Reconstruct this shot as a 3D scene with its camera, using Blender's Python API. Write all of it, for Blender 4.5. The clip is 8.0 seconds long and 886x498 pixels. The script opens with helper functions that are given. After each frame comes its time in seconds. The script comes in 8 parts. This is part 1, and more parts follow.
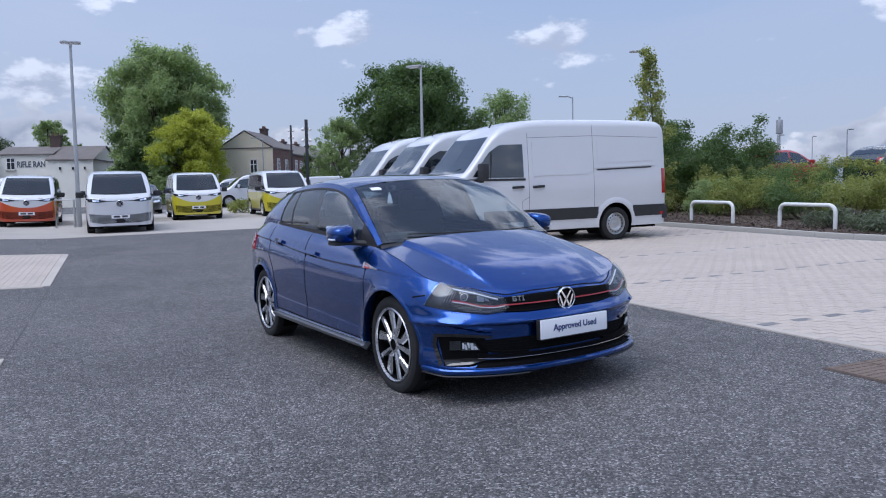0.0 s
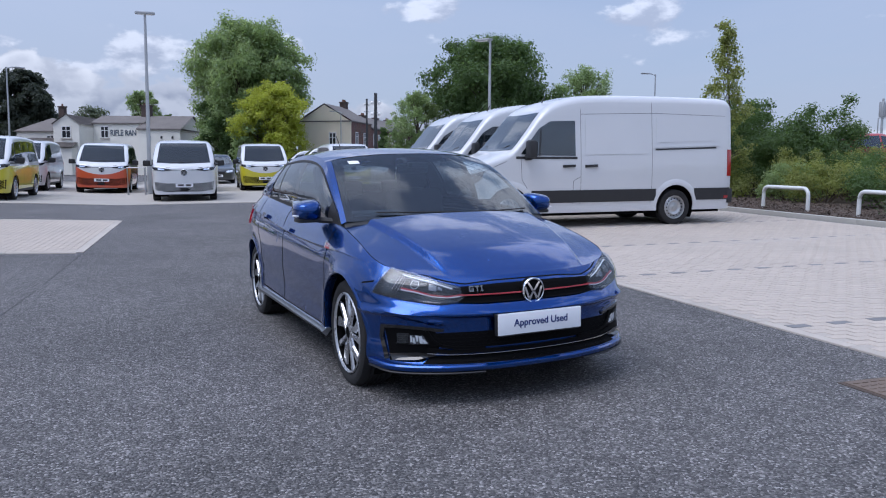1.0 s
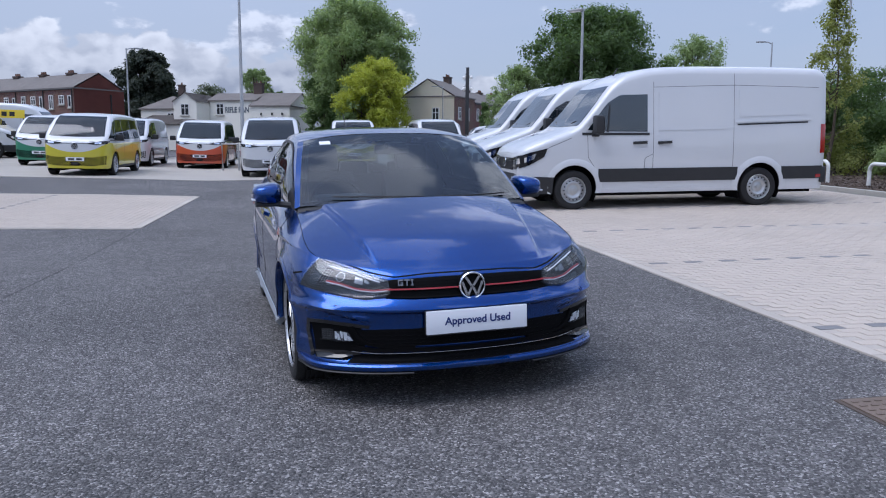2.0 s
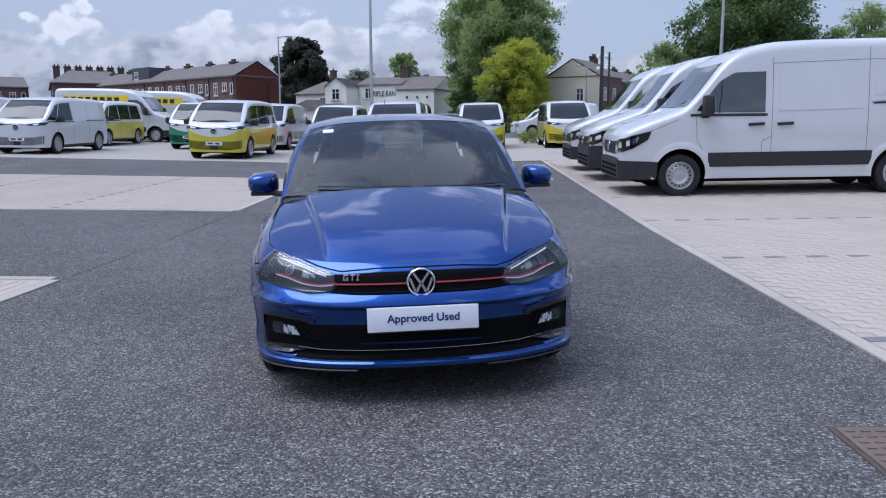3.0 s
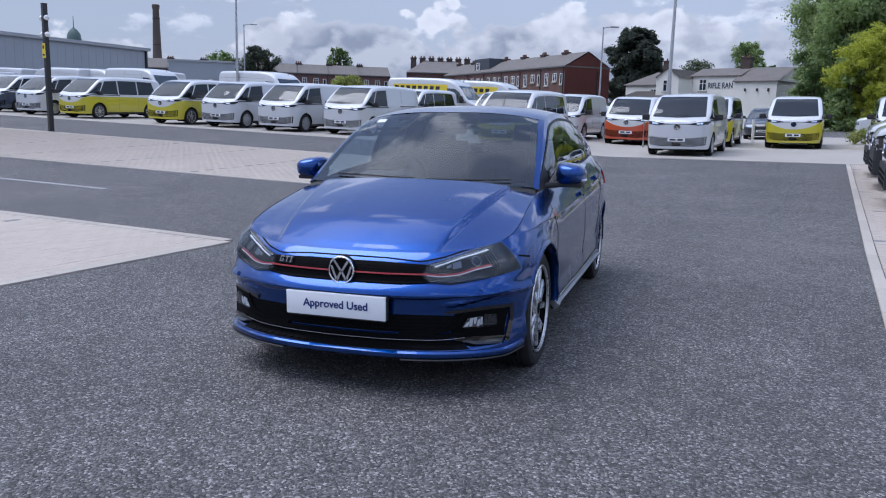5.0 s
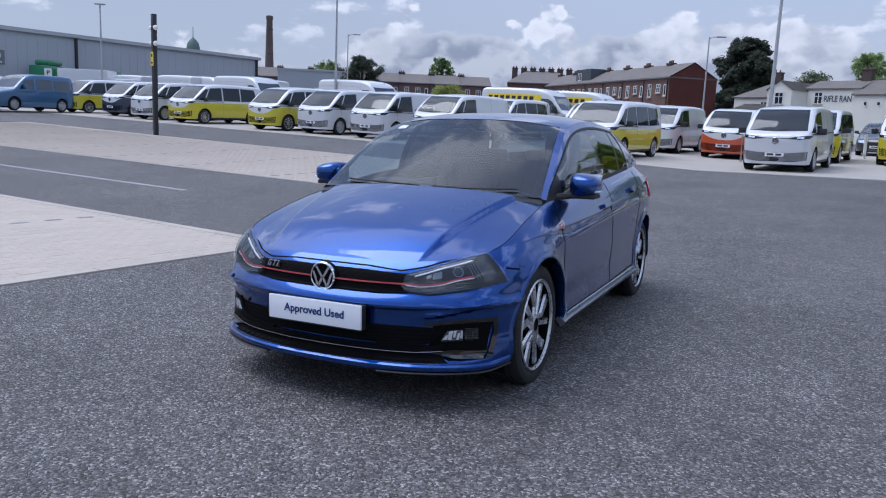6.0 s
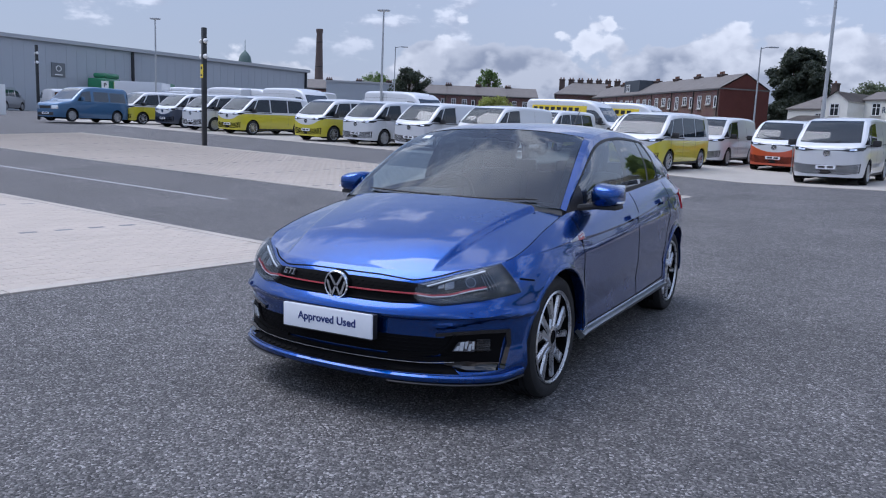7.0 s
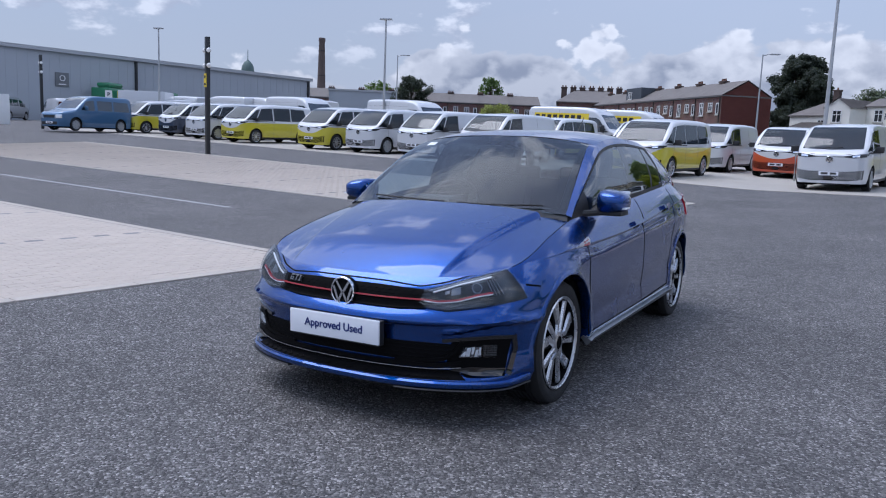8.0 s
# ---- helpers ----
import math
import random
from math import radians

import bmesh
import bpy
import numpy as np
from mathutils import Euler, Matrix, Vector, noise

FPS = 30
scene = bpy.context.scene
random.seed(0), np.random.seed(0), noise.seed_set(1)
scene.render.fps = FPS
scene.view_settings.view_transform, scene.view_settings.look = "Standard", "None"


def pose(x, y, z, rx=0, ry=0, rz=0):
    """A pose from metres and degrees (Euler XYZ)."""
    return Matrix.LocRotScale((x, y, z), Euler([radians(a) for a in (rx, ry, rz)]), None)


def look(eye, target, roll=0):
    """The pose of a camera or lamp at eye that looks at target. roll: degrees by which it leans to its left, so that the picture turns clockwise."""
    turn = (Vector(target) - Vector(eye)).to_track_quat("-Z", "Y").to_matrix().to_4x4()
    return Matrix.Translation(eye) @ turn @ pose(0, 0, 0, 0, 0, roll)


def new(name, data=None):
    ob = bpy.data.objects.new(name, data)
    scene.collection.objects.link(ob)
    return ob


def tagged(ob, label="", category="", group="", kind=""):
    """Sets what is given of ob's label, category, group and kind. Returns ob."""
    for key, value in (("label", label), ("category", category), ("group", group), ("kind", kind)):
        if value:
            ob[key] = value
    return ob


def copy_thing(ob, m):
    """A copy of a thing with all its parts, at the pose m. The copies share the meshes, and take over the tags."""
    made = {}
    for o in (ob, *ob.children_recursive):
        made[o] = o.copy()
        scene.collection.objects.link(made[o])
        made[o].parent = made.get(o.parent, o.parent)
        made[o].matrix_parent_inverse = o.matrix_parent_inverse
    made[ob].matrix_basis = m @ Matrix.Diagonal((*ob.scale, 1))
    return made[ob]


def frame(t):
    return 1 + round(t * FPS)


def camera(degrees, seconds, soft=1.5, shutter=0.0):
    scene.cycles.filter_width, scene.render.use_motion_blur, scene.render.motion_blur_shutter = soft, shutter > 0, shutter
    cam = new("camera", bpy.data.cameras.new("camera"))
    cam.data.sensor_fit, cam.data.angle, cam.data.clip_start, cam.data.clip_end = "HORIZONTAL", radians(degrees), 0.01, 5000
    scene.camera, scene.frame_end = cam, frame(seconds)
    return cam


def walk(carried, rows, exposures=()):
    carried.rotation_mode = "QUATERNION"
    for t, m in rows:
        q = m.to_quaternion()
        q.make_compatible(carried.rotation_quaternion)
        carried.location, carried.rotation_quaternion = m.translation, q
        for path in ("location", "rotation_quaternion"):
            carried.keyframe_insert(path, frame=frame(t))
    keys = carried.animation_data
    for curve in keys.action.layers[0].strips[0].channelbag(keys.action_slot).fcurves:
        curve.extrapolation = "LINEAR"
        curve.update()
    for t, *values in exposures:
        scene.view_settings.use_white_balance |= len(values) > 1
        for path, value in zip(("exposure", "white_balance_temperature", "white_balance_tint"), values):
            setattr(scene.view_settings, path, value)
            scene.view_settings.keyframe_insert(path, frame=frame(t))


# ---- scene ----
cam = camera(60.0, 8.0, 1.1)
PATH = [
    (0, (-3.074, -3.517, 1.226), (-2.032, -1.816, 1.090), -1.1),
    (0.5, (-2.694, -3.451, 1.232), (-1.737, -1.703, 1.070), -0.4),
    (1, (-2.226, -3.452, 1.220), (-1.369, -1.655, 1.025), 0.4),
    (1.2, (-2.036, -3.454, 1.248), (-1.225, -1.638, 1.045), 0.6),
    (2.3, (-0.953, -3.464, 1.281), (-0.466, -1.545, 1.002), 0.1),
    (2.5, (-0.753, -3.490, 1.304), (-0.342, -1.554, 1.017), 0.0),
    (3, (-0.279, -3.471, 1.305), (-0.066, -1.506, 0.997), -0.1),
    (3.5, (0.221, -3.516, 1.315), (0.211, -1.543, 0.992), 0.0),
    (4, (0.671, -3.479, 1.330), (0.437, -1.521, 0.997), 0.4),
    (4.5, (1.146, -3.335, 1.342), (0.704, -1.414, 1.004), 0.9),
    (5, (1.602, -3.219, 1.340), (0.983, -1.348, 0.998), 1.6),
    (5.2, (1.720, -3.165, 1.343), (1.047, -1.313, 1.004), 1.9),
    (6.5, (2.165, -2.811, 1.334), (1.233, -1.070, 1.018), 2.5),
    (7, (2.184, -2.805, 1.333), (1.218, -1.080, 1.031), 2.5),
    (7.5, (2.187, -2.825, 1.329), (1.209, -1.104, 1.040), 2.3),
    (8, (2.174, -2.822, 1.325), (1.200, -1.098, 1.043), 2.3),
]
walk(cam, [(t, look(eye, target, roll)) for t, eye, target, roll in PATH], [(0, 0.30, 5600, 14)])

# ---- daylight ----
SUN_AZ, SUN_EL = radians(-104.0), radians(64.0)      # azimuth from +y towards +x


def build_world():
    w = bpy.data.worlds.new("sky")
    scene.world = w
    w.use_nodes = True
    n, k = w.node_tree.nodes, w.node_tree.links
    n.clear()
    out = n.new("ShaderNodeOutputWorld")
    bg = n.new("ShaderNodeBackground")
    sky = n.new("ShaderNodeTexSky")
    sky.sky_type = "NISHITA"
    sky.sun_disc = False
    sky.sun_elevation = SUN_EL
    sky.sun_rotation = SUN_AZ
    sky.air_density, sky.dust_density, sky.ozone_density = 1.0, 1.5, 1.6
    co = n.new("ShaderNodeTexCoord")
    sep = n.new("ShaderNodeSeparateXYZ")
    k.new(co.outputs["Generated"], sep.inputs[0])

    def math_node(op, a, b=None, c=None, clamp=False):
        m = n.new("ShaderNodeMath")
        m.operation, m.use_clamp = op, clamp
        for i, v in enumerate((a, b, c)):
            if v is None:
                continue
            if isinstance(v, (int, float)):
                m.inputs[i].default_value = v
            else:
                k.new(v, m.inputs[i])
        return m.outputs[0]

    z = math_node("MAXIMUM", sep.outputs[2], 0.0)
    azim = math_node("ARCTAN2", sep.outputs[0], sep.outputs[1])      # from +y towards +x
    elev = math_node("ARCSINE", z)

    def plane(ax, ay, az):
        c = n.new("ShaderNodeCombineXYZ")
        for q, v in enumerate((ax, ay, az)):
            if isinstance(v, (int, float)):
                c.inputs[q].default_value = v
            else:
                k.new(v, c.inputs[q])
        return c.outputs[0]

    high = plane(math_node("DIVIDE", sep.outputs[0], math_node("ADD", z, 0.12)), math_node("DIVIDE", sep.outputs[1], math_node("ADD", z, 0.12)), 0.0)

    def noise_node(vec, scale, detail, rough, dist=0.0, off=None):
        t = n.new("ShaderNodeTexNoise")
        t.inputs["Scale"].default_value = scale
        t.inputs["Detail"].default_value = detail
        t.inputs["Roughness"].default_value = rough
        t.inputs["Distortion"].default_value = dist
        if off is not None:
            ad = n.new("ShaderNodeVectorMath")
            ad.operation = "ADD"
            k.new(vec, ad.inputs[0])
            ad.inputs[1].default_value = off
            vec = ad.outputs[0]
        k.new(vec, t.inputs["Vector"])
        return t.outputs["Fac"]

    def ramp(fac, lo, hi):
        r = n.new("ShaderNodeMapRange")
        r.interpolation_type = "SMOOTHSTEP"
        k.new(fac, r.inputs["Value"])
        r.inputs["From Min"].default_value, r.inputs["From Max"].default_value = lo, hi
        return r.outputs[0]

    def mix(fac, a, b):
        m = n.new("ShaderNodeMix")
        m.data_type = "RGBA"
        for s, v in ((m.inputs[0], fac), (m.inputs[6], a), (m.inputs[7], b)):
            if isinstance(v, (int, float)):
                s.default_value = v
            elif isinstance(v, tuple):
                s.default_value = (*v, 1)
            else:
                k.new(v, s)
        return m.outputs[2]

    def billow(vec, scale, off):
        """Heaped round lumps at three sizes, 0 to 1."""
        total = None
        for f, w in ((1.0, 0.50), (2.3, 0.22), (5.1, 0.10)):
            ad = n.new("ShaderNodeVectorMath")
            ad.operation = "ADD"
            k.new(vec, ad.inputs[0])
            ad.inputs[1].default_value = (off[0] + f * 0.37, off[1] - f * 0.21, off[2])
            t = n.new("ShaderNodeTexVoronoi")
            t.feature = "SMOOTH_F1"
            t.inputs["Scale"].default_value = scale * f
            t.inputs["Smoothness"].default_value = 0.55
            k.new(ad.outputs[0], t.inputs["Vector"])
            q = math_node("MULTIPLY", math_node("SUBTRACT", 1.0, t.outputs["Distance"]), w)
            total = q if total is None else math_node("ADD", total, q)
        return math_node("MULTIPLY_ADD", noise_node(vec, scale * 2.2, 7, 0.56, 0.0, off), 0.42, total)

    # a bank of cumulus along the skyline, highest ahead
    sky_map = plane(azim, math_node("MULTIPLY", elev, 1.35), 0.0)
    ahead = math_node("MULTIPLY", ramp(azim, -0.90, -0.50), math_node("SUBTRACT", 1.0, ramp(azim, 0.10, 0.55)))
    top = math_node("MULTIPLY_ADD", ahead, 0.064, 0.060)
    top = math_node("MULTIPLY_ADD", math_node("SUBTRACT", noise_node(plane(azim, 0.0, 0.0), 3.4, 2, 0.5, 0.0, (2.0, 0.4, 0.0)), 0.5), 0.12, top)

    def bank(shift):
        heap = billow(sky_map, 13.0, (0.31 + shift * 0.6, 0.17 - shift, 0.0))
        d = math_node("SUBTRACT", top, elev)
        return math_node("ADD", math_node("MULTIPLY", d, 13.0), math_node("MULTIPLY", math_node("SUBTRACT", heap, 0.63), 1.9))

    b0, b1 = bank(0.0), bank(0.030)
    bank_mask = ramp(b0, 0.0, 0.14)
    bank_lit = ramp(math_node("SUBTRACT", b0, b1), -0.12, 0.30)
    edge = math_node("SUBTRACT", 1.0, ramp(b0, 0.05, 0.75))
    bank_lit = math_node("ADD", math_node("MULTIPLY", bank_lit, 0.52), math_node("MULTIPLY", edge, 0.50), clamp=True)
    # scattered small cumulus above it
    field = noise_node(plane(azim, math_node("MULTIPLY", elev, 2.1), 0.0), 5.2, 2, 0.5, 0.0, (7.3, 3.1, 0.0))
    flat = plane(azim, math_node("MULTIPLY", elev, 1.9), 0.0)

    def scatter(shift):
        tuft = noise_node(flat, 17.0, 7, 0.55, 0.0, (3.3 - shift * 0.6, 1.7 + shift, 0.0))
        return math_node("ADD", math_node("MULTIPLY", field, 1.5), math_node("MULTIPLY", tuft, 0.9))

    s0 = scatter(0.0)
    small = math_node("MULTIPLY", ramp(s0, 1.36, 1.50), math_node("MULTIPLY", ramp(elev, 0.06, 0.12), math_node("SUBTRACT", 1.0, ramp(elev, 0.36, 0.50))))
    small_lit = ramp(math_node("SUBTRACT", s0, scatter(0.022)), -0.10, 0.13)
    # broken high cloud overhead
    puff = noise_node(high, 2.3, 9, 0.58, 0.25, (4.3, 1.2, 0.7))
    over = math_node("MULTIPLY", ramp(puff, 0.50, 0.585), math_node("MULTIPLY", ramp(elev, 0.26, 0.46), math_node("MULTIPLY_ADD", ramp(elev, 0.90, 1.20), -0.6, 1.0)))
    veil = ramp(noise_node(high, 0.5, 6, 0.6, 0.6, (9.0, 2.0, 1.0)), 0.30, 0.72)
    haze = math_node("POWER", math_node("SUBTRACT", 1.0, z, clamp=True), 9.0)
    thin = mix(math_node("MULTIPLY_ADD", veil, 0.36, 0.26), sky.outputs[0], (4.1, 4.5, 5.3))
    pale = math_node("SUBTRACT", 1.0, ramp(elev, 0.18, 0.60))
    thin = mix(math_node("MULTIPLY", pale, math_node("MULTIPLY_ADD", ramp(azim, -0.10, 0.75), -0.30, 0.55)), thin, mix(ramp(azim, -0.75, -0.05), (4.0, 4.25, 4.7), (5.3, 5.6, 6.2)))
    thin = mix(math_node("MULTIPLY", haze, 0.85), thin, (5.7, 6.1, 7.0))
    full = mix(math_node("MULTIPLY", over, 0.92), thin, (9.2, 9.3, 9.5))
    full = mix(math_node("MULTIPLY", small, 0.80), full, mix(small_lit, (4.3, 4.6, 5.3), (7.8, 7.9, 8.2)))
    full = mix(math_node("MULTIPLY", bank_mask, 0.93), full, mix(bank_lit, (2.9, 3.2, 3.9), (8.0, 8.0, 8.1)))
    low_haze = math_node("SUBTRACT", 1.0, ramp(elev, 0.0, 0.05))
    full = mix(math_node("MULTIPLY", low_haze, 0.45), full, (6.0, 6.3, 6.9))
    # the veiled sun's aureole
    toward = n.new("ShaderNodeVectorMath")
    toward.operation = "DOT_PRODUCT"
    k.new(co.outputs["Generated"], toward.inputs[0])
    toward.inputs[1].default_value = (math.sin(SUN_AZ) * math.cos(SUN_EL), math.cos(SUN_AZ) * math.cos(SUN_EL), math.sin(SUN_EL))
    glow = math_node("POWER", math_node("MAXIMUM", toward.outputs["Value"], 0.0), 7.0)
    full = mix(math_node("MULTIPLY", glow, 0.12, clamp=True), full, (11.0, 10.8, 10.5))
    rise = n.new("ShaderNodeVectorMath")
    rise.operation = "SCALE"
    k.new(full, rise.inputs[0])
    k.new(math_node("MULTIPLY_ADD", z, 1.00, 0.68), rise.inputs["Scale"])      # an overcast sky is brighter overhead
    k.new(rise.outputs[0], bg.inputs[0])
    bg.inputs[1].default_value = 0.105
    k.new(bg.outputs[0], out.inputs[0])


build_world()
sun_data = bpy.data.lights.new("sun", "SUN")
sun_data.energy, sun_data.angle, sun_data.color = 1.50, radians(42.0), (1.0, 0.94, 0.86)
sun = new("sun", sun_data)
SUN_DIR = Vector((math.sin(SUN_AZ) * math.cos(SUN_EL), math.cos(SUN_AZ) * math.cos(SUN_EL), math.sin(SUN_EL)))
sun.matrix_world = look(tuple(SUN_DIR * 200), (0, 0, 0))

# ---- materials ----
def material(name, color, rough=0.6, metal=0.0, var=0.12, scale=3.0, fine=60.0, bump=0.0, bump_scale=80.0, coat=0.0,
             emit=0.0, alpha=1.0, spec=0.5, island=0.0, each=0.0, dirt=0.0):
    """A surface with variation at two scales, in metres of the object's own space."""
    m = bpy.data.materials.new(name)
    m.use_nodes = True
    n, k = m.node_tree.nodes, m.node_tree.links
    p = n["Principled BSDF"]
    p.inputs["Roughness"].default_value = rough
    p.inputs["Metallic"].default_value = metal
    p.inputs["Specular IOR Level"].default_value = spec
    p.inputs["Coat Weight"].default_value = coat
    p.inputs["Coat Roughness"].default_value = 0.03
    co = n.new("ShaderNodeTexCoord")

    def nz(s, detail=4, rough_=0.6):
        t = n.new("ShaderNodeTexNoise")
        t.inputs["Scale"].default_value, t.inputs["Detail"].default_value, t.inputs["Roughness"].default_value = s, detail, rough_
        k.new(co.outputs["Object"], t.inputs["Vector"])
        return t.outputs["Fac"]

    def mth(op, a, b):
        q = n.new("ShaderNodeMath")
        q.operation = op
        for i, v in enumerate((a, b)):
            if isinstance(v, (int, float)):
                q.inputs[i].default_value = v
            else:
                k.new(v, q.inputs[i])
        return q.outputs[0]

    if var or island or each:
        f = mth("ADD", mth("MULTIPLY", mth("SUBTRACT", nz(scale), 0.5), var * 2.2), mth("MULTIPLY", mth("SUBTRACT", nz(fine, 2), 0.5), var * 1.6))
        if island:
            g = n.new("ShaderNodeNewGeometry")
            f = mth("ADD", f, mth("MULTIPLY", mth("SUBTRACT", g.outputs["Random Per Island"], 0.5), island))
        if each:
            g = n.new("ShaderNodeObjectInfo")
            f = mth("ADD", f, mth("MULTIPLY", mth("SUBTRACT", g.outputs["Random"], 0.5), each))
        f = mth("ADD", f, 1.0)
        v = n.new("ShaderNodeVectorMath")
        v.operation = "SCALE"
        v.inputs[0].default_value = color[:3]
        k.new(f, v.inputs["Scale"])
        last = v.outputs[0]
        if dirt:
            mx = n.new("ShaderNodeMix")
            mx.data_type = "RGBA"
            r = n.new("ShaderNodeMapRange")
            k.new(nz(scale * 0.45, 6, 0.7), r.inputs["Value"])
            r.inputs["From Min"].default_value, r.inputs["From Max"].default_value = 0.5, 0.75
            k.new(mth("MULTIPLY", r.outputs[0], dirt), mx.inputs[0])
            k.new(last, mx.inputs[6])
            mx.inputs[7].default_value = (0.09, 0.085, 0.075, 1)
            last = mx.outputs[2]
        k.new(last, p.inputs["Base Color"])
        rr = mth("ADD", mth("MULTIPLY", mth("SUBTRACT", nz(scale * 2.3), 0.5), min(0.3, rough * 0.4)), rough)
        k.new(rr, p.inputs["Roughness"])
    else:
        p.inputs["Base Color"].default_value = (*color[:3], 1)
    if bump:
        b = n.new("ShaderNodeBump")
        b.inputs["Strength"].default_value, b.inputs["Distance"].default_value = 1.0, bump
        k.new(nz(bump_scale, 3), b.inputs["Height"])
        k.new(b.outputs[0], p.inputs["Normal"])
    if emit:
        p.inputs["Emission Color"].default_value = (*color[:3], 1)
        p.inputs["Emission Strength"].default_value = emit
    return m


def paint(name, color, metal=0.0, rough=0.35, coat=1.0, ior=1.55):
    m = material(name, color, rough, metal, var=0.03, scale=1.3, fine=400.0, coat=coat)
    m.node_tree.nodes["Principled BSDF"].inputs["Coat IOR"].default_value = ior
    return m


def two_tone(name, upper, lower, belt=1.02, dip=0.30):
    """Van paint: white above a belt line that drops in a broad V over the nose, colour below."""
    m = paint(name, upper)
    n, k = m.node_tree.nodes, m.node_tree.links
    p = n["Principled BSDF"]
    co = n.new("ShaderNodeTexCoord")
    s = n.new("ShaderNodeSeparateXYZ")
    k.new(co.outputs["Object"], s.inputs[0])

    def mth(op, a, b, c=None, clamp=False):
        q = n.new("ShaderNodeMath")
        q.operation, q.use_clamp = op, clamp
        for i, v in enumerate((a, b, c)):
            if v is None:
                continue
            if isinstance(v, (int, float)):
                q.inputs[i].default_value = v
            else:
                k.new(v, q.inputs[i])
        return q.outputs[0]

    ax = mth("ABSOLUTE", s.outputs[0], 0)
    side = mth("POWER", mth("DIVIDE", ax, 0.93, clamp=True), 2.2)
    front = mth("LESS_THAN", s.outputs[1], 0.62)
    drop = mth("MULTIPLY", mth("SUBTRACT", 1.0, side, clamp=True), mth("MULTIPLY", front, dip))
    line = mth("SUBTRACT", belt, drop)
    below = mth("LESS_THAN", s.outputs[2], line)
    old = p.inputs["Base Color"].links[0].from_socket
    mx = n.new("ShaderNodeMix")
    mx.data_type = "RGBA"
    k.new(below, mx.inputs[0])
    k.new(old, mx.inputs[6])
    mx.inputs[7].default_value = (*lower, 1)
    k.new(mx.outputs[2], p.inputs["Base Color"])
    return m


def glass(name, tint=(0.02, 0.025, 0.03), rough=0.0, clear=0.0, ior=1.5):
    """Thin pane: see-through tint under a reflecting face."""
    m = bpy.data.materials.new(name)
    m.use_nodes = True
    n, k = m.node_tree.nodes, m.node_tree.links
    n.clear()
    out = n.new("ShaderNodeOutputMaterial")
    tr = n.new("ShaderNodeBsdfTransparent")
    tr.inputs[0].default_value = (*tint, 1)
    gl = n.new("ShaderNodeBsdfGlossy")
    gl.inputs["Color"].default_value = (0.95, 0.97, 1.0, 1)
    gl.inputs["Roughness"].default_value = rough
    lw = n.new("ShaderNodeLayerWeight")
    lw.inputs[0].default_value = 0.5
    f0 = ((ior - 1) / (ior + 1)) ** 2
    pw = n.new("ShaderNodeMath")
    pw.operation = "POWER"
    k.new(lw.outputs["Facing"], pw.inputs[0])
    pw.inputs[1].default_value = 5.0
    fr = n.new("ShaderNodeMath")
    fr.operation = "MULTIPLY_ADD"
    k.new(pw.outputs[0], fr.inputs[0])
    fr.inputs[1].default_value, fr.inputs[2].default_value = 1.0 - f0, f0
    mx = n.new("ShaderNodeMixShader")
    k.new(fr.outputs[0], mx.inputs[0])
    k.new(tr.outputs[0], mx.inputs[1])
    k.new(gl.outputs[0], mx.inputs[2])
    k.new(mx.outputs[0], out.inputs[0])
    return m


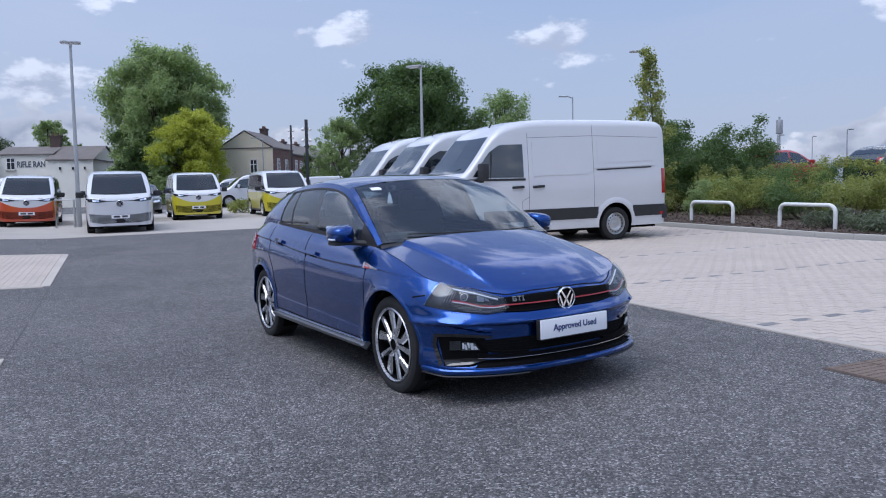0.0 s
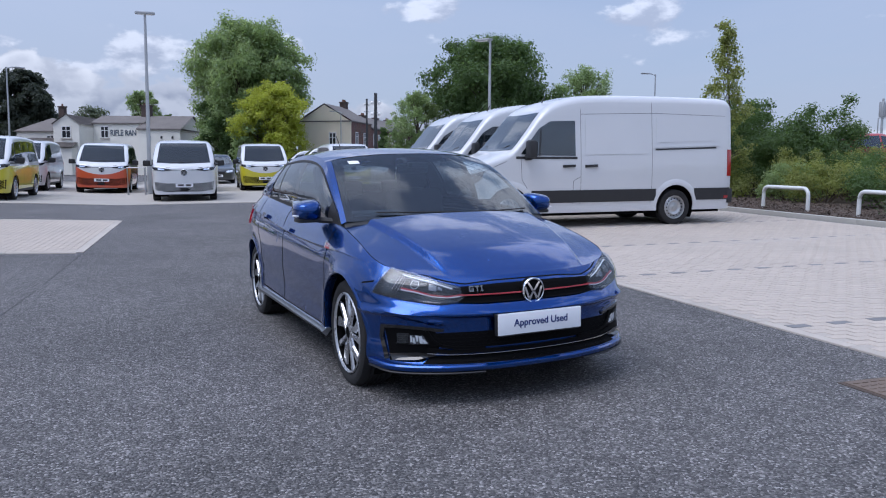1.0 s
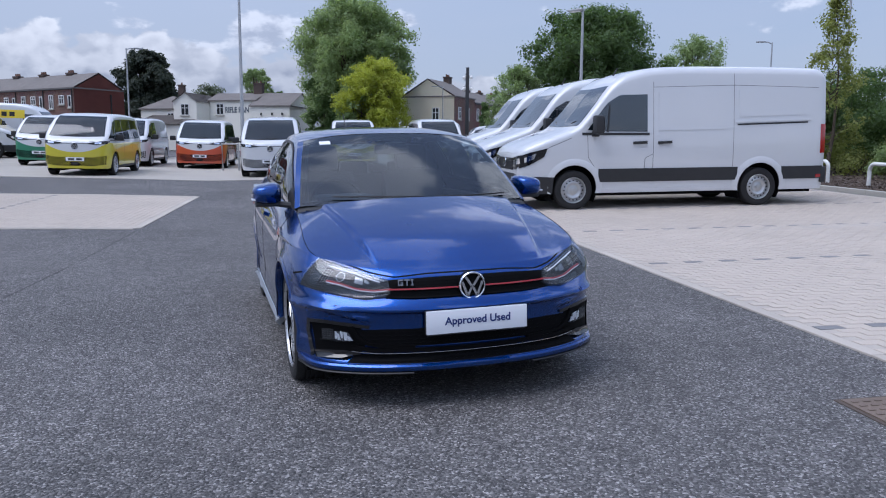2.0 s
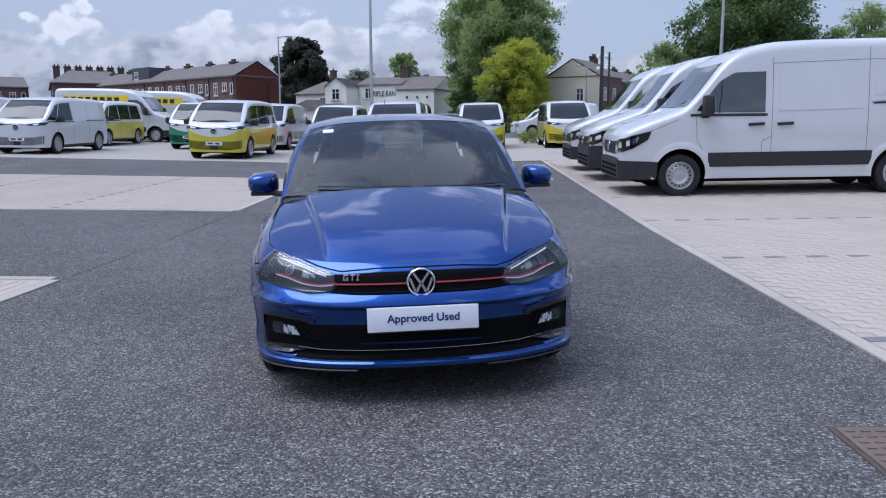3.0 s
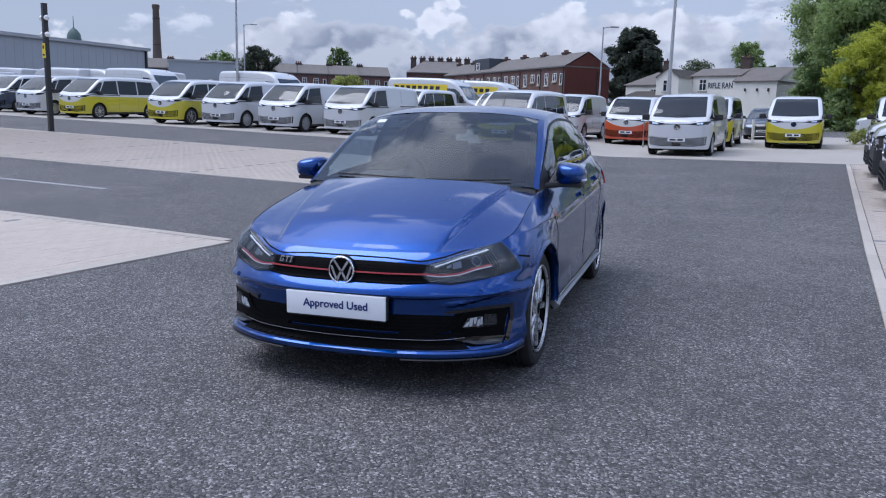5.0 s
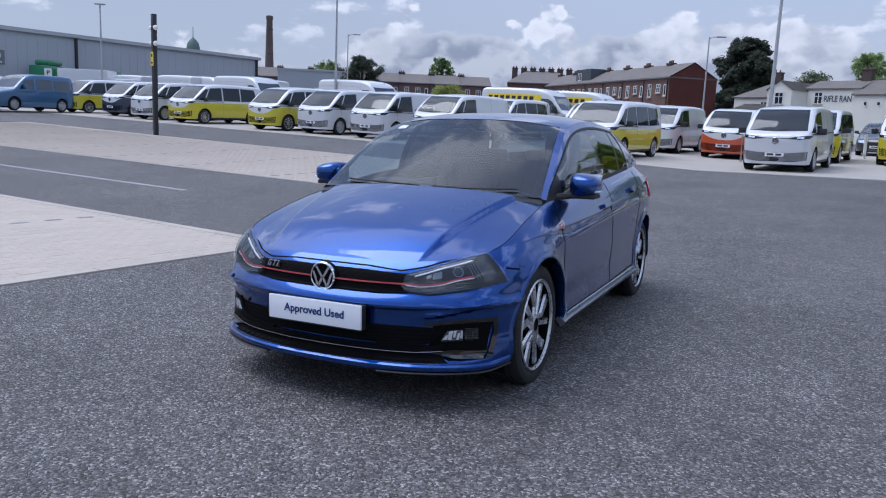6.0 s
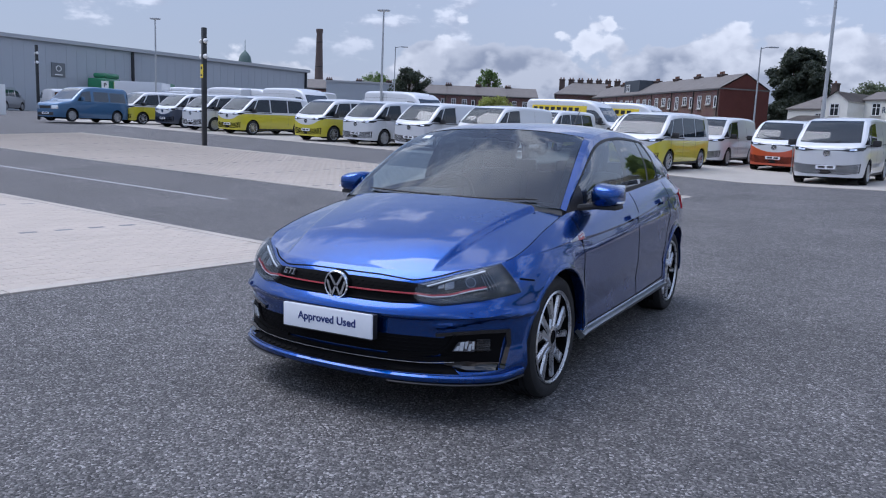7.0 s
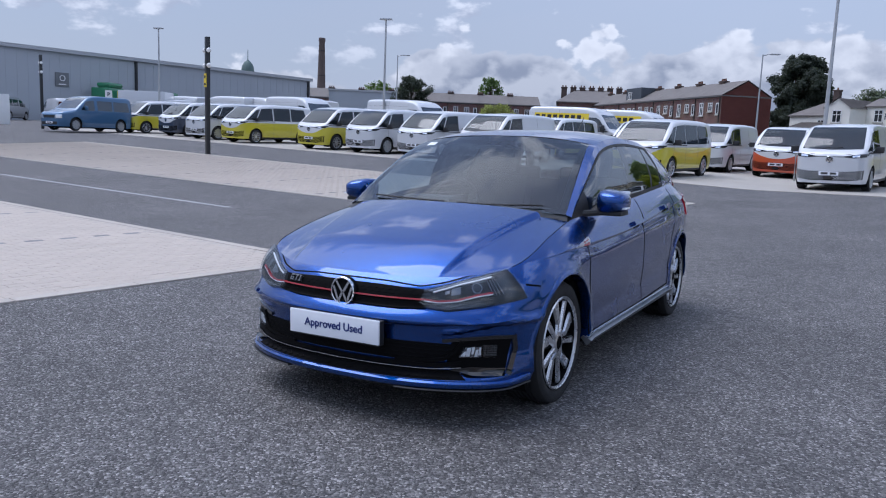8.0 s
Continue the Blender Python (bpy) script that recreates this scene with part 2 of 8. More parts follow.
def asphalt_material():
    m = bpy.data.materials.new("asphalt")
    m.use_nodes = True
    n, k = m.node_tree.nodes, m.node_tree.links
    p = n["Principled BSDF"]
    co = n.new("ShaderNodeTexCoord")

    def noise_f(s, d, r):
        t = n.new("ShaderNodeTexNoise")
        t.inputs["Scale"].default_value, t.inputs["Detail"].default_value, t.inputs["Roughness"].default_value = s, d, r
        k.new(co.outputs["Object"], t.inputs["Vector"])
        return t.outputs["Fac"]

    def vor(s):
        t = n.new("ShaderNodeTexVoronoi")
        t.inputs["Scale"].default_value = s
        k.new(co.outputs["Object"], t.inputs["Vector"])
        return t

    v1 = vor(100.0)
    v2 = vor(50.0)
    ramp = n.new("ShaderNodeValToRGB")
    bw = n.new("ShaderNodeSeparateColor")
    k.new(v1.outputs["Color"], bw.inputs[0])
    k.new(bw.outputs[0], ramp.inputs[0])
    e = ramp.color_ramp.elements
    e[0].position, e[0].color = 0.0, (0.032, 0.031, 0.031, 1)
    e[1].position, e[1].color = 1.0, (0.30, 0.29, 0.285, 1)
    for pos, c in ((0.45, (0.072, 0.0695, 0.070, 1)), (0.86, (0.142, 0.136, 0.135, 1))):
        q = e.new(pos)
        q.color = c
    pat = n.new("ShaderNodeMapRange")
    k.new(noise_f(0.55, 6, 0.6), pat.inputs["Value"])
    pat.inputs["From Min"].default_value, pat.inputs["From Max"].default_value = 0.3, 0.7
    pat.inputs["To Min"].default_value, pat.inputs["To Max"].default_value = 0.90, 1.42
    pt2 = n.new("ShaderNodeMapRange")
    k.new(noise_f(7.0, 5, 0.65), pt2.inputs["Value"])
    pt2.inputs["From Min"].default_value, pt2.inputs["From Max"].default_value = 0.3, 0.7
    pt2.inputs["To Min"].default_value, pt2.inputs["To Max"].default_value = 0.82, 1.18
    mm = n.new("ShaderNodeMath")
    mm.operation = "MULTIPLY"
    k.new(pat.outputs[0], mm.inputs[0])
    k.new(pt2.outputs[0], mm.inputs[1])
    sc = n.new("ShaderNodeVectorMath")
    sc.operation = "SCALE"
    k.new(ramp.outputs[0], sc.inputs[0])
    k.new(mm.outputs[0], sc.inputs["Scale"])
    k.new(sc.outputs[0], p.inputs["Base Color"])
    p.inputs["Roughness"].default_value = 0.72
    p.inputs["Specular IOR Level"].default_value = 0.38
    b1 = n.new("ShaderNodeBump")
    b1.inputs["Strength"].default_value, b1.inputs["Distance"].default_value = 1.0, 0.007
    k.new(v1.outputs["Distance"], b1.inputs["Height"])
    b1.invert = True
    b2 = n.new("ShaderNodeBump")
    b2.inputs["Strength"].default_value, b2.inputs["Distance"].default_value = 0.6, 0.007
    b2.invert = True
    k.new(v2.outputs["Distance"], b2.inputs["Height"])
    k.new(b1.outputs[0], b2.inputs["Normal"])
    k.new(b2.outputs[0], p.inputs["Normal"])
    return m


ASPHALT = asphalt_material()
BLOCK = material("pale_block", (0.455, 0.40, 0.345), 0.85, var=0.10, scale=0.7, fine=40, bump=0.002, bump_scale=120, island=0.06, each=0.06, dirt=0.10)
BLOCK_DARK = material("charcoal_block", (0.21, 0.21, 0.215), 0.85, var=0.12, scale=2, bump=0.002, each=0.3, island=0.3)
JOINT = material("joint_sand", (0.41, 0.37, 0.33), 0.95, var=0.2, scale=1.0)
EDGING = material("concrete_edging", (0.42, 0.38, 0.335), 0.85, var=0.12, scale=1.5, bump=0.002, each=0.15)
KERB = material("concrete_kerb", (0.40, 0.39, 0.36), 0.9, var=0.15, scale=2.0, bump=0.002, dirt=0.25)
LINE_WHITE = material("worn_line_paint", (0.33, 0.33, 0.335), 0.8, var=0.35, scale=3, fine=50)
MULCH = material("bark_mulch", (0.075, 0.055, 0.042), 0.95, var=0.5, scale=4, fine=60, bump=0.02, bump_scale=30)
WHITE_PAINT = paint("white_van_paint", (0.565, 0.58, 0.605))
BLUE_PAINT = paint("metallic_blue_paint", (0.0, 0.046, 0.235), metal=0.92, rough=0.26, coat=1.0, ior=1.5)
BLACK_TRIM = material("black_plastic", (0.018, 0.018, 0.02), 0.55, var=0.1, bump=0.0005, bump_scale=400)
GREY_TRIM = material("dark_grey_plastic", (0.020, 0.021, 0.024), 0.6, var=0.12, bump=0.0006, bump_scale=300)
MESH_BLACK = material("black_honeycomb", (0.004, 0.004, 0.0045), 0.6, var=0.1, spec=0.05)
LAMP_SILVER = material("lamp_reflector", (0.17, 0.18, 0.20), 0.26, 0.85, var=0.08, scale=20)
GLOSS_BLACK = material("gloss_black", (0.006, 0.006, 0.007), 0.08, var=0.05, coat=0.6)
VOID = material("dark_inside", (0.006, 0.006, 0.007), 0.9, var=0.1, spec=0.08)
RUBBER = material("tyre_rubber", (0.014, 0.014, 0.015), 0.85, var=0.15, scale=8, bump=0.001, bump_scale=200)
STEEL_GREY = material("silver_wheel_paint", (0.45, 0.46, 0.47), 0.35, 0.7, var=0.08)
ALLOY = material("machined_alloy", (0.55, 0.56, 0.58), 0.28, 0.9, var=0.06, scale=12)
DISC_GREY = material("brake_disc_steel", (0.10, 0.10, 0.105), 0.4, 0.8, var=0.1)
CHROME = material("chrome", (0.80, 0.82, 0.85), 0.06, 1.0, var=0.02)
RED = material("red_trim", (0.33, 0.008, 0.016), 0.3, var=0.05, coat=0.5)
RED_LAMP = material("red_lamp_lens", (0.30, 0.008, 0.012), 0.12, var=0.05, coat=1.0)
PLATE_WHITE = material("plate_white", (0.80, 0.82, 0.86), 0.35, var=0.03)
PLATE_INK = material("plate_ink", (0.012, 0.03, 0.15), 0.4, var=0.03)
BAR_INK = material("black_print", (0.015, 0.015, 0.016), 0.5, var=0.05)
GLASS_TINT = glass("windscreen_glass", (0.44, 0.55, 0.60), ior=1.85)
GLASS_DARK = glass("privacy_glass", (0.13, 0.145, 0.155), ior=2.3)
GLASS_SIDE = glass("side_glass", (0.74, 0.79, 0.81), ior=2.5)
GLASS_REAR = glass("rear_glass", (0.30, 0.33, 0.345), ior=1.7)
GLASS_CAB = glass("cab_glass", (0.66, 0.74, 0.78), ior=2.2)
# mottled near-black that paints the shade of a cab interior behind panes
CAB_SHADE = material("cab_interior_shade", (0.020, 0.024, 0.028), 0.8, var=0.5, scale=2.5, fine=9, spec=0.1)
GLASS_BUS = glass("bus_glass", (0.52, 0.59, 0.63), ior=1.65)
GLASS_LAMP = glass("lamp_lens", (0.88, 0.90, 0.92), ior=1.55)
SEAT_CLOTH = material("seat_cloth", (0.06, 0.06, 0.066), 0.95, var=0.2, scale=15)
DASH = material("soft_dashboard", (0.07, 0.07, 0.075), 0.75, var=0.15, bump=0.0005, bump_scale=500)
GALV = material("galvanised_steel", (0.42, 0.43, 0.44), 0.5, 0.6, var=0.12, scale=4)
POST_BLACK = material("black_post_paint", (0.02, 0.021, 0.023), 0.45, var=0.1)
RAIL_WHITE = material("white_rail_paint", (0.66, 0.67, 0.66), 0.45, var=0.08, scale=5, dirt=0.1)
YELLOW_SIGN = material("yellow_sign", (0.72, 0.55, 0.03), 0.5, var=0.05)
BRICK_RED = material("red_gable_paint", (0.23, 0.08, 0.064), 0.9, var=0.14, scale=0.6, fine=8)
SLATE = material("roof_slate", (0.155, 0.14, 0.13), 0.8, var=0.22, scale=0.7, fine=6)
RENDER_WHITE = material("white_render", (0.80, 0.78, 0.71), 0.9, var=0.10, scale=0.4, dirt=0.12)
RENDER_CREAM = material("cream_render", (0.92, 0.87, 0.73), 0.9, var=0.08, scale=0.4, dirt=0.08)
CLAD_GREY = material("grey_cladding", (0.40, 0.425, 0.46), 0.55, 0.1, var=0.06, scale=0.25)
CLAD_ROOF = material("pale_roof_sheet", (0.42, 0.43, 0.45), 0.6, 0.1, var=0.08, scale=0.2)
UPVC = material("white_window_frame", (0.75, 0.75, 0.74), 0.5, var=0.05)
PANE_DARK = material("house_window_pane", (0.03, 0.035, 0.04), 0.08, var=0.1)
TERRACOTTA = material("chimney_pot", (0.17, 0.09, 0.065), 0.9, var=0.15)
GAP_GREY = material("panel_gap_shade", (0.11, 0.115, 0.12), 0.8, var=0.1)
SOOT_BRICK = material("sooty_chimney_brick", (0.085, 0.062, 0.055), 0.95, var=0.2, scale=1.0, fine=9)
BARK = material("bark", (0.085, 0.065, 0.048), 0.95, var=0.3, scale=5, bump=0.02, bump_scale=15)


def leaf_material(name, color, light):
    m = material(name, color, 0.6, var=0.25, scale=0.35, fine=3, island=0.7)
    n, k = m.node_tree.nodes, m.node_tree.links
    p = n["Principled BSDF"]
    tr = n.new("ShaderNodeBsdfTranslucent")
    tr.inputs[0].default_value = (*light, 1)
    mx = n.new("ShaderNodeMixShader")
    mx.inputs[0].default_value = 0.5
    k.new(p.outputs[0], mx.inputs[1])
    k.new(tr.outputs[0], mx.inputs[2])
    k.new(mx.outputs[0], n["Material Output"].inputs[0])
    return m


LEAF_MID = leaf_material("green_leaves", (0.20, 0.265, 0.12), (0.42, 0.54, 0.19))
LEAF_YELLOW = leaf_material("yellow_green_leaves", (0.36, 0.40, 0.06), (0.58, 0.62, 0.06))
LEAF_DARK = leaf_material("dark_green_leaves", (0.085, 0.14, 0.05), (0.16, 0.25, 0.06))
LEAF_PURPLE = leaf_material("dusky_leaves", (0.050, 0.066, 0.048), (0.07, 0.085, 0.05))
LEAF_HEDGE = leaf_material("shrub_leaves", (0.23, 0.255, 0.075), (0.36, 0.40, 0.09))
LEAF_GREY = leaf_material("grey_green_leaves", (0.16, 0.19, 0.13), (0.16, 0.2, 0.1))
LEAF_RED = leaf_material("red_shrub_leaves", (0.28, 0.03, 0.03), (0.35, 0.03, 0.03))

# ---- building tools ----
from mathutils.bvhtree import BVHTree

LOT = radians(8.0)
LC, LS = math.cos(LOT), math.sin(LOT)


def lot(u, v):
    """Lot coordinates (u across the aisle, v along it) to world x, y."""
    return u * LC + v * LS, -u * LS + v * LC


def smooth(a, b, v):
    v = min(1.0, max(0.0, (v - a) / (b - a)))
    return v * v * (3 - 2 * v)


def ground_z(x, y):
    if x > -1.2:
        f = 0.019 * min(x, 25)
    else:
        f = -0.0228 * (1 - min(1.0, max(0.0, (-1.2 - x) / 2.3)))
    return f + 0.0176 * max(0.0, min(y, 42) - 5.6) + 0.0165 * max(0.0, min(-x, 60) - 1) * smooth(4, 22, y)


def lot_pose(u, v, turn=0.0, dz=0.0):
    """A pose on the ground at lot coordinates; turn is in degrees from the lot's axes; leans with the slope."""
    x, y = lot(u, v)
    e = 0.6
    up = Vector(((ground_z(x - e, y) - ground_z(x + e, y)) / (2 * e), (ground_z(x, y - e) - ground_z(x, y + e)) / (2 * e), 1)).normalized()
    lean = Vector((0, 0, 1)).rotation_difference(up).to_matrix().to_4x4()
    return Matrix.Translation((x, y, ground_z(x, y) + dz)) @ lean @ pose(0, 0, 0, 0, 0, -8 + turn)


def thing(name, label, category, m=None, group="", kind=""):
    ob = new(name)
    ob.empty_display_size = 0.2
    if m is not None:
        ob.matrix_basis = m
    return tagged(ob, label, category, group, kind)


def part(name, bm, mat, parent, label="", flat=False):
    me = bpy.data.meshes.new(name)
    bm.normal_update()
    bm.to_mesh(me)
    bm.free()
    for mm in (mat if isinstance(mat, (list, tuple)) else (mat,)):
        me.materials.append(mm)
    if not flat:
        for p in me.polygons:
            p.use_smooth = True
    ob = new(name, me)
    if parent is not None:
        ob.parent = parent
    if label:
        ob["label"] = label
    if not flat:
        me.set_sharp_from_angle(angle=radians(35))
    return ob


def box(bm, x0, x1, y0, y1, z0, z1, bevel=0.0):
    g = bmesh.ops.create_cube(bm, size=1.0)["verts"]
    for v in g:
        v.co = Vector((x0 + (v.co.x + 0.5) * (x1 - x0), y0 + (v.co.y + 0.5) * (y1 - y0), z0 + (v.co.z + 0.5) * (z1 - z0)))
    if bevel:
        es = list({e for v in g for e in v.link_edges})
        bmesh.ops.bevel(bm, geom=es, offset=bevel, segments=2, affect="EDGES", profile=0.6)
    return g


def boxed(*args, bevel=0.0):
    bm = bmesh.new()
    box(bm, *args, bevel=bevel)
    return bm


def lathe(bm, profile, n, m=None, closed=False):
    """Turns (r, h) points round the x axis; h runs along x."""
    m = m or Matrix()
    rings = []
    for r, h in profile:
        rings.append([bm.verts.new(m @ Vector((h, r * math.cos(2 * math.pi * i / n), r * math.sin(2 * math.pi * i / n)))) for i in range(n)])
    pairs = list(zip(rings, rings[1:]))
    if closed:
        pairs.append((rings[-1], rings[0]))
    for a, b in pairs:
        for i in range(n):
            bm.faces.new((a[i], a[(i + 1) % n], b[(i + 1) % n], b[i]))
    return rings


def tube(bm, pts, r, n=10, caps=True, taper=None):
    """A round bar along points."""
    rings = []
    pts = [Vector(p) for p in pts]
    for i, p in enumerate(pts):
        d = (pts[min(i + 1, len(pts) - 1)] - pts[max(i - 1, 0)]).normalized()
        a = d.orthogonal().normalized() if abs(d.z) > 0.99 else d.cross(Vector((0, 0, 1))).normalized()
        b = d.cross(a)
        rr = r if taper is None else r + (taper - r) * i / (len(pts) - 1)
        rings.append([bm.verts.new(p + rr * (math.cos(2 * math.pi * j / n) * a + math.sin(2 * math.pi * j / n) * b)) for j in range(n)])
    for a, b in zip(rings, rings[1:]):
        for j in range(n):
            bm.faces.new((a[j], a[(j + 1) % n], b[(j + 1) % n], b[j]))
    if caps:
        bm.faces.new(rings[0][::-1])
        bm.faces.new(rings[-1])
    bmesh.ops.recalc_face_normals(bm, faces=bm.faces)


def table(pts, v):
    """Smooth value from a short table of (position, value)."""
    if v <= pts[0][0]:
        return pts[0][1]
    for i in range(len(pts) - 1):
        (a, fa), (b, fb) = pts[i], pts[i + 1]
        if v <= b:
            h = b - a
            t = (v - a) / h
            ma = (fb - pts[i - 1][1]) / (b - pts[i - 1][0]) * h if i else fb - fa
            mb = (pts[i + 2][1] - fa) / (pts[i + 2][0] - a) * h if i + 2 < len(pts) else fb - fa
            if (fb - fa) == 0:
                ma = mb = 0
            lim = 3 * abs(fb - fa)
            ma, mb = max(-lim, min(lim, ma)), max(-lim, min(lim, mb))
            return (2 * t**3 - 3 * t**2 + 1) * fa + (t**3 - 2 * t**2 + t) * ma + (-2 * t**3 + 3 * t**2) * fb + (t**3 - t**2) * mb
    return pts[-1][1]


def along(pts, s):
    """The point at share s of a polyline, by its own length."""
    pts = [Vector(p) for p in pts]
    if len(pts) == 1:
        return pts[0]
    ls = [(b - a).length for a, b in zip(pts, pts[1:])]
    d = s * sum(ls)
    for a, b, l in zip(pts, pts[1:], ls):
        if d <= l or b is pts[-1]:
            return a.lerp(b, min(1.0, d / l) if l else 0)
        d -= l
    return pts[-1]


def grid_faces(bm, rows, flip=False):
    for a, b in zip(rows, rows[1:]):
        for i in range(len(a) - 1):
            f = (a[i], a[i + 1], b[i + 1], b[i])
            if len(set(f)) == 4:
                bm.faces.new(f[::-1] if flip else f)


def panel(bvh, axis, lower, upper, nu, nv, off=0.004, thick=0.006, bm=None, mirror=False):
    """A plate that follows a body: two edge lines in the projection (side: y, z; front: x, z; top: x, y), laid on it along axis
    (+x, -x, -y, +y, +z), raised by off, with its edges folded inwards by thick."""
    bm = bm or bmesh.new()
    sign, ax = (1 if axis[0] == "+" else -1), axis[1]
    way = {"x": Vector((-sign, 0, 0)), "y": Vector((0, -sign, 0)), "z": Vector((0, 0, -sign))}[ax]
    rows, base = [], []
    for j in range(nv + 1):
        row, brow = [], []
        for i in range(nu + 1):
            a, b = along([(*p, 0) for p in lower], i / nu), along([(*p, 0) for p in upper], i / nu)
            p = a.lerp(b, j / nv)
            if ax == "x":
                o = Vector((sign * 5, p.x, p.y))
            elif ax == "y":
                o = Vector((p.x, sign * 9, p.y))
            else:
                o = Vector((p.x, p.y, sign * 6))
            hit, nor, _, _ = bvh.ray_cast(o, way)
            if hit is None:
                hit, nor, _, _ = bvh.find_nearest(o + way * (4.2 if ax == "x" else 7.0 if ax == "y" else 5))
            if nor.dot(way) > 0:
                nor = -nor
            q = hit + nor * off
            row.append(bm.verts.new(q))
            brow.append(hit - nor * thick)
        rows.append(row)
        base.append(brow)
    start = len(bm.faces)
    grid_faces(bm, rows)
    rim = [(0, i) for i in range(nu)] + [(j, nu) for j in range(nv)] + [(nv, i) for i in range(nu, 0, -1)] + [(j, 0) for j in range(nv, 0, -1)]
    low = [bm.verts.new(base[j][i]) for j, i in rim]
    top = [rows[j][i] for j, i in rim]
    for q in range(len(rim)):
        r = (q + 1) % len(rim)
        bm.faces.new((top[q], low[q], low[r], top[r]))
    made = list(bm.faces)[start:]
    bmesh.ops.recalc_face_normals(bm, faces=made)
    if sum(f.normal.dot(way) for f in made[:nu * nv]) > 0:
        bmesh.ops.reverse_faces(bm, faces=made)
    return bm


def strip_on(bvh, axis, pts, width, nu, off=0.004, thick=0.004, bm=None):
    """A narrow band of constant width along a line on a body."""
    lo, up = [], []
    p = [along([(*q, 0) for q in pts], i / nu) for i in range(nu + 1)]
    for i, q in enumerate(p):
        d = (p[min(i + 1, nu)] - p[max(i - 1, 0)]).normalized()
        n = Vector((-d.y, d.x, 0))
        lo.append((q - n * width / 2)[:2])
        up.append((q + n * width / 2)[:2])
    return panel(bvh, axis, lo, up, nu, 1, off, thick, bm)


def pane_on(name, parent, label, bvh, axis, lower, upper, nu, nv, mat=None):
    """A window pane on a body, with a dark sheet added close behind it in place of the unlit cabin."""
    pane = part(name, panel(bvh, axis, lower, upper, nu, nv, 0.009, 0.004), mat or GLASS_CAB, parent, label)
    part("lining", panel(bvh, axis, lower, upper, nu, nv, 0.003, 0.004), CAB_SHADE, pane)
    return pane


def cut_arches(bm, axles, radius, zc, xmin):
    """Opens round wheel arches in a body's sides and pulls the edge onto the circle."""
    for ya in axles:
        dead = [f for f in bm.faces if abs(f.calc_center_median().x) > xmin and math.hypot(f.calc_center_median().y - ya, f.calc_center_median().z - zc) < radius]
        vs = {v for f in dead for v in f.verts}
        bmesh.ops.delete(bm, geom=dead, context="FACES_ONLY")
        for v in vs:
            if v.is_valid and v.link_faces:
                d = Vector((v.co.y - ya, v.co.z - zc))
                if d.length > 1e-4 and v.co.z > zc - radius * 0.75:
                    d = d.normalized() * radius
                    v.co.y, v.co.z = ya + d.x, zc + d.y
        bmesh.ops.delete(bm, geom=[v for v in bm.verts if not v.link_faces], context="VERTS")


def arch_liner(parent, ya, zc, radius, x0, x1):
    """The dark tub behind one wheel."""
    bm = bmesh.new()
    n = 18
    rows = []
    for x in (x0, x1):
        rows.append([bm.verts.new((x, ya - radius * math.cos(a), zc + radius * math.sin(a))) for a in [-0.55 + (math.pi + 1.1) * i / n for i in range(n + 1)]])
    grid_faces(bm, rows)
    bm.faces.new(rows[0])
    return part("wheel_arch_liner", bm, VOID, parent)


def body_shell(stations, wmax, section, roof_r, zb, ztop, wplan, nu=60, nz=22):
    """A closed van body: for each station along y a half section from the sill to the roof's middle, mirrored."""
    bm = bmesh.new()
    rings = []
    for y in stations:
        zt, w, b = ztop(y), wplan(y), zb(y)
        half = []
        r = min(roof_r(y), (zt - b) * 0.45)
        for j in range(nz + 1):
            z = b + (zt - r - b) * j / nz
            half.append((w * section(z), z))
        xe = half[-1][0]
        for j in range(1, 9):
            a = math.pi / 2 * j / 8
            rx = min(xe, r * 1.25)
            half.append((xe - rx + rx * math.cos(a), zt - r + r * math.sin(a) - 0.012 * (1 - j / 8)))
        for f in (0.66, 0.33):
            half.append(((half[nz + 8][0]) * f, zt + 0.02 * (1 - f)))
        ring = [bm.verts.new((-x, y, z)) for x, z in half]
        mid = bm.verts.new((0, y, zt + 0.022))
        ring += [mid] + [bm.verts.new((x, y, z)) for x, z in reversed(half)]
        rings.append(ring)
    grid_faces(bm, rings, flip=True)
    for ring, fl in ((rings[0], False), (rings[-1], True)):
        m = len(ring)
        for i in range(m // 2):
            a, b, c, d = ring[i], ring[i + 1], ring[m - 2 - i], ring[m - 1 - i]
            f = [a, b, c, d] if i + 1 < m - 2 - i else [a, b, d]
            if len(set(f)) >= 3:
                bm.faces.new(f[::-1] if not fl else f)
    bmesh.ops.recalc_face_normals(bm, faces=bm.faces)
    return bm


def tyre_mesh(r, w, rim):
    bm = bmesh.new()
    p = [(rim, -w / 2 + 0.012), (rim + 0.02, -w / 2), (r * 0.90, -w / 2 - 0.002), (r * 0.965, -w / 2 + 0.008), (r, -w / 2 + 0.032)]
    tread = []
    k = 5
    for i in range(k):
        a = -w / 2 + 0.032 + (w - 0.064) * (i + 1) / (k + 1)
        tread += [(r, a - 0.006), (r - 0.007, a - 0.004), (r - 0.007, a + 0.004), (r, a + 0.006)]
    lathe(bm, p + tread + [(a, -b) for a, b in reversed(p)], 48)
    bmesh.ops.recalc_face_normals(bm, faces=bm.faces)
    return bm


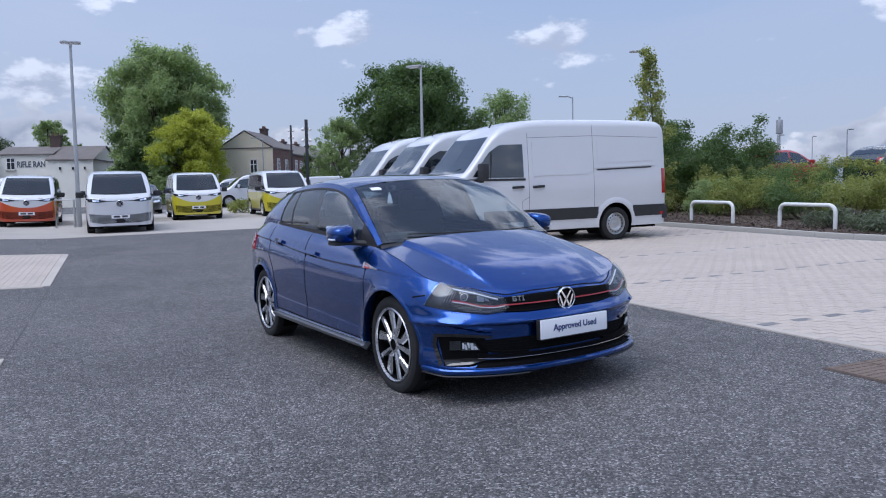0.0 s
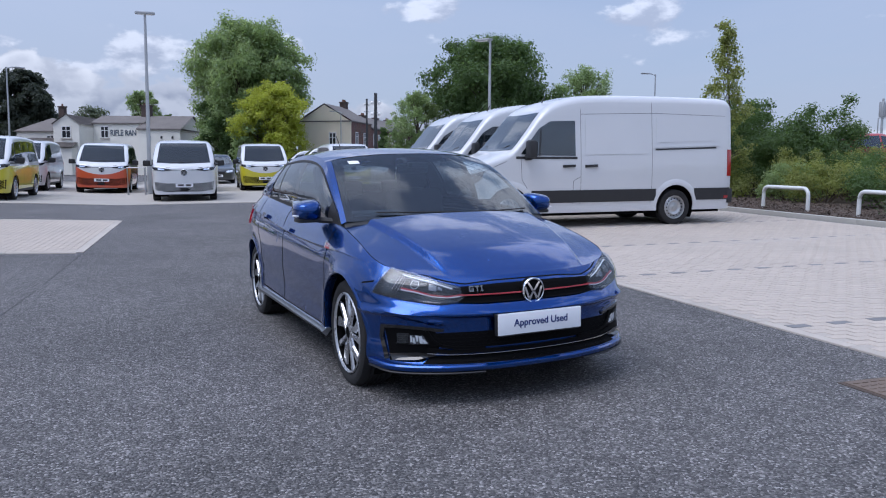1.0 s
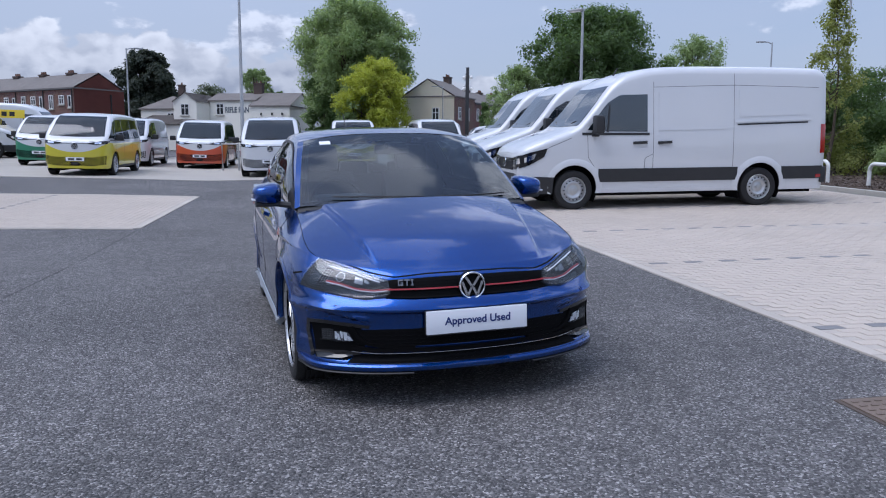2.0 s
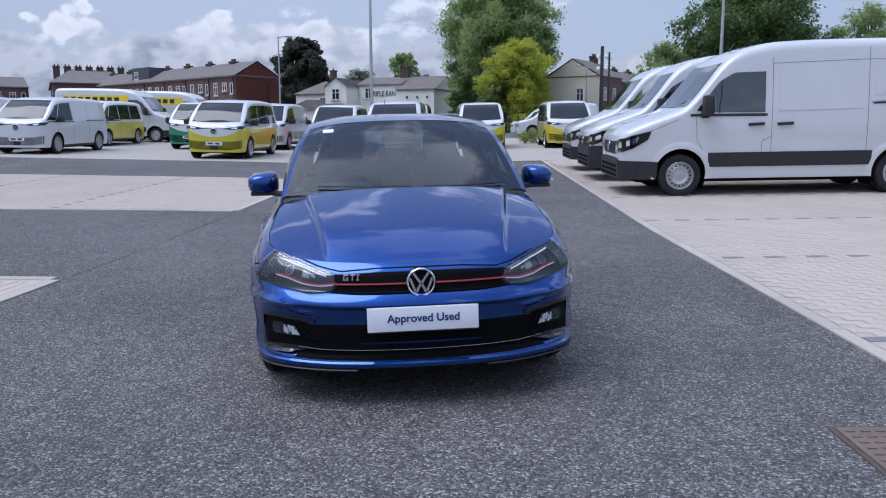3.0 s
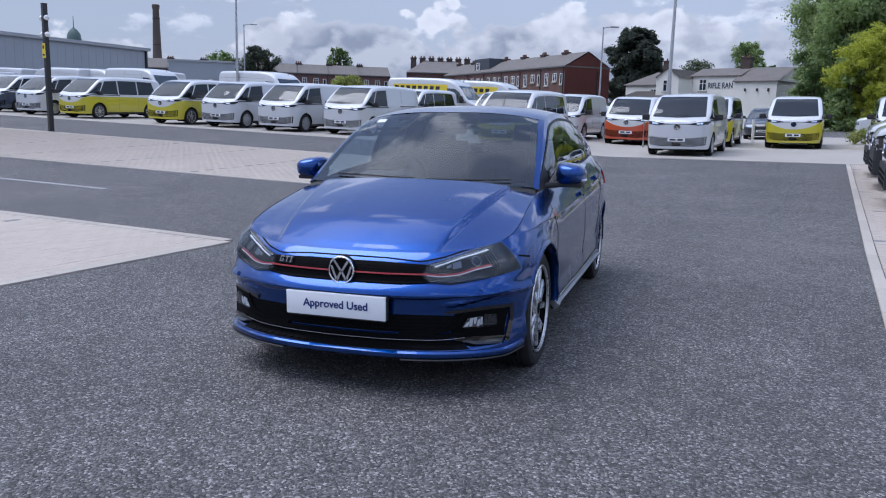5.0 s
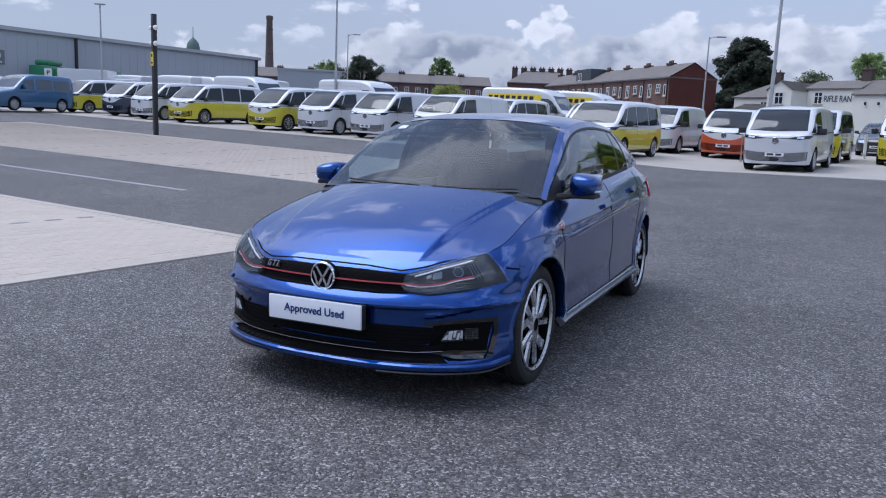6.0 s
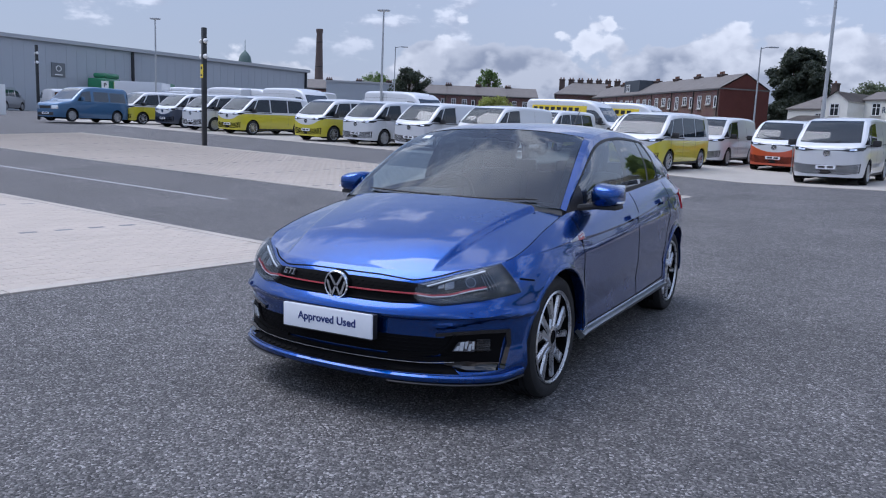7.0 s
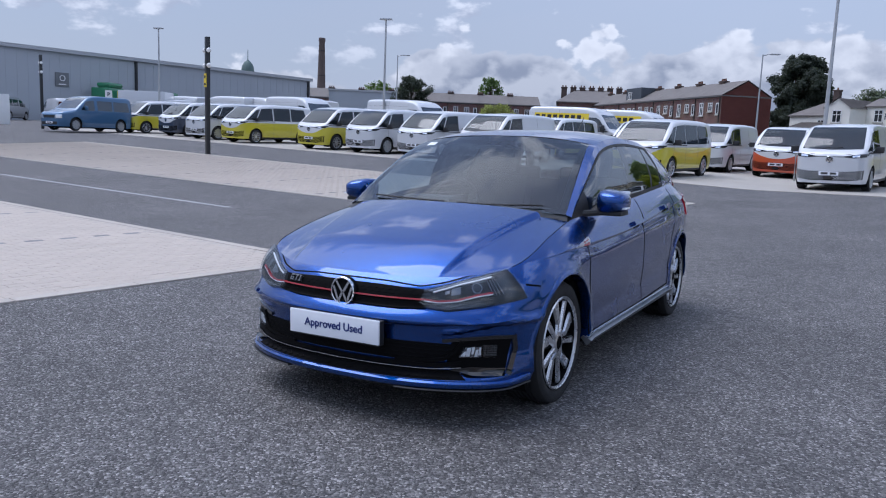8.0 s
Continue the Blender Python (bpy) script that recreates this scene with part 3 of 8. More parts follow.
def spokes(bm, count, shape, r0, r1, depth, width, out):
    """Wheel spokes: bars from hub to rim; shape gives pairs of angles (at hub, at rim) for each arm."""
    for i in range(count):
        for a0, a1, w0, w1 in shape:
            t = 2 * math.pi * i / count
            u = Vector((0, math.cos(t + a0), math.sin(t + a0))) * r0
            v = Vector((0, math.cos(t + a1), math.sin(t + a1))) * r1
            d = (v - u).normalized()
            s = Vector((1, 0, 0)).cross(d)
            q = []
            for x in (out, out - depth):
                grow = 0.0 if x == out else 0.006
                q.append([bm.verts.new(p + s * sg * (ww / 2 + grow) + Vector((x + dx, 0, 0))) for p, ww, dx in ((u, w0, 0.0), (v, w1, -0.006)) for sg in (-1, 1)])
            t_, b_ = q
            for f in ((t_[0], t_[1], t_[3], t_[2]), (t_[0], b_[0], b_[1], t_[1]), (t_[2], t_[3], b_[3], b_[2]), (t_[0], t_[2], b_[2], b_[0]), (t_[1], b_[1], b_[3], t_[3])):
                bm.faces.new(f)


def wheel(parent, x, y, z, r, w, rim, style, name="wheel"):
    """A wheel with tyre, rim, disc and hub; x > 0 is the car's left side."""
    s = 1 if x > 0 else -1
    hub = part(name, tyre_mesh(r, w, rim), RUBBER, parent)
    hub.location = (x, y, z)
    hub.rotation_euler = (0, 0, 0 if s > 0 else math.pi)
    bm = bmesh.new()
    o = w / 2
    lip = [(rim + 0.004, o - 0.004), (rim - 0.002, o + 0.002), (rim - 0.010, o - 0.003), (rim - 0.012, o - 0.012)]
    barrel = [(rim - 0.012, o - 0.012), (rim - 0.016, o - 0.03), (rim - 0.035, -o + 0.02), (rim + 0.003, -o + 0.01)]
    lathe(bm, lip if style == "twin" else lip + barrel[1:], 48)
    if style == "twin":
        spokes(bm, 5, [(-0.10, -0.13, 0.013, 0.031)], 0.044, rim - 0.006, 0.014, 0.04, o - 0.012)
        spokes(bm, 5, [(0.30, 0.50, 0.026, 0.056)], 0.100, rim - 0.006, 0.012, 0.03, o - 0.014)
        spokes(bm, 5, [(0.70, 0.26, 0.012, 0.026)], 0.048, 0.112, 0.010, 0.03, o - 0.013)
        lathe(bm, [(0.056, o - 0.03), (0.054, o - 0.014), (0.036, o - 0.010)], 24)
    elif style == "steel":
        lathe(bm, [(rim - 0.02, o - 0.05), (rim - 0.05, o - 0.035), (rim * 0.62, o - 0.015), (rim * 0.52, o - 0.028), (rim * 0.42, o - 0.04), (0.04, o - 0.03), (0.038, o - 0.01), (0.0005, o - 0.008)], 40)
    else:
        wide = 1.0 if style == "cap" else 0.42
        spokes(bm, 5, [(0.25, 0.30, 0.055 * wide, 0.085 * wide), (-0.22, -0.28, 0.055 * wide, 0.075 * wide)], 0.04, rim - 0.01, 0.03, 0.04, o - 0.012)
        lathe(bm, [(0.075, o - 0.04), (0.075, o - 0.01), (0.03, o - 0.004), (0.0005, o - 0.004)], 20)
    bmesh.ops.recalc_face_normals(bm, faces=bm.faces)
    rm = part("rim", bm, STEEL_GREY if style in ("steel", "cap") else ALLOY, hub)
    if style == "twin":
        bm = bmesh.new()
        spokes(bm, 5, [(-0.07, -0.10, 0.026, 0.046)], 0.044, rim - 0.012, 0.04, 0.04, o - 0.024)
        spokes(bm, 5, [(0.58, 0.50, 0.030, 0.066)], 0.05, rim - 0.012, 0.035, 0.03, o - 0.026)
        lathe(bm, [(0.05, o - 0.03), (0.036, o - 0.012), (0.034, o - 0.016), (0.0005, o - 0.013)], 24)
        lathe(bm, barrel, 48)
        bmesh.ops.recalc_face_normals(bm, faces=bm.faces)
        part("rim_backing", bm, MESH_BLACK, rm, "black painted spoke sides")
    if style == "star":
        bm = bmesh.new()
        lathe(bm, [(rim - 0.012, o - 0.03), (rim * 0.6, o - 0.045), (0.03, o - 0.04)], 32)
        bmesh.ops.recalc_face_normals(bm, faces=bm.faces)
        part("rim_backing", bm, GLOSS_BLACK, rm, "black painted wheel dish")
    if style == "steel":
        bm = bmesh.new()
        for i in range(16):
            a = 2 * math.pi * i / 16
            c = Vector((o - 0.016, math.cos(a) * rim * 0.76, math.sin(a) * rim * 0.76))
            bmesh.ops.create_cone(bm, cap_ends=True, segments=8, radius1=0.013, radius2=0.013, depth=0.012, matrix=Matrix.Translation(c) @ pose(0, 0, 0, 0, 90, 0))
        part("vent_hole", bm, VOID, hub)
    bm = bmesh.new()
    lathe(bm, [(rim - 0.04, -o + 0.07), (rim - 0.04, -o + 0.09), (0.05, -o + 0.09)], 32)
    bmesh.ops.recalc_face_normals(bm, faces=bm.faces)
    part("brake_disc", bm, VOID if style != "twin" else DISC_GREY, hub)
    return hub

# ---- ground and paving ----
def build_ground():
    def axis(fine_lo, fine_hi, step):
        a = [-1800, -900, -400, -200, -110]
        v = fine_lo
        while v <= fine_hi:
            a.append(v)
            v += step
        return sorted(set(a + [110, 200, 400, 900, 1800]))
    xs, ys = axis(-70, 40, 1.0), axis(-30, 60, 1.0)
    bm = bmesh.new()
    rows = [[bm.verts.new((x, y, ground_z(x, y))) for x in xs] for y in ys]
    grid_faces(bm, rows)
    g = part("ground", bm, ASPHALT, None)
    tagged(g, "dark grey asphalt car park ground with pale aggregate", "ground", kind="structure")
    return g


def sheet(name, u0, u1, v0, v1, dz, mat, parent=None, nu=None, nv=None):
    """A flat layer on the ground in lot coordinates."""
    nu, nv = nu or max(1, int((u1 - u0) / 1.0)), nv or max(1, int((v1 - v0) / 1.0))
    bm = bmesh.new()
    rows = []
    for j in range(nv + 1):
        row = []
        for i in range(nu + 1):
            x, y = lot(u0 + (u1 - u0) * i / nu, v0 + (v1 - v0) * j / nv)
            row.append(bm.verts.new((x, y, ground_z(x, y) + dz)))
        rows.append(row)
    grid_faces(bm, rows)
    edge = [e for e in bm.edges if e.is_boundary]
    r = bmesh.ops.extrude_edge_only(bm, edges=edge)["geom"]
    for v in r:
        if isinstance(v, bmesh.types.BMVert):
            v.co.z -= 0.06
    bmesh.ops.recalc_face_normals(bm, faces=bm.faces)
    return part(name, bm, mat, parent, flat=True)


def block_mesh(name, lu, lv, mat, h=0.0035):
    """One paver: a bevelled top and short sides."""
    g, b = 0.0014, 0.0025
    co, fa = [], []
    for x, y, z in ((0, 0, 0), (1, 0, 0), (1, 1, 0), (0, 1, 0)):
        co.append(((x - 0.5) * (lu - 2 * g), (y - 0.5) * (lv - 2 * g), 0))
    for x, y in ((0, 0), (1, 0), (1, 1), (0, 1)):
        co.append(((x - 0.5) * (lu - 2 * g - 2 * b), (y - 0.5) * (lv - 2 * g - 2 * b), h))
    fa = [(4, 5, 6, 7), (0, 1, 5, 4), (1, 2, 6, 5), (2, 3, 7, 6), (3, 0, 4, 7)]
    me = bpy.data.meshes.new(name)
    me.from_pydata(co, [], fa)
    me.materials.append(mat)
    return me


def paving(name, u0, u1, v0, v1, along_u, marks, label, near=None):
    """Block paving in lot coordinates. marks: positions of dashed dark-block lines across the courses. near: a stretch whose blocks are
    single parts."""
    base = sheet(name, u0, u1, v0, v1, 0.006, JOINT)
    tagged(base, label, "pavement", kind="structure")
    lu, lv = (0.2, 0.1) if along_u else (0.1, 0.2)
    single = block_mesh("paving_block", lu, lv, BLOCK)
    dark = block_mesh("marker_block", 0.2 if along_u else 0.1, 0.1 if along_u else 0.2, BLOCK_DARK)
    co, fa = [], []
    n_u, n_v = int((u1 - u0) / lu), int((v1 - v0) / lv)
    count = 0
    rnd = random.Random(7)
    shape = [tuple(v.co) for v in single.vertices]
    faces = [tuple(p.vertices) for p in single.polygons]
    for i in range(n_u):
        for j in range(n_v):
            course = j if along_u else i
            u = u0 + (i + 0.5) * lu + (lu / 2 if along_u and course % 2 else 0)
            v = v0 + (j + 0.5) * lv + (lv / 2 if not along_u and course % 2 else 0)
            if u > u1 - lu / 2 + 0.001 or v > v1 - lv / 2 + 0.001:
                continue
            x, y = lot(u, v)
            z = ground_z(x, y) + 0.006 + rnd.uniform(-0.0012, 0.0012)
            m = Matrix.Translation((x, y, z)) @ pose(0, 0, 0, rnd.uniform(-0.12, 0.12), rnd.uniform(-0.12, 0.12), -8)
            mark = any(abs((v if along_u else u) - q) < 0.0501 for q in marks) and ((i if along_u else j) % 2 == 0)
            if mark:
                ob = new("marker_block", dark)
                ob.parent = base
                ob.matrix_basis = m
                continue
            if near and near[0] <= u <= near[1] and near[2] <= v <= near[3] and count < 300:
                ob = new("paving_block", single)
                ob.parent = base
                ob.matrix_basis = m
                count += 1
                continue
            s = len(co)
            co += [tuple(m @ Vector(c)) for c in shape]
            fa += [tuple(s + q for q in f) for f in faces]
    me = bpy.data.meshes.new("laid_blocks")
    me.from_pydata(co, [], fa)
    me.materials.append(BLOCK)
    ob = new("laid_blocks", me)
    ob.parent = base
    ob["kind"] = "stuff"
    return base


def edging(name, pts, width=0.13, step=0.9, mat=None, h=0.014, label="", gap=0.004, tall=0.0, parent=None):
    """A run of concrete edging units along a lot line."""
    base = thing(name, label, "edging", kind="structure")
    (ua, va), (ub, vb) = pts
    L = math.hypot(ub - ua, vb - va)
    n = int(L / step)
    step = L / n
    turn = math.degrees(math.atan2(vb - va, ub - ua))
    bm = boxed(-step / 2 + gap, step / 2 - gap, -width / 2, width / 2, -0.1, h + tall, bevel=0.008)
    first = part("edging_unit", bm, mat or EDGING, base, flat=True)
    for i in range(n):
        t = (i + 0.5) / n
        u, v = ua + (ub - ua) * t, va + (vb - va) * t
        x, y = lot(u, v)
        ob = first if i == 0 else first.copy()
        if i:
            scene.collection.objects.link(ob)
        sl = math.degrees(math.atan2(ground_z(*lot(u + (ub - ua) / L * 0.4, v + (vb - va) / L * 0.4)) - ground_z(*lot(u - (ub - ua) / L * 0.4, v - (vb - va) / L * 0.4)), 0.8))
        ob.matrix_basis = Matrix.Translation((x, y, ground_z(x, y))) @ pose(0, 0, 0, 0, 0, turn - 8) @ pose(0, 0, 0, 0, -sl, 0)
    return base


build_ground()
bus_lot = sheet("pavement_bus_lot", -46.0, 16.0, 20.5, 42.0, 0.006, material("lot_paving", (0.37, 0.345, 0.31), 0.85, var=0.10, scale=0.5, fine=12, bump=0.002, dirt=0.15))
tagged(bus_lot, "pale paved parking area under the electric vans", "pavement", kind="structure")
sheet_line = sheet("road_line", -30.0, -8.35, 5.63, 5.73, 0.005, LINE_WHITE)
tagged(sheet_line, "worn white painted lane line on asphalt", "road line", kind="structure")

# ---- panel vans ----
def lin(a, b, n):
    return [a + (b - a) * i / n for i in range(n + 1)]


def van_body_bm():
    top = [(0.0, 1.02), (0.05, 1.09), (0.15, 1.15), (0.45, 1.27), (0.80, 1.385), (1.02, 1.47), (1.14, 1.56), (1.40, 1.86), (1.62, 2.14), (1.82, 2.33), (2.08, 2.46), (2.6, 2.56), (4.0, 2.59), (5.6, 2.57), (5.9, 2.54), (5.98, 2.47)]
    plan = [(0.0, 0.80), (0.05, 0.86), (0.12, 0.91), (0.25, 0.955), (0.45, 0.985), (0.8, 1.0), (5.7, 1.0), (5.9, 0.985), (5.98, 0.95)]
    sec = [(0.2, 0.955), (0.45, 0.985), (0.75, 1.01), (1.1, 1.015), (1.45, 1.0), (1.9, 0.965), (2.3, 0.93), (2.6, 0.90)]
    st = lin(0, 0.3, 6) + lin(0.36, 2.1, 26)[0:] + lin(2.2, 5.7, 40) + lin(5.78, 5.98, 4)
    return body_shell(st, 1.0, lambda z: table(sec, z), lambda y: 0.10 + 0.05 * smooth(0.8, 2.4, y),
                      lambda y: 0.30, lambda y: table(top, y), lambda y: table(plan, y), nz=26)


def build_van(m, label, group, front=GREY_TRIM, banner=False, tall=0.0):
    van = thing("panel_van", label, "van", m, group)
    bm = van_body_bm()
    cut_arches(bm, (1.0, 4.64), 0.43, 0.38, 0.75)
    body_tree = van_body_bm()
    bvh = BVHTree.FromBMesh(body_tree)
    body_tree.free()
    part("body", bm, WHITE_PAINT, van)
    for ya in (1.0, 4.64):
        for s in (-1, 1):
            arch_liner(van, ya, 0.38, 0.45, s * 0.5, s * 0.97)
            wheel(van, s * 0.88, ya, 0.358, 0.358, 0.225, 0.232, "steel")
    part("underbody", boxed(-0.85, 0.85, 0.3, 5.8, 0.24, 0.34), VOID, van)
    # bumper and grille
    fb = panel(bvh, "-y", [(-0.93, 0.30), (-0.5, 0.27), (0.5, 0.27), (0.93, 0.30)], [(-0.95, 0.60 + tall), (-0.55, 0.66 + tall * 0.6), (0.55, 0.66 + tall * 0.6), (0.95, 0.60 + tall)], 24, 5, 0.03, 0.05)
    bp = part("front_bumper", fb, front, van, "dark grey plastic bumper")
    for s, ax in ((-1, "-x"), (1, "+x")):
        part("bumper_corner", panel(bvh, ax, [(0.03, 0.30), (0.60, 0.30)], [(0.03, 0.62 + tall), (0.62, 0.60 + tall)], 8, 4, 0.02, 0.04), front, van)
        part("side_moulding", panel(bvh, ax, [(1.46, 0.50), (4.18, 0.50)], [(1.46, 0.74), (4.18, 0.74)], 24, 2, 0.014, 0.02), GREY_TRIM, van, "black plastic rubbing strip")
        part("rear_side_moulding", panel(bvh, ax, [(5.08, 0.50), (5.93, 0.50)], [(5.08, 0.74), (5.93, 0.74)], 8, 2, 0.014, 0.02), GREY_TRIM, van)
        part("sill", panel(bvh, ax, [(1.46, 0.31), (4.18, 0.31)], [(1.46, 0.38), (4.18, 0.38)], 16, 1, 0.008, 0.02), WHITE_PAINT, van)
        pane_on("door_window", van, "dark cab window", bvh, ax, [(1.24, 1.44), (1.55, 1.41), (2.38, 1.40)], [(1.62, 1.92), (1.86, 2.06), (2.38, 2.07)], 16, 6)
        part("window_surround", strip_on(bvh, ax, [(1.14, 1.37), (2.42, 1.36)], 0.045, 12, 0.008), GREY_TRIM, van)
        part("quarter_light_bar", strip_on(bvh, ax, [(1.62, 1.40), (1.66, 1.90)], 0.030, 6, 0.012), GREY_TRIM, van)
        for pts in ([(1.36, 0.80), (1.26, 0.95), (1.24, 1.36)], [(2.50, 0.48), (2.50, 2.30)], [(4.08, 0.48), (4.08, 2.45)], [(2.50, 2.20), (4.08, 2.24), (5.8, 2.20)], [(1.36, 0.8), (1.46, 0.48)], [(2.34, 0.48), (2.34, 0.92), (2.50, 1.0)], [(0.50, 1.12), (0.95, 1.30)]):
            part("panel_gap", strip_on(bvh, ax, pts, 0.008, 20, 0.0015, 0.004), GAP_GREY, van)
        part("slide_rail", strip_on(bvh, ax, [(4.16, 1.52), (5.58, 1.56)], 0.028, 12, 0.008), GREY_TRIM, van, "dark sliding door rail")
        part("rail_lip", strip_on(bvh, ax, [(4.12, 1.565), (5.64, 1.608)], 0.026, 12, 0.022, 0.02), WHITE_PAINT, van)
        for yh in (2.24, 2.72):
            b = strip_on(bvh, ax, [(yh - 0.13, 1.20), (yh + 0.13, 1.21)], 0.05, 6, 0.035, 0.03)
            part("door_handle", b, BLACK_TRIM, van)
        # stamped side panels
        part("side_stamping", panel(bvh, ax, [(2.60, 1.42), (3.96, 1.44)], [(2.60, 2.12), (3.96, 2.16)], 10, 6, 0.008, 0.02), WHITE_PAINT, van)
        part("side_stamping", panel(bvh, ax, [(4.18, 1.66), (5.62, 1.70)], [(4.18, 2.14), (5.55, 2.12)], 12, 6, 0.008, 0.02), WHITE_PAINT, van)
        # wheel arch flare
        for ya in (1.0, 4.64):
            b = bmesh.new()
            rows = []
            for rr, o in ((0.43, 0.0), (0.435, 0.018), (0.49, 0.02), (0.55, 0.0)):
                row = []
                for i in range(25):
                    a = -0.22 + (math.pi + 0.44) * i / 24
                    y_, z_ = ya - rr * math.cos(a), 0.38 + rr * math.sin(a)
                    hit = bvh.ray_cast(Vector((s * 5, y_, max(0.32, z_))), Vector((-s, 0, 0)))[0]
                    row.append(b.verts.new(((hit.x if hit else s * 0.98) + s * o, y_, max(0.3, z_))))
                rows.append(row)
            grid_faces(b, rows)
            bmesh.ops.recalc_face_normals(b, faces=b.faces)
            part("arch_flare", b, WHITE_PAINT, van)
        # mirror
        b = boxed(min(s * 1.05, s * 1.29), max(s * 1.05, s * 1.29), 1.30, 1.46, 1.36, 1.70, bevel=0.06)
        mir = part("mirror", b, GREY_TRIM, van, "grey plastic door mirror")
        part("mirror_arm", boxed(min(s * 0.96, s * 1.1), max(s * 0.96, s * 1.1), 1.32, 1.44, 1.32, 1.42, bevel=0.02), GREY_TRIM, mir)
        part("mirror_glass", boxed(min(s * 1.07, s * 1.27), max(s * 1.07, s * 1.27), 1.462, 1.466, 1.40, 1.66), CHROME, mir)
        # lamps
        hl = part("headlight", panel(bvh, "-y", [(s * 0.50, 0.74), (s * 0.72, 0.74), (s * 0.93, 0.84)], [(s * 0.50, 0.94), (s * 0.72, 0.97), (s * 0.90, 1.00)], 12, 6, 0.012, 0.03), GLOSS_BLACK, van, "dark headlamp with clear lens")
        part("reflector", panel(bvh, "-y", [(s * 0.56, 0.79), (s * 0.70, 0.79)], [(s * 0.56, 0.90), (s * 0.70, 0.91)], 6, 4, 0.016, 0.004), CHROME, hl)
        part("reflector", panel(bvh, "-y", [(s * 0.74, 0.81), (s * 0.86, 0.85)], [(s * 0.74, 0.92), (s * 0.85, 0.94)], 6, 4, 0.016, 0.004), CHROME, hl)
        hs = part("headlight_side", panel(bvh, ax, [(0.02, 0.76), (0.20, 0.83), (0.44, 0.97)], [(0.02, 0.98), (0.20, 1.05), (0.50, 1.12)], 10, 4, 0.012, 0.03), GLOSS_BLACK, van)
        part("side_reflector_bowl", panel(bvh, ax, [(0.10, 0.86), (0.26, 0.93)], [(0.10, 0.95), (0.30, 1.03)], 6, 3, 0.016, 0.004), CHROME, hs)
        part("tail_lamp", panel(bvh, ax, [(5.86, 0.98), (5.97, 0.98)], [(5.86, 1.52), (5.97, 1.52)], 3, 8, 0.012, 0.03), RED_LAMP, van, "tall red tail lamp")
        part("rear_corner", boxed(min(s * 0.80, s * 1.0), max(s * 0.80, s * 1.0), 5.90, 6.02, 0.42, 0.72, bevel=0.03), GREY_TRIM, van)
        part("side_reflector", panel(bvh, ax, [(5.80, 0.52), (5.93, 0.52)], [(5.80, 0.58), (5.93, 0.58)], 3, 1, 0.018, 0.003), RED_LAMP, van)
    part("grille", panel(bvh, "-y", [(-0.48, 0.72), (0.48, 0.72)], [(-0.50, 0.94), (0.50, 0.94)], 20, 5, 0.008, 0.02), BLACK_TRIM, van, "black slatted grille")
    for z in (0.755, 0.815, 0.875, 0.925):
        part("grille_slat", strip_on(bvh, "-y", [(-0.48, z), (0.48, z)], 0.022, 16, 0.022, 0.014), GREY_TRIM, van)
    bm = bmesh.new()
    hit = bvh.ray_cast(Vector((0, -9, 0.85)), Vector((0, 1, 0)))[0]
    badge_disc(bm, 0.085, Matrix.Translation(hit + Vector((0, -0.03, 0))) @ pose(0, 0, 0, 0, 0, -90))
    part("badge", bm, CHROME, van)
    for z in (0.36, 0.44, 0.52):
        part("bumper_slot", strip_on(bvh, "-y", [(-0.70, z), (0.70, z)], 0.05, 16, 0.034, 0.004), VOID, van)
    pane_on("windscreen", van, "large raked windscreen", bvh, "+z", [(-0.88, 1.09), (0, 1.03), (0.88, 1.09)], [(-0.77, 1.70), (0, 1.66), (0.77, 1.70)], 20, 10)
    for s in (-1, 1):
        b = bmesh.new()
        tube(b, [(s * 0.2, 1.06, 1.49), (s * 0.62, 1.16, 1.60)], 0.012, 6)
        part("wiper", b, BLACK_TRIM, van)
    b = bmesh.new()
    tube(b, [(0.35, 1.95, 2.44), (0.35, 2.03, 2.58)], 0.016, 6, taper=0.008)
    part("aerial", b, BLACK_TRIM, van)
    part("rear_bumper", boxed(-0.9, 0.9, 5.95, 6.04, 0.42, 0.58, bevel=0.02), GREY_TRIM, van)
    if banner:
        for s, ax in ((-1, "-x"), (1, "+x")):
            part("banner", panel(bvh, ax, [(2.3, 1.86), (5.6, 1.86)], [(2.3, 2.26), (5.6, 2.24)], 14, 4, 0.012, 0.004), YELLOW_SIGN, van, "yellow sign band")
            for i in range(8):
                a = 2.75 + i * 0.36
                part("banner_bar", panel(bvh, ax, [(a, 1.95), (a + 0.24, 1.95)], [(a, 2.16), (a + 0.24, 2.16)], 2, 2, 0.016, 0.002), BAR_INK, van)
    return van


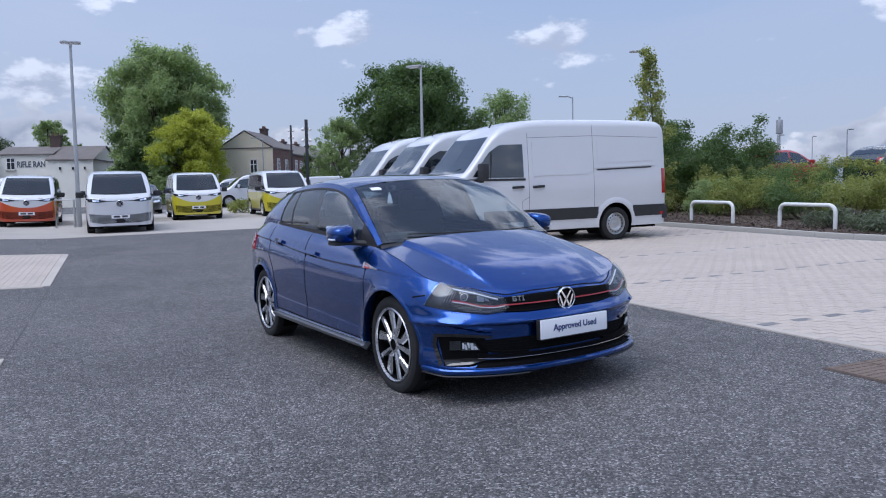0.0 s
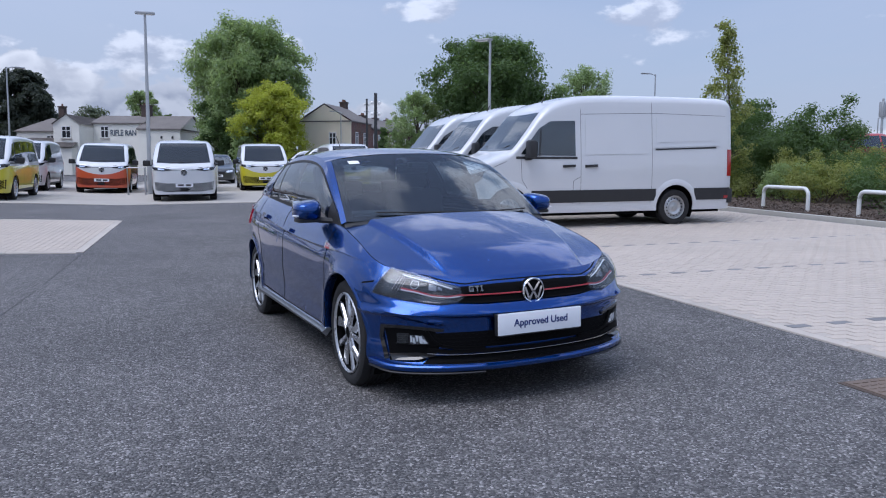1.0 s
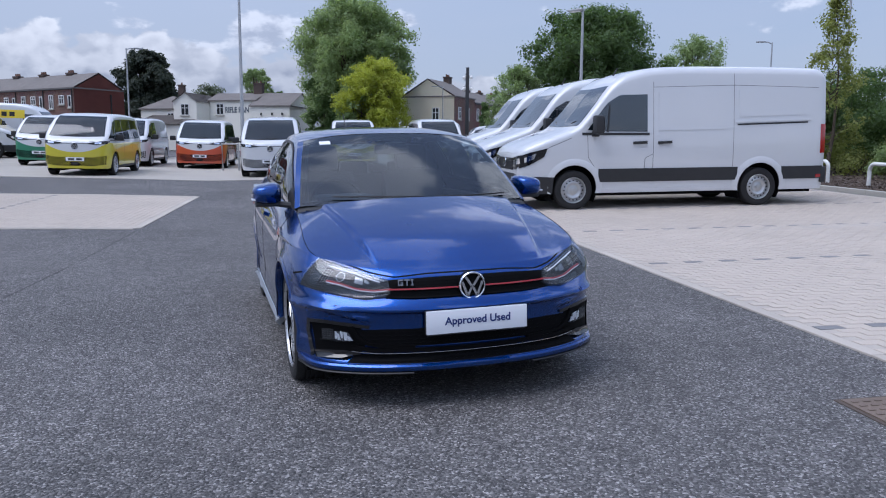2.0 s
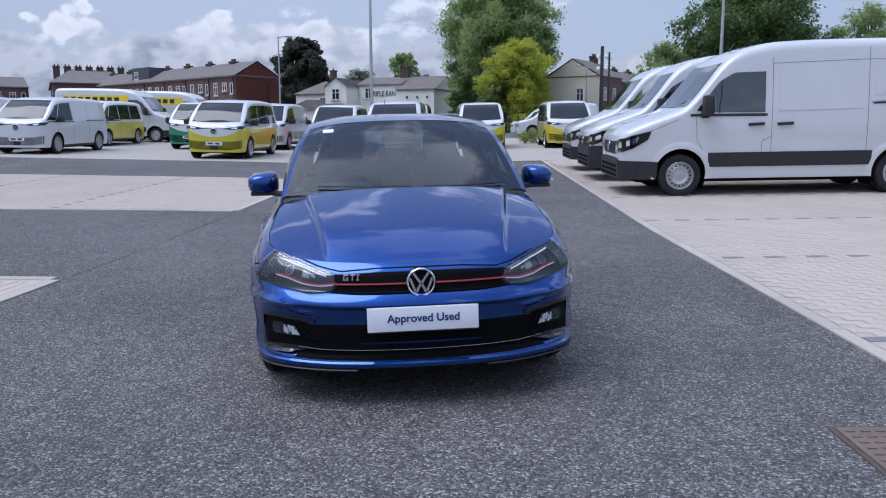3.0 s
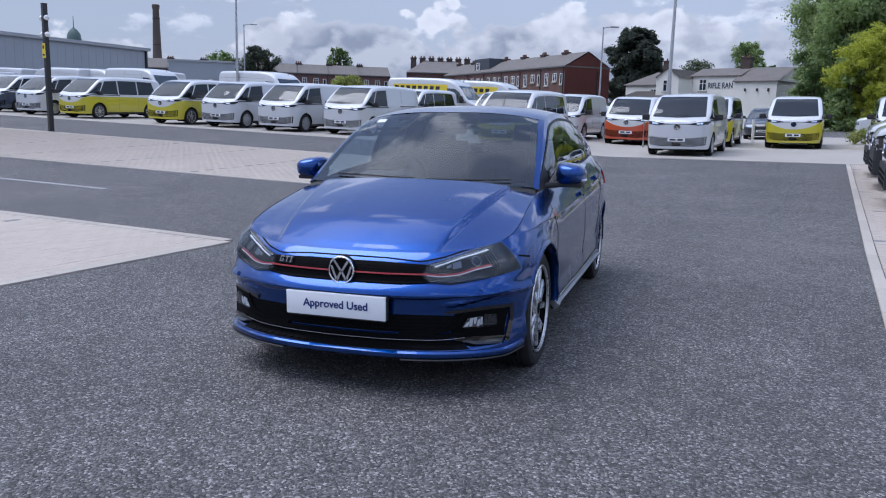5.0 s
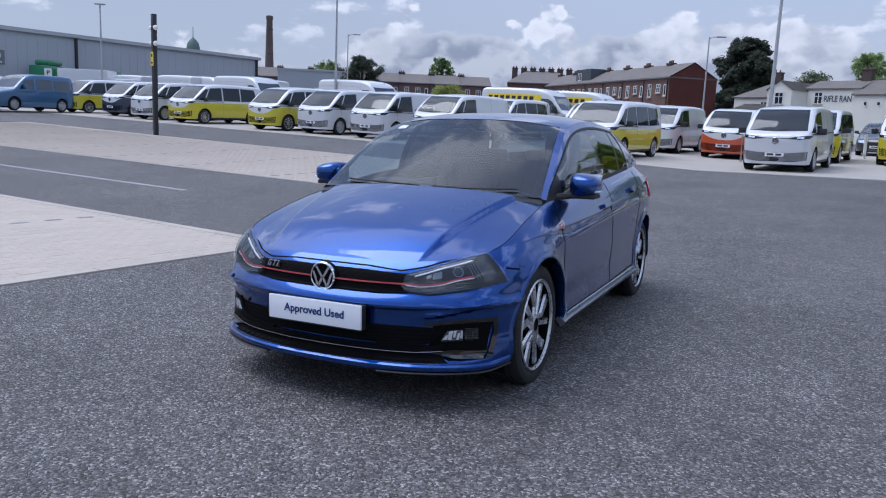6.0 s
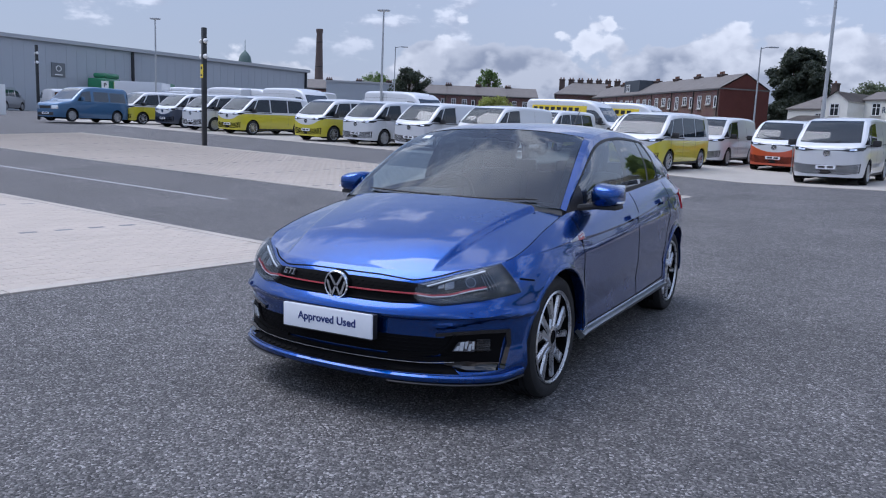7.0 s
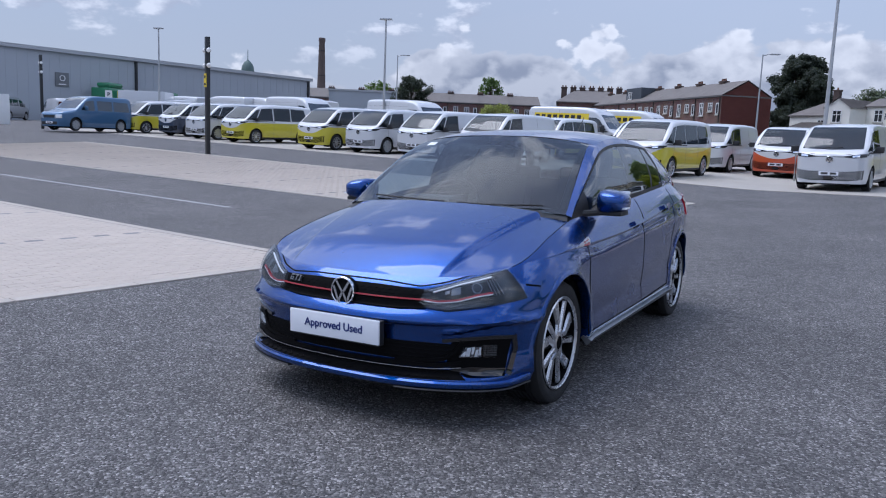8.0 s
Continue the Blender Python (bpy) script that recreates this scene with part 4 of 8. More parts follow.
def badge_disc(bm, r, m):
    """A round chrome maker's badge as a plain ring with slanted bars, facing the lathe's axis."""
    lathe(bm, [(r, -0.006), (r, 0.008), (r * 0.95, 0.012), (r * 0.87, 0.010), (r * 0.86, 0.002), (r * 0.86, -0.004)], 40, m)
    for pts in (((-0.52, 0.66), (0.0, -0.12)), ((0.52, 0.66), (0.0, -0.12)), ((-0.76, 0.30), (-0.36, -0.74)), ((0.76, 0.30), (0.36, -0.74)), ((-0.36, -0.74), (0.0, -0.02)), ((0.36, -0.74), (0.0, -0.02))):
        (a, b), (c, d) = pts
        p, q = Vector((0, a * r, b * r)), Vector((0, c * r, d * r))
        w = (q - p).normalized()
        s = Vector((1, 0, 0)).cross(w) * r * 0.085
        vs = [bm.verts.new(m @ (o + k + Vector((h, 0, 0)))) for h in (-0.004, 0.008) for o, k in ((p, -s), (p, s), (q, s), (q, -s))]
        for f in ((4, 5, 6, 7), (0, 1, 5, 4), (1, 2, 6, 5), (2, 3, 7, 6), (3, 0, 4, 7)):
            bm.faces.new([vs[i] for i in f])
    bmesh.ops.recalc_face_normals(bm, faces=bm.faces)

# ---- electric vans ----
def bus_body_bm():
    top = [(0.0, 0.98), (0.03, 1.04), (0.10, 1.10), (0.22, 1.17), (0.45, 1.36), (0.75, 1.61), (1.0, 1.78), (1.2, 1.855), (1.6, 1.905), (2.4, 1.935), (3.8, 1.92), (4.4, 1.88), (4.6, 1.82), (4.70, 1.68)]
    plan = [(0.0, 0.70), (0.03, 0.78), (0.08, 0.835), (0.18, 0.89), (0.35, 0.945), (0.6, 0.975), (1.0, 0.985), (3.9, 0.985), (4.4, 0.965), (4.6, 0.93), (4.70, 0.86)]
    sec = [(0.2, 0.94), (0.4, 0.985), (0.65, 1.0), (0.95, 1.0), (1.1, 0.985), (1.35, 0.945), (1.6, 0.895), (1.93, 0.84)]
    st = lin(0, 0.24, 6) + lin(0.30, 1.3, 16) + lin(1.38, 4.3, 36) + lin(4.38, 4.70, 5)
    return body_shell(st, 1.0, lambda z: table(sec, z), lambda y: 0.07 + 0.07 * smooth(0.2, 1.4, y), lambda y: 0.23, lambda y: table(top, y), lambda y: table(plan, y), nz=24)


def build_bus(label, body_mat, panel_sides, dark_wheels, group="electric vans in the bays"):
    bus = thing("electric_van", label, "van", group=group)
    bm = bus_body_bm()
    cut_arches(bm, (0.83, 3.82), 0.40, 0.355, 0.7)
    t = bus_body_bm()
    bvh = BVHTree.FromBMesh(t)
    t.free()
    part("body", bm, body_mat, bus)
    for ya in (0.83, 3.82):
        for s in (-1, 1):
            arch_liner(bus, ya, 0.355, 0.41, s * 0.5, s * 0.93)
            wheel(bus, s * 0.86, ya, 0.345, 0.345, 0.22, 0.245, "star" if dark_wheels else "cap")
    part("underbody", boxed(-0.8, 0.8, 0.3, 4.4, 0.19, 0.26), VOID, bus)
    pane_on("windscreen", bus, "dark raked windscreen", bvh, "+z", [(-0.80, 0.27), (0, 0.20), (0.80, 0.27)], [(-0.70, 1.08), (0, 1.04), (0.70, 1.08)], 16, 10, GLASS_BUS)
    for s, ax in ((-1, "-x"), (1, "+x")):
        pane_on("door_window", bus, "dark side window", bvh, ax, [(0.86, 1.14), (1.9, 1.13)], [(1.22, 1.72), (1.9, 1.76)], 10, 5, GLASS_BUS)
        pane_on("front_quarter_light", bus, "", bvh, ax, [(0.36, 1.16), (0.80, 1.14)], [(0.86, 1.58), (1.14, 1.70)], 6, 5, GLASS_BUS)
        part("pillar_trim", panel(bvh, ax, [(0.26, 1.14), (0.37, 1.15)], [(0.93, 1.66), (1.06, 1.69)], 4, 8, 0.008, 0.006), GLOSS_BLACK, bus)
        part("belt_trim", strip_on(bvh, ax, [(0.35, 1.10), (2.0, 1.09)], 0.03, 12, 0.008), BLACK_TRIM, bus)
        if not panel_sides:
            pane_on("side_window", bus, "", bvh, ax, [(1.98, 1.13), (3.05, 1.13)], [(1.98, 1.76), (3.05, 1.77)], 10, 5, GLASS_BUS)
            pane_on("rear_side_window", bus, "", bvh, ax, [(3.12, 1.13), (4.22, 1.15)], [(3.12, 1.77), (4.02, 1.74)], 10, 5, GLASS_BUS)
        else:
            part("slide_rail", strip_on(bvh, ax, [(2.9, 1.14), (4.3, 1.14)], 0.03, 8, 0.006), GREY_TRIM, bus)
        for pts in ([(0.95, 0.45), (0.86, 0.8), (0.86, 1.1)], [(1.94, 0.28), (1.94, 1.78)], [(3.08, 0.45), (3.08, 1.78)]):
            part("panel_gap", strip_on(bvh, ax, pts, 0.009, 14, 0.0015, 0.004), GAP_GREY, bus)
        part("sill", panel(bvh, ax, [(1.22, 0.235), (3.42, 0.235)], [(1.22, 0.31), (3.42, 0.31)], 14, 1, 0.01, 0.02), BLACK_TRIM, bus)
        b = boxed(min(s * 1.02, s * 1.24), max(s * 1.02, s * 1.24), 0.72, 0.86, 1.10, 1.28, bevel=0.04)
        mir = part("mirror", b, BLACK_TRIM, bus)
        part("mirror_arm", boxed(min(s * 0.92, s * 1.06), max(s * 0.92, s * 1.06), 0.77, 0.83, 1.11, 1.15), BLACK_TRIM, mir)
        hl = part("headlight", panel(bvh, "-y", [(s * 0.36, 0.975), (s * 0.62, 0.950), (s * 0.90, 0.985)], [(s * 0.36, 0.995), (s * 0.64, 1.045), (s * 0.88, 1.075)], 12, 4, 0.01, 0.02), GLOSS_BLACK, bus, "slim dark headlamp")
        part("reflector", panel(bvh, "-y", [(s * 0.58, 0.975), (s * 0.76, 0.985)], [(s * 0.58, 1.015), (s * 0.76, 1.045)], 4, 3, 0.013, 0.003), CHROME, hl)
        part("headlight_side", panel(bvh, ax, [(0.04, 0.98), (0.30, 1.03)], [(0.04, 1.06), (0.36, 1.08)], 6, 2, 0.008, 0.02), GLOSS_BLACK, bus)
        part("tail_lamp", panel(bvh, ax, [(4.52, 1.0), (4.66, 1.0)], [(4.52, 1.09), (4.66, 1.09)], 4, 2, 0.008, 0.02), RED_LAMP, bus)
    part("light_bar", strip_on(bvh, "-y", [(-0.38, 0.985), (0.38, 0.985)], 0.014, 16, 0.008), GLOSS_BLACK, bus)
    lower = panel(bvh, "-y", [(-0.85, 0.36), (-0.5, 0.31), (0.5, 0.31), (0.85, 0.36)], [(-0.87, 0.62), (-0.5, 0.57), (0.5, 0.57), (0.87, 0.62)], 24, 4, 0.006, 0.01)
    intake = part("lower_grille", lower, VOID, bus, "honeycomb lower grille")
    b = bmesh.new()
    for r in range(7):
        for c in range(21):
            x = -0.82 + (c + (0.5 if r % 2 else 0)) * 0.080
            if abs(x) > 0.83 or (abs(x) < 0.13 and r in (0, 1, 2)):
                continue
            z = 0.330 + 0.036 * r + (0.050 * (abs(x) / 0.84) ** 2)
            panel(bvh, "-y", [(x - 0.030, z), (x, z - 0.011), (x + 0.030, z)], [(x - 0.030, z + 0.004), (x, z + 0.011), (x + 0.030, z + 0.004)], 2, 1, 0.014, 0.002, b)
    part("honeycomb", b, body_mat, intake)
    part("radar_cover", panel(bvh, "-y", [(-0.10, 0.345), (0.10, 0.345)], [(-0.10, 0.42), (0.10, 0.42)], 6, 3, 0.02, 0.02), GLOSS_BLACK, bus)
    plate = part("number_plate", panel(bvh, "-y", [(-0.26, 0.455), (0.26, 0.455)], [(-0.26, 0.565), (0.26, 0.565)], 4, 2, 0.022, 0.02), PLATE_WHITE, bus)
    for a, c in ((-0.20, -0.02), (0.04, 0.20)):
        part("plate_bar", panel(bvh, "-y", [(a, 0.48), (c, 0.48)], [(a, 0.54), (c, 0.54)], 2, 1, 0.026, 0.002), BAR_INK, plate)
    bm = bmesh.new()
    hit = bvh.ray_cast(Vector((0, -9, 0.90)), Vector((0, 1, 0)))[0]
    badge_disc(bm, 0.105, Matrix.Translation(hit + Vector((0, -0.012, 0))) @ pose(0, 0, 0, 0, 0, -90))
    bd = part("badge", bm, CHROME, bus)
    bm = bmesh.new()
    lathe(bm, [(0.103, -0.004), (0.103, 0.002), (0.0005, 0.003)], 28, Matrix.Translation(hit + Vector((0, -0.012, 0))) @ pose(0, 0, 0, 0, 0, -90))
    part("badge_ground", bm, MESH_BLACK, bd)
    bm = bmesh.new()
    for s in (-1, 1):
        tube(bm, [(s * 0.12 - 0.3, 0.22, 1.19), (s * 0.12 + 0.15, 0.29, 1.26)], 0.01, 5)
    part("wiper", bm, BLACK_TRIM, bus)
    return bus


YELLOW = (0.52, 0.46, 0.02)
W = (0.62, 0.63, 0.65)
BUS_KINDS = {
    "white": ("white panel-sided electric van with a honeycomb bumper", WHITE_PAINT, True, False),
    "yellow": ("lime yellow and white electric van, parked in a bay", two_tone("lime_and_white_paint", W, YELLOW), False, True),
    "orange": ("orange and white electric van, parked in a bay", two_tone("orange_and_white_paint", W, (0.48, 0.07, 0.022)), False, True),
    "green": ("green and white electric van, parked in a bay", two_tone("green_and_white_paint", W, (0.03, 0.20, 0.11)), False, True),
    "navy": ("dark blue and white electric van, parked in a bay", two_tone("navy_and_white_paint", W, (0.018, 0.03, 0.06)), False, True),
}
BUSES = [("white", -2.2, 21.65), ("yellow", -8.0, 21.35), ("orange", -5.3, 27.95), ("white", -8.3, 28.35), ("green", -11.0, 27.45), ("yellow", 0.8, 28.25),
         ("yellow", 4.4, 28.15), ("yellow", -2.3, 27.95), ("white", -14.9, 22.05), ("white", -17.8, 21.65), ("white", -20.9, 21.75), ("yellow", -23.8, 21.55),
         ("yellow", -29.5, 21.55), ("white", -33.0, 21.85), ("navy", -36.5, 22.45), ("yellow", -40.8, 22.45), ("yellow", -16.2, 28.65)]
first_bus = {}
for kind_, u, v in BUSES:
    if kind_ not in first_bus:
        first_bus[kind_] = build_bus(*BUS_KINDS[kind_])
        first_bus[kind_].matrix_basis = lot_pose(u, v)
    else:
        copy_thing(first_bus[kind_], lot_pose(u, v))

VAN_LABEL = "white high-roof panel van with black side mouldings, backed into a bay"
for i, v in enumerate((10.9, 13.85, 16.75)):
    build_van(lot_pose(2.80 if i else 2.84, v - 0.12, -90), VAN_LABEL if i != 1 else "white high-roof panel van with a wide dark grey bumper", "panel vans in a row", GREY_TRIM, tall=0.14 if i == 1 else 0.0)

# ---- the blue hatchback ----
SILL_SATIN = material("satin_sill_trim", (0.27, 0.28, 0.295), 0.32, 0.7, var=0.05)
FOG_BRIGHT = material("fog_reflector", (0.75, 0.77, 0.80), 0.3, 0.35, var=0.35, scale=60, fine=200)
LAMP_DARK = material("smoked_lamp_housing", (0.010, 0.011, 0.013), 0.4, var=0.1, spec=0.15)
LAMP_SMOKE = material("lamp_bezel", (0.045, 0.05, 0.058), 0.25, 0.6, var=0.1)
SATIN = material("satin_grey_trim", (0.16, 0.165, 0.175), 0.25, 0.6, var=0.05)


def spline(pts, n):
    """n + 1 points of a smooth line through pts, evenly by length."""
    P = [Vector(p) for p in pts]
    dense = []
    for i in range(len(P) - 1):
        p0, p1, p2, p3 = P[max(i - 1, 0)], P[i], P[i + 1], P[min(i + 2, len(P) - 1)]
        for k in range(16):
            t = k / 16
            dense.append(0.5 * (2 * p1 + (p2 - p0) * t + (2 * p0 - 5 * p1 + 4 * p2 - p3) * t * t + (3 * p1 - p0 - 3 * p2 + p3) * t**3))
    dense.append(P[-1])
    return [along(dense, i / n) for i in range(n + 1)]


CAR_OUT = [Vector((p.x * 1.02, p.y, 0)) for p in spline([(0, 0.035, 0), (0.22, 0.045, 0), (0.42, 0.085, 0), (0.58, 0.155, 0), (0.71, 0.255, 0), (0.79, 0.395, 0), (0.832, 0.58, 0), (0.846, 0.81, 0), (0.844, 1.22, 0),
                  (0.844, 2.15, 0), (0.840, 2.93, 0), (0.832, 3.32, 0), (0.805, 3.60, 0), (0.75, 3.79, 0), (0.58, 3.89, 0), (0.3, 3.93, 0), (0, 3.94, 0)], 200)]
CAR_TOP = [(0.10, 0.688), (0.2, 0.697), (0.34, 0.722), (0.5, 0.768), (0.75, 0.838), (1.0, 0.892), (1.15, 0.916), (1.45, 0.938), (1.95, 0.972), (2.5, 1.004), (3.0, 1.034), (3.4, 1.048), (3.78, 1.01), (3.96, 0.99)]
CAR_IN = [(0.0, 0.085), (0.3, 0.085), (0.5, 0.088), (0.75, 0.10), (1.0, 0.108), (1.15, 0.112), (1.4, 0.092), (1.95, 0.084), (2.9, 0.088), (3.4, 0.105), (3.78, 0.10), (3.96, 0.06)]
LOW_FRONT = [(0.0, 0.035), (0.06, 0.004), (0.10, 0.0), (0.16, 0.028), (0.40, 0.032), (0.50, 0.030), (0.585, 0.022), (0.605, 0.004), (0.622, 0.0), (0.66, 0.010), (0.70, 0.026), (0.75, 0.042), (0.88, 0.044), (1.0, 0.046)]
CREASE = [(0.5, 0.760), (0.95, 0.792), (1.4, 0.800), (1.9, 0.818), (2.4, 0.852), (2.8, 0.890), (3.4, 0.930), (4.0, 0.945)]      # the sharp line along the flank, by y


def flank(y, z, zb, zt):
    """How far the side lies inside the outline: rocker flare, swage, hollow under the crease, shoulder."""
    zc = table(CREASE, y)
    zs = 0.375 + 0.035 * (y - 0.9)
    on = smooth(1.0, 1.35, y) * (1 - smooth(3.5, 3.85, y))
    d = 0.013 * on
    k = [(zb, 0.055), (zb + 0.035, 0.016), (zb + 0.075, 0.004), (zs - 0.018, 0.010), (zs, 0.014), (zs + 0.03, 0.012), (zs + 0.13, 0.003), (zc - 0.12, 0.004 + 0.2 * d),
         (zc - 0.055, 0.006 + 0.55 * d), (zc - 0.018, 0.006 + d), (zc - 0.006, 0.005 + 0.6 * d), (zc, 0.002), (zc + 0.03, 0.009), (max(zc + 0.07, zt), 0.020)]
    for (a, fa), (b, fb) in zip(k, k[1:]):
        if z <= b:
            return fa + (fb - fa) * max(0.0, (z - a) / (b - a))
    return k[-1][1]


def shell_point(i, v):
    """The body's right half: i along the outline (0 to 200), v from the sill (0) to the shoulder (1)."""
    p = CAR_OUT[i]
    d = (CAR_OUT[min(i + 1, 200)] - CAR_OUT[max(i - 1, 0)]).normalized()
    if i in (0, 200):
        d = Vector((1 if i == 0 else -1, 0, 0))
    n = Vector((d.y, -d.x, 0))
    front = smooth(0.25, 0.85, abs(n.y))
    zb = 0.195 + 0.04 * smooth(0.5, 1.0, p.y)
    zt = table(CAR_TOP, max(p.y + table(CAR_IN, p.y) * abs(n.y), 0.10))
    z = zb + (zt - zb) * v
    low = table(LOW_FRONT, v) * front + flank(p.y, z, zb, zt) * (1 - front)
    # the folded brow over the corner intake
    if p.y < 0.75:
        zr = 0.452 + 0.052 * smooth(0.48, 0.80, p.x)
        ridge = 1 - smooth(zr, zr + 0.045, z) if z > zr else smooth(zr - 0.014, zr, z)
        low -= 0.020 * ridge * smooth(0.44, 0.60, p.x) * (1 - smooth(0.40, 0.62, p.y))
    # wheel arch brows
    for ya in AXLES:
        rr = math.hypot(p.y - ya, z - 0.318)
        low -= 0.010 * (1 - smooth(0.36, 0.43, rr)) * (1 - front)
    g = max(0.0, (v - 0.70) / 0.30)
    inn = table(CAR_IN, p.y) * (0.35 * g + 0.65 * g * g * g)
    q = p - n * (low + inn)
    if i in (0, 200):
        q.x = 0.0
    return Vector((q.x, q.y, z))


AXLES = (0.81, 3.31)
I_ARCH = max(i for i in range(100) if CAR_OUT[i].y < 0.44)


def outline_band(profile, i0, i1, side=0):
    """A moulding swept along the front outline; profile gives (outwards, height). side 0 sweeps right across."""
    ids = list(range(i0, i1 + 1))
    path = [(i, 1) for i in ids] if side >= 0 else [(i, -1) for i in ids]
    if side == 0:
        path = [(i, -1) for i in reversed(ids) if i] + path
    bm = bmesh.new()
    rows = []
    for i, s in path:
        p = CAR_OUT[i]
        d = (CAR_OUT[i + 1] - CAR_OUT[max(i - 1, 0)]).normalized()
        n = Vector((d.y, -d.x, 0)) if i else Vector((0, -1, 0))
        fade = smooth(0, 7, i1 - i)
        row = []
        for o, z in profile:
            q = p + n * (o if o < 0 else o * (0.35 + 0.65 * fade))
            row.append(bm.verts.new((q.x * s, q.y, z + 0.012 * (1 - fade))))
        rows.append(row)
    grid_faces(bm, rows)
    for r in (rows[0], rows[-1]):
        bm.faces.new(r)
    bmesh.ops.recalc_face_normals(bm, faces=bm.faces)
    return bm


SKIN_ENDS = {}
STEP = sum((b - a).length for a, b in zip(CAR_OUT, CAR_OUT[1:])) / 200


def skin_row(i, z):
    if i not in SKIN_ENDS:
        SKIN_ENDS[i] = (shell_point(i, 0.0).z, shell_point(i, 1.0).z)
    a, b = SKIN_ENDS[i]
    return shell_point(i, min(1.0, max(0.0, (z - a) / (b - a))))


def skin(a, z):
    """The body's skin at a metres round the outline from the nose (negative on the other side) and height z, with its normal."""
    def at(q, h):
        i = min(99.0, abs(q) / STEP)
        k = int(i)
        p = skin_row(k, h).lerp(skin_row(k + 1, h), i - k)
        return Vector((math.copysign(p.x, q), p.y, p.z))
    p = at(a, z)
    d = at(a + 0.03, z) - at(a - 0.03, z)
    e = at(a, z + 0.016) - at(a, z - 0.016)
    return p, d.cross(e).normalized()


def round_nose(x):
    """Metres round the outline for a distance from the middle line."""
    q = abs(x)
    i = max(k for k in range(90) if CAR_OUT[k].x <= q and CAR_OUT[k].y < 1)
    f = (q - CAR_OUT[i].x) / (CAR_OUT[i + 1].x - CAR_OUT[i].x)
    return math.copysign((i + min(1.0, f)) * STEP, x)


def front_panel(lower, upper, nu, nv, off=0.004, thick=0.006, bm=None, flat=False):
    """A plate laid on the nose between two lines of (x, z), its edges folded inwards by thick."""
    bm = bm or bmesh.new()
    if not flat:
        lower, upper = [[(round_nose(x), z) for x, z in line] for line in (lower, upper)]
    rows, base = [], []
    for j in range(nv + 1):
        row, brow = [], []
        for i in range(nu + 1):
            q = along([(*p, 0) for p in lower], i / nu).lerp(along([(*p, 0) for p in upper], i / nu), j / nv)
            p, n = skin(q.x, q.y)
            row.append(bm.verts.new(p + n * off))
            brow.append(p - n * thick)
        rows.append(row)
        base.append(brow)
    start = len(bm.faces)
    grid_faces(bm, rows)
    rim = [(0, i) for i in range(nu)] + [(j, nu) for j in range(nv)] + [(nv, i) for i in range(nu, 0, -1)] + [(j, 0) for j in range(nv, 0, -1)]
    low = [bm.verts.new(base[j][i]) for j, i in rim]
    top = [rows[j][i] for j, i in rim]
    for q in range(len(rim)):
        r = (q + 1) % len(rim)
        bm.faces.new((top[q], low[q], low[r], top[r]))
    made = list(bm.faces)[start:]
    bmesh.ops.recalc_face_normals(bm, faces=made)
    if sum(f.normal.y for f in made[:nu * nv]) > 0:
        bmesh.ops.reverse_faces(bm, faces=made)
    return bm


def front_strip(pts, width, nu, off=0.004, thick=0.004, bm=None):
    p = [along([(round_nose(x), z, 0) for x, z in pts], i / nu) for i in range(nu + 1)]
    lo, up = [], []
    for i, q in enumerate(p):
        d = (p[min(i + 1, nu)] - p[max(i - 1, 0)]).normalized()
        n = Vector((-d.y, d.x, 0))
        lo.append((q - n * width / 2)[:2])
        up.append((q + n * width / 2)[:2])
    return front_panel(lo, up, nu, 1, off, thick, bm, True)


def mirror_bm(bm):
    g = bmesh.ops.duplicate(bm, geom=list(bm.verts) + list(bm.edges) + list(bm.faces))["geom"]
    for v in g:
        if isinstance(v, bmesh.types.BMVert):
            v.co.x = -v.co.x
    bmesh.ops.reverse_faces(bm, faces=[f for f in g if isinstance(f, bmesh.types.BMFace)])
    bmesh.ops.remove_doubles(bm, verts=bm.verts, dist=0.0008)
    return bm


def car_shell_bm():
    bm = bmesh.new()
    rows = []
    for i in range(201):
        zb, zt = shell_point(i, 0.0).z, shell_point(i, 1.0).z
        zc = min(table(CREASE, CAR_OUT[i].y), zt - 0.03)
        zs = lin(zb, zc - 0.022, 50) + [zc - h for h in (0.018, 0.012, 0.006, 0.003, 0.0, -0.003)] + lin(zc + 0.008, zt, 16)
        rows.append([bm.verts.new(shell_point(i, (z - zb) / (zt - zb))) for z in zs])
    grid_faces(bm, rows)
    return mirror_bm(bm)


T_LINE = [shell_point(i, 1.0) for i in range(201)]
I_HOOD = min(range(201), key=lambda i: abs(T_LINE[i].y - 1.10) + (9 if T_LINE[i].x < 0.5 else 0))
I_LAMP = min(range(201), key=lambda i: abs(T_LINE[i].y - 0.43) + (9 if T_LINE[i].x < 0.5 else 0))


def shoulder(y):
    i = min(range(100, 201) if y > 3.5 else range(I_LAMP - 6, 190), key=lambda k: abs(T_LINE[k].y - y) + (9 if T_LINE[k].x < 0.4 else 0))
    a, b = (i, min(i + 1, 200)) if T_LINE[i].y <= y else (i - 1, i)
    pa, pb = T_LINE[a], T_LINE[b]
    f = (y - pa.y) / (pb.y - pa.y) if abs(pb.y - pa.y) > 1e-6 else 0
    return pa.lerp(pb, min(1, max(0, f)))


COWL_C = Vector((0, 0.965, 0.962))
HOOD_N, HOOD_M = 160, 36


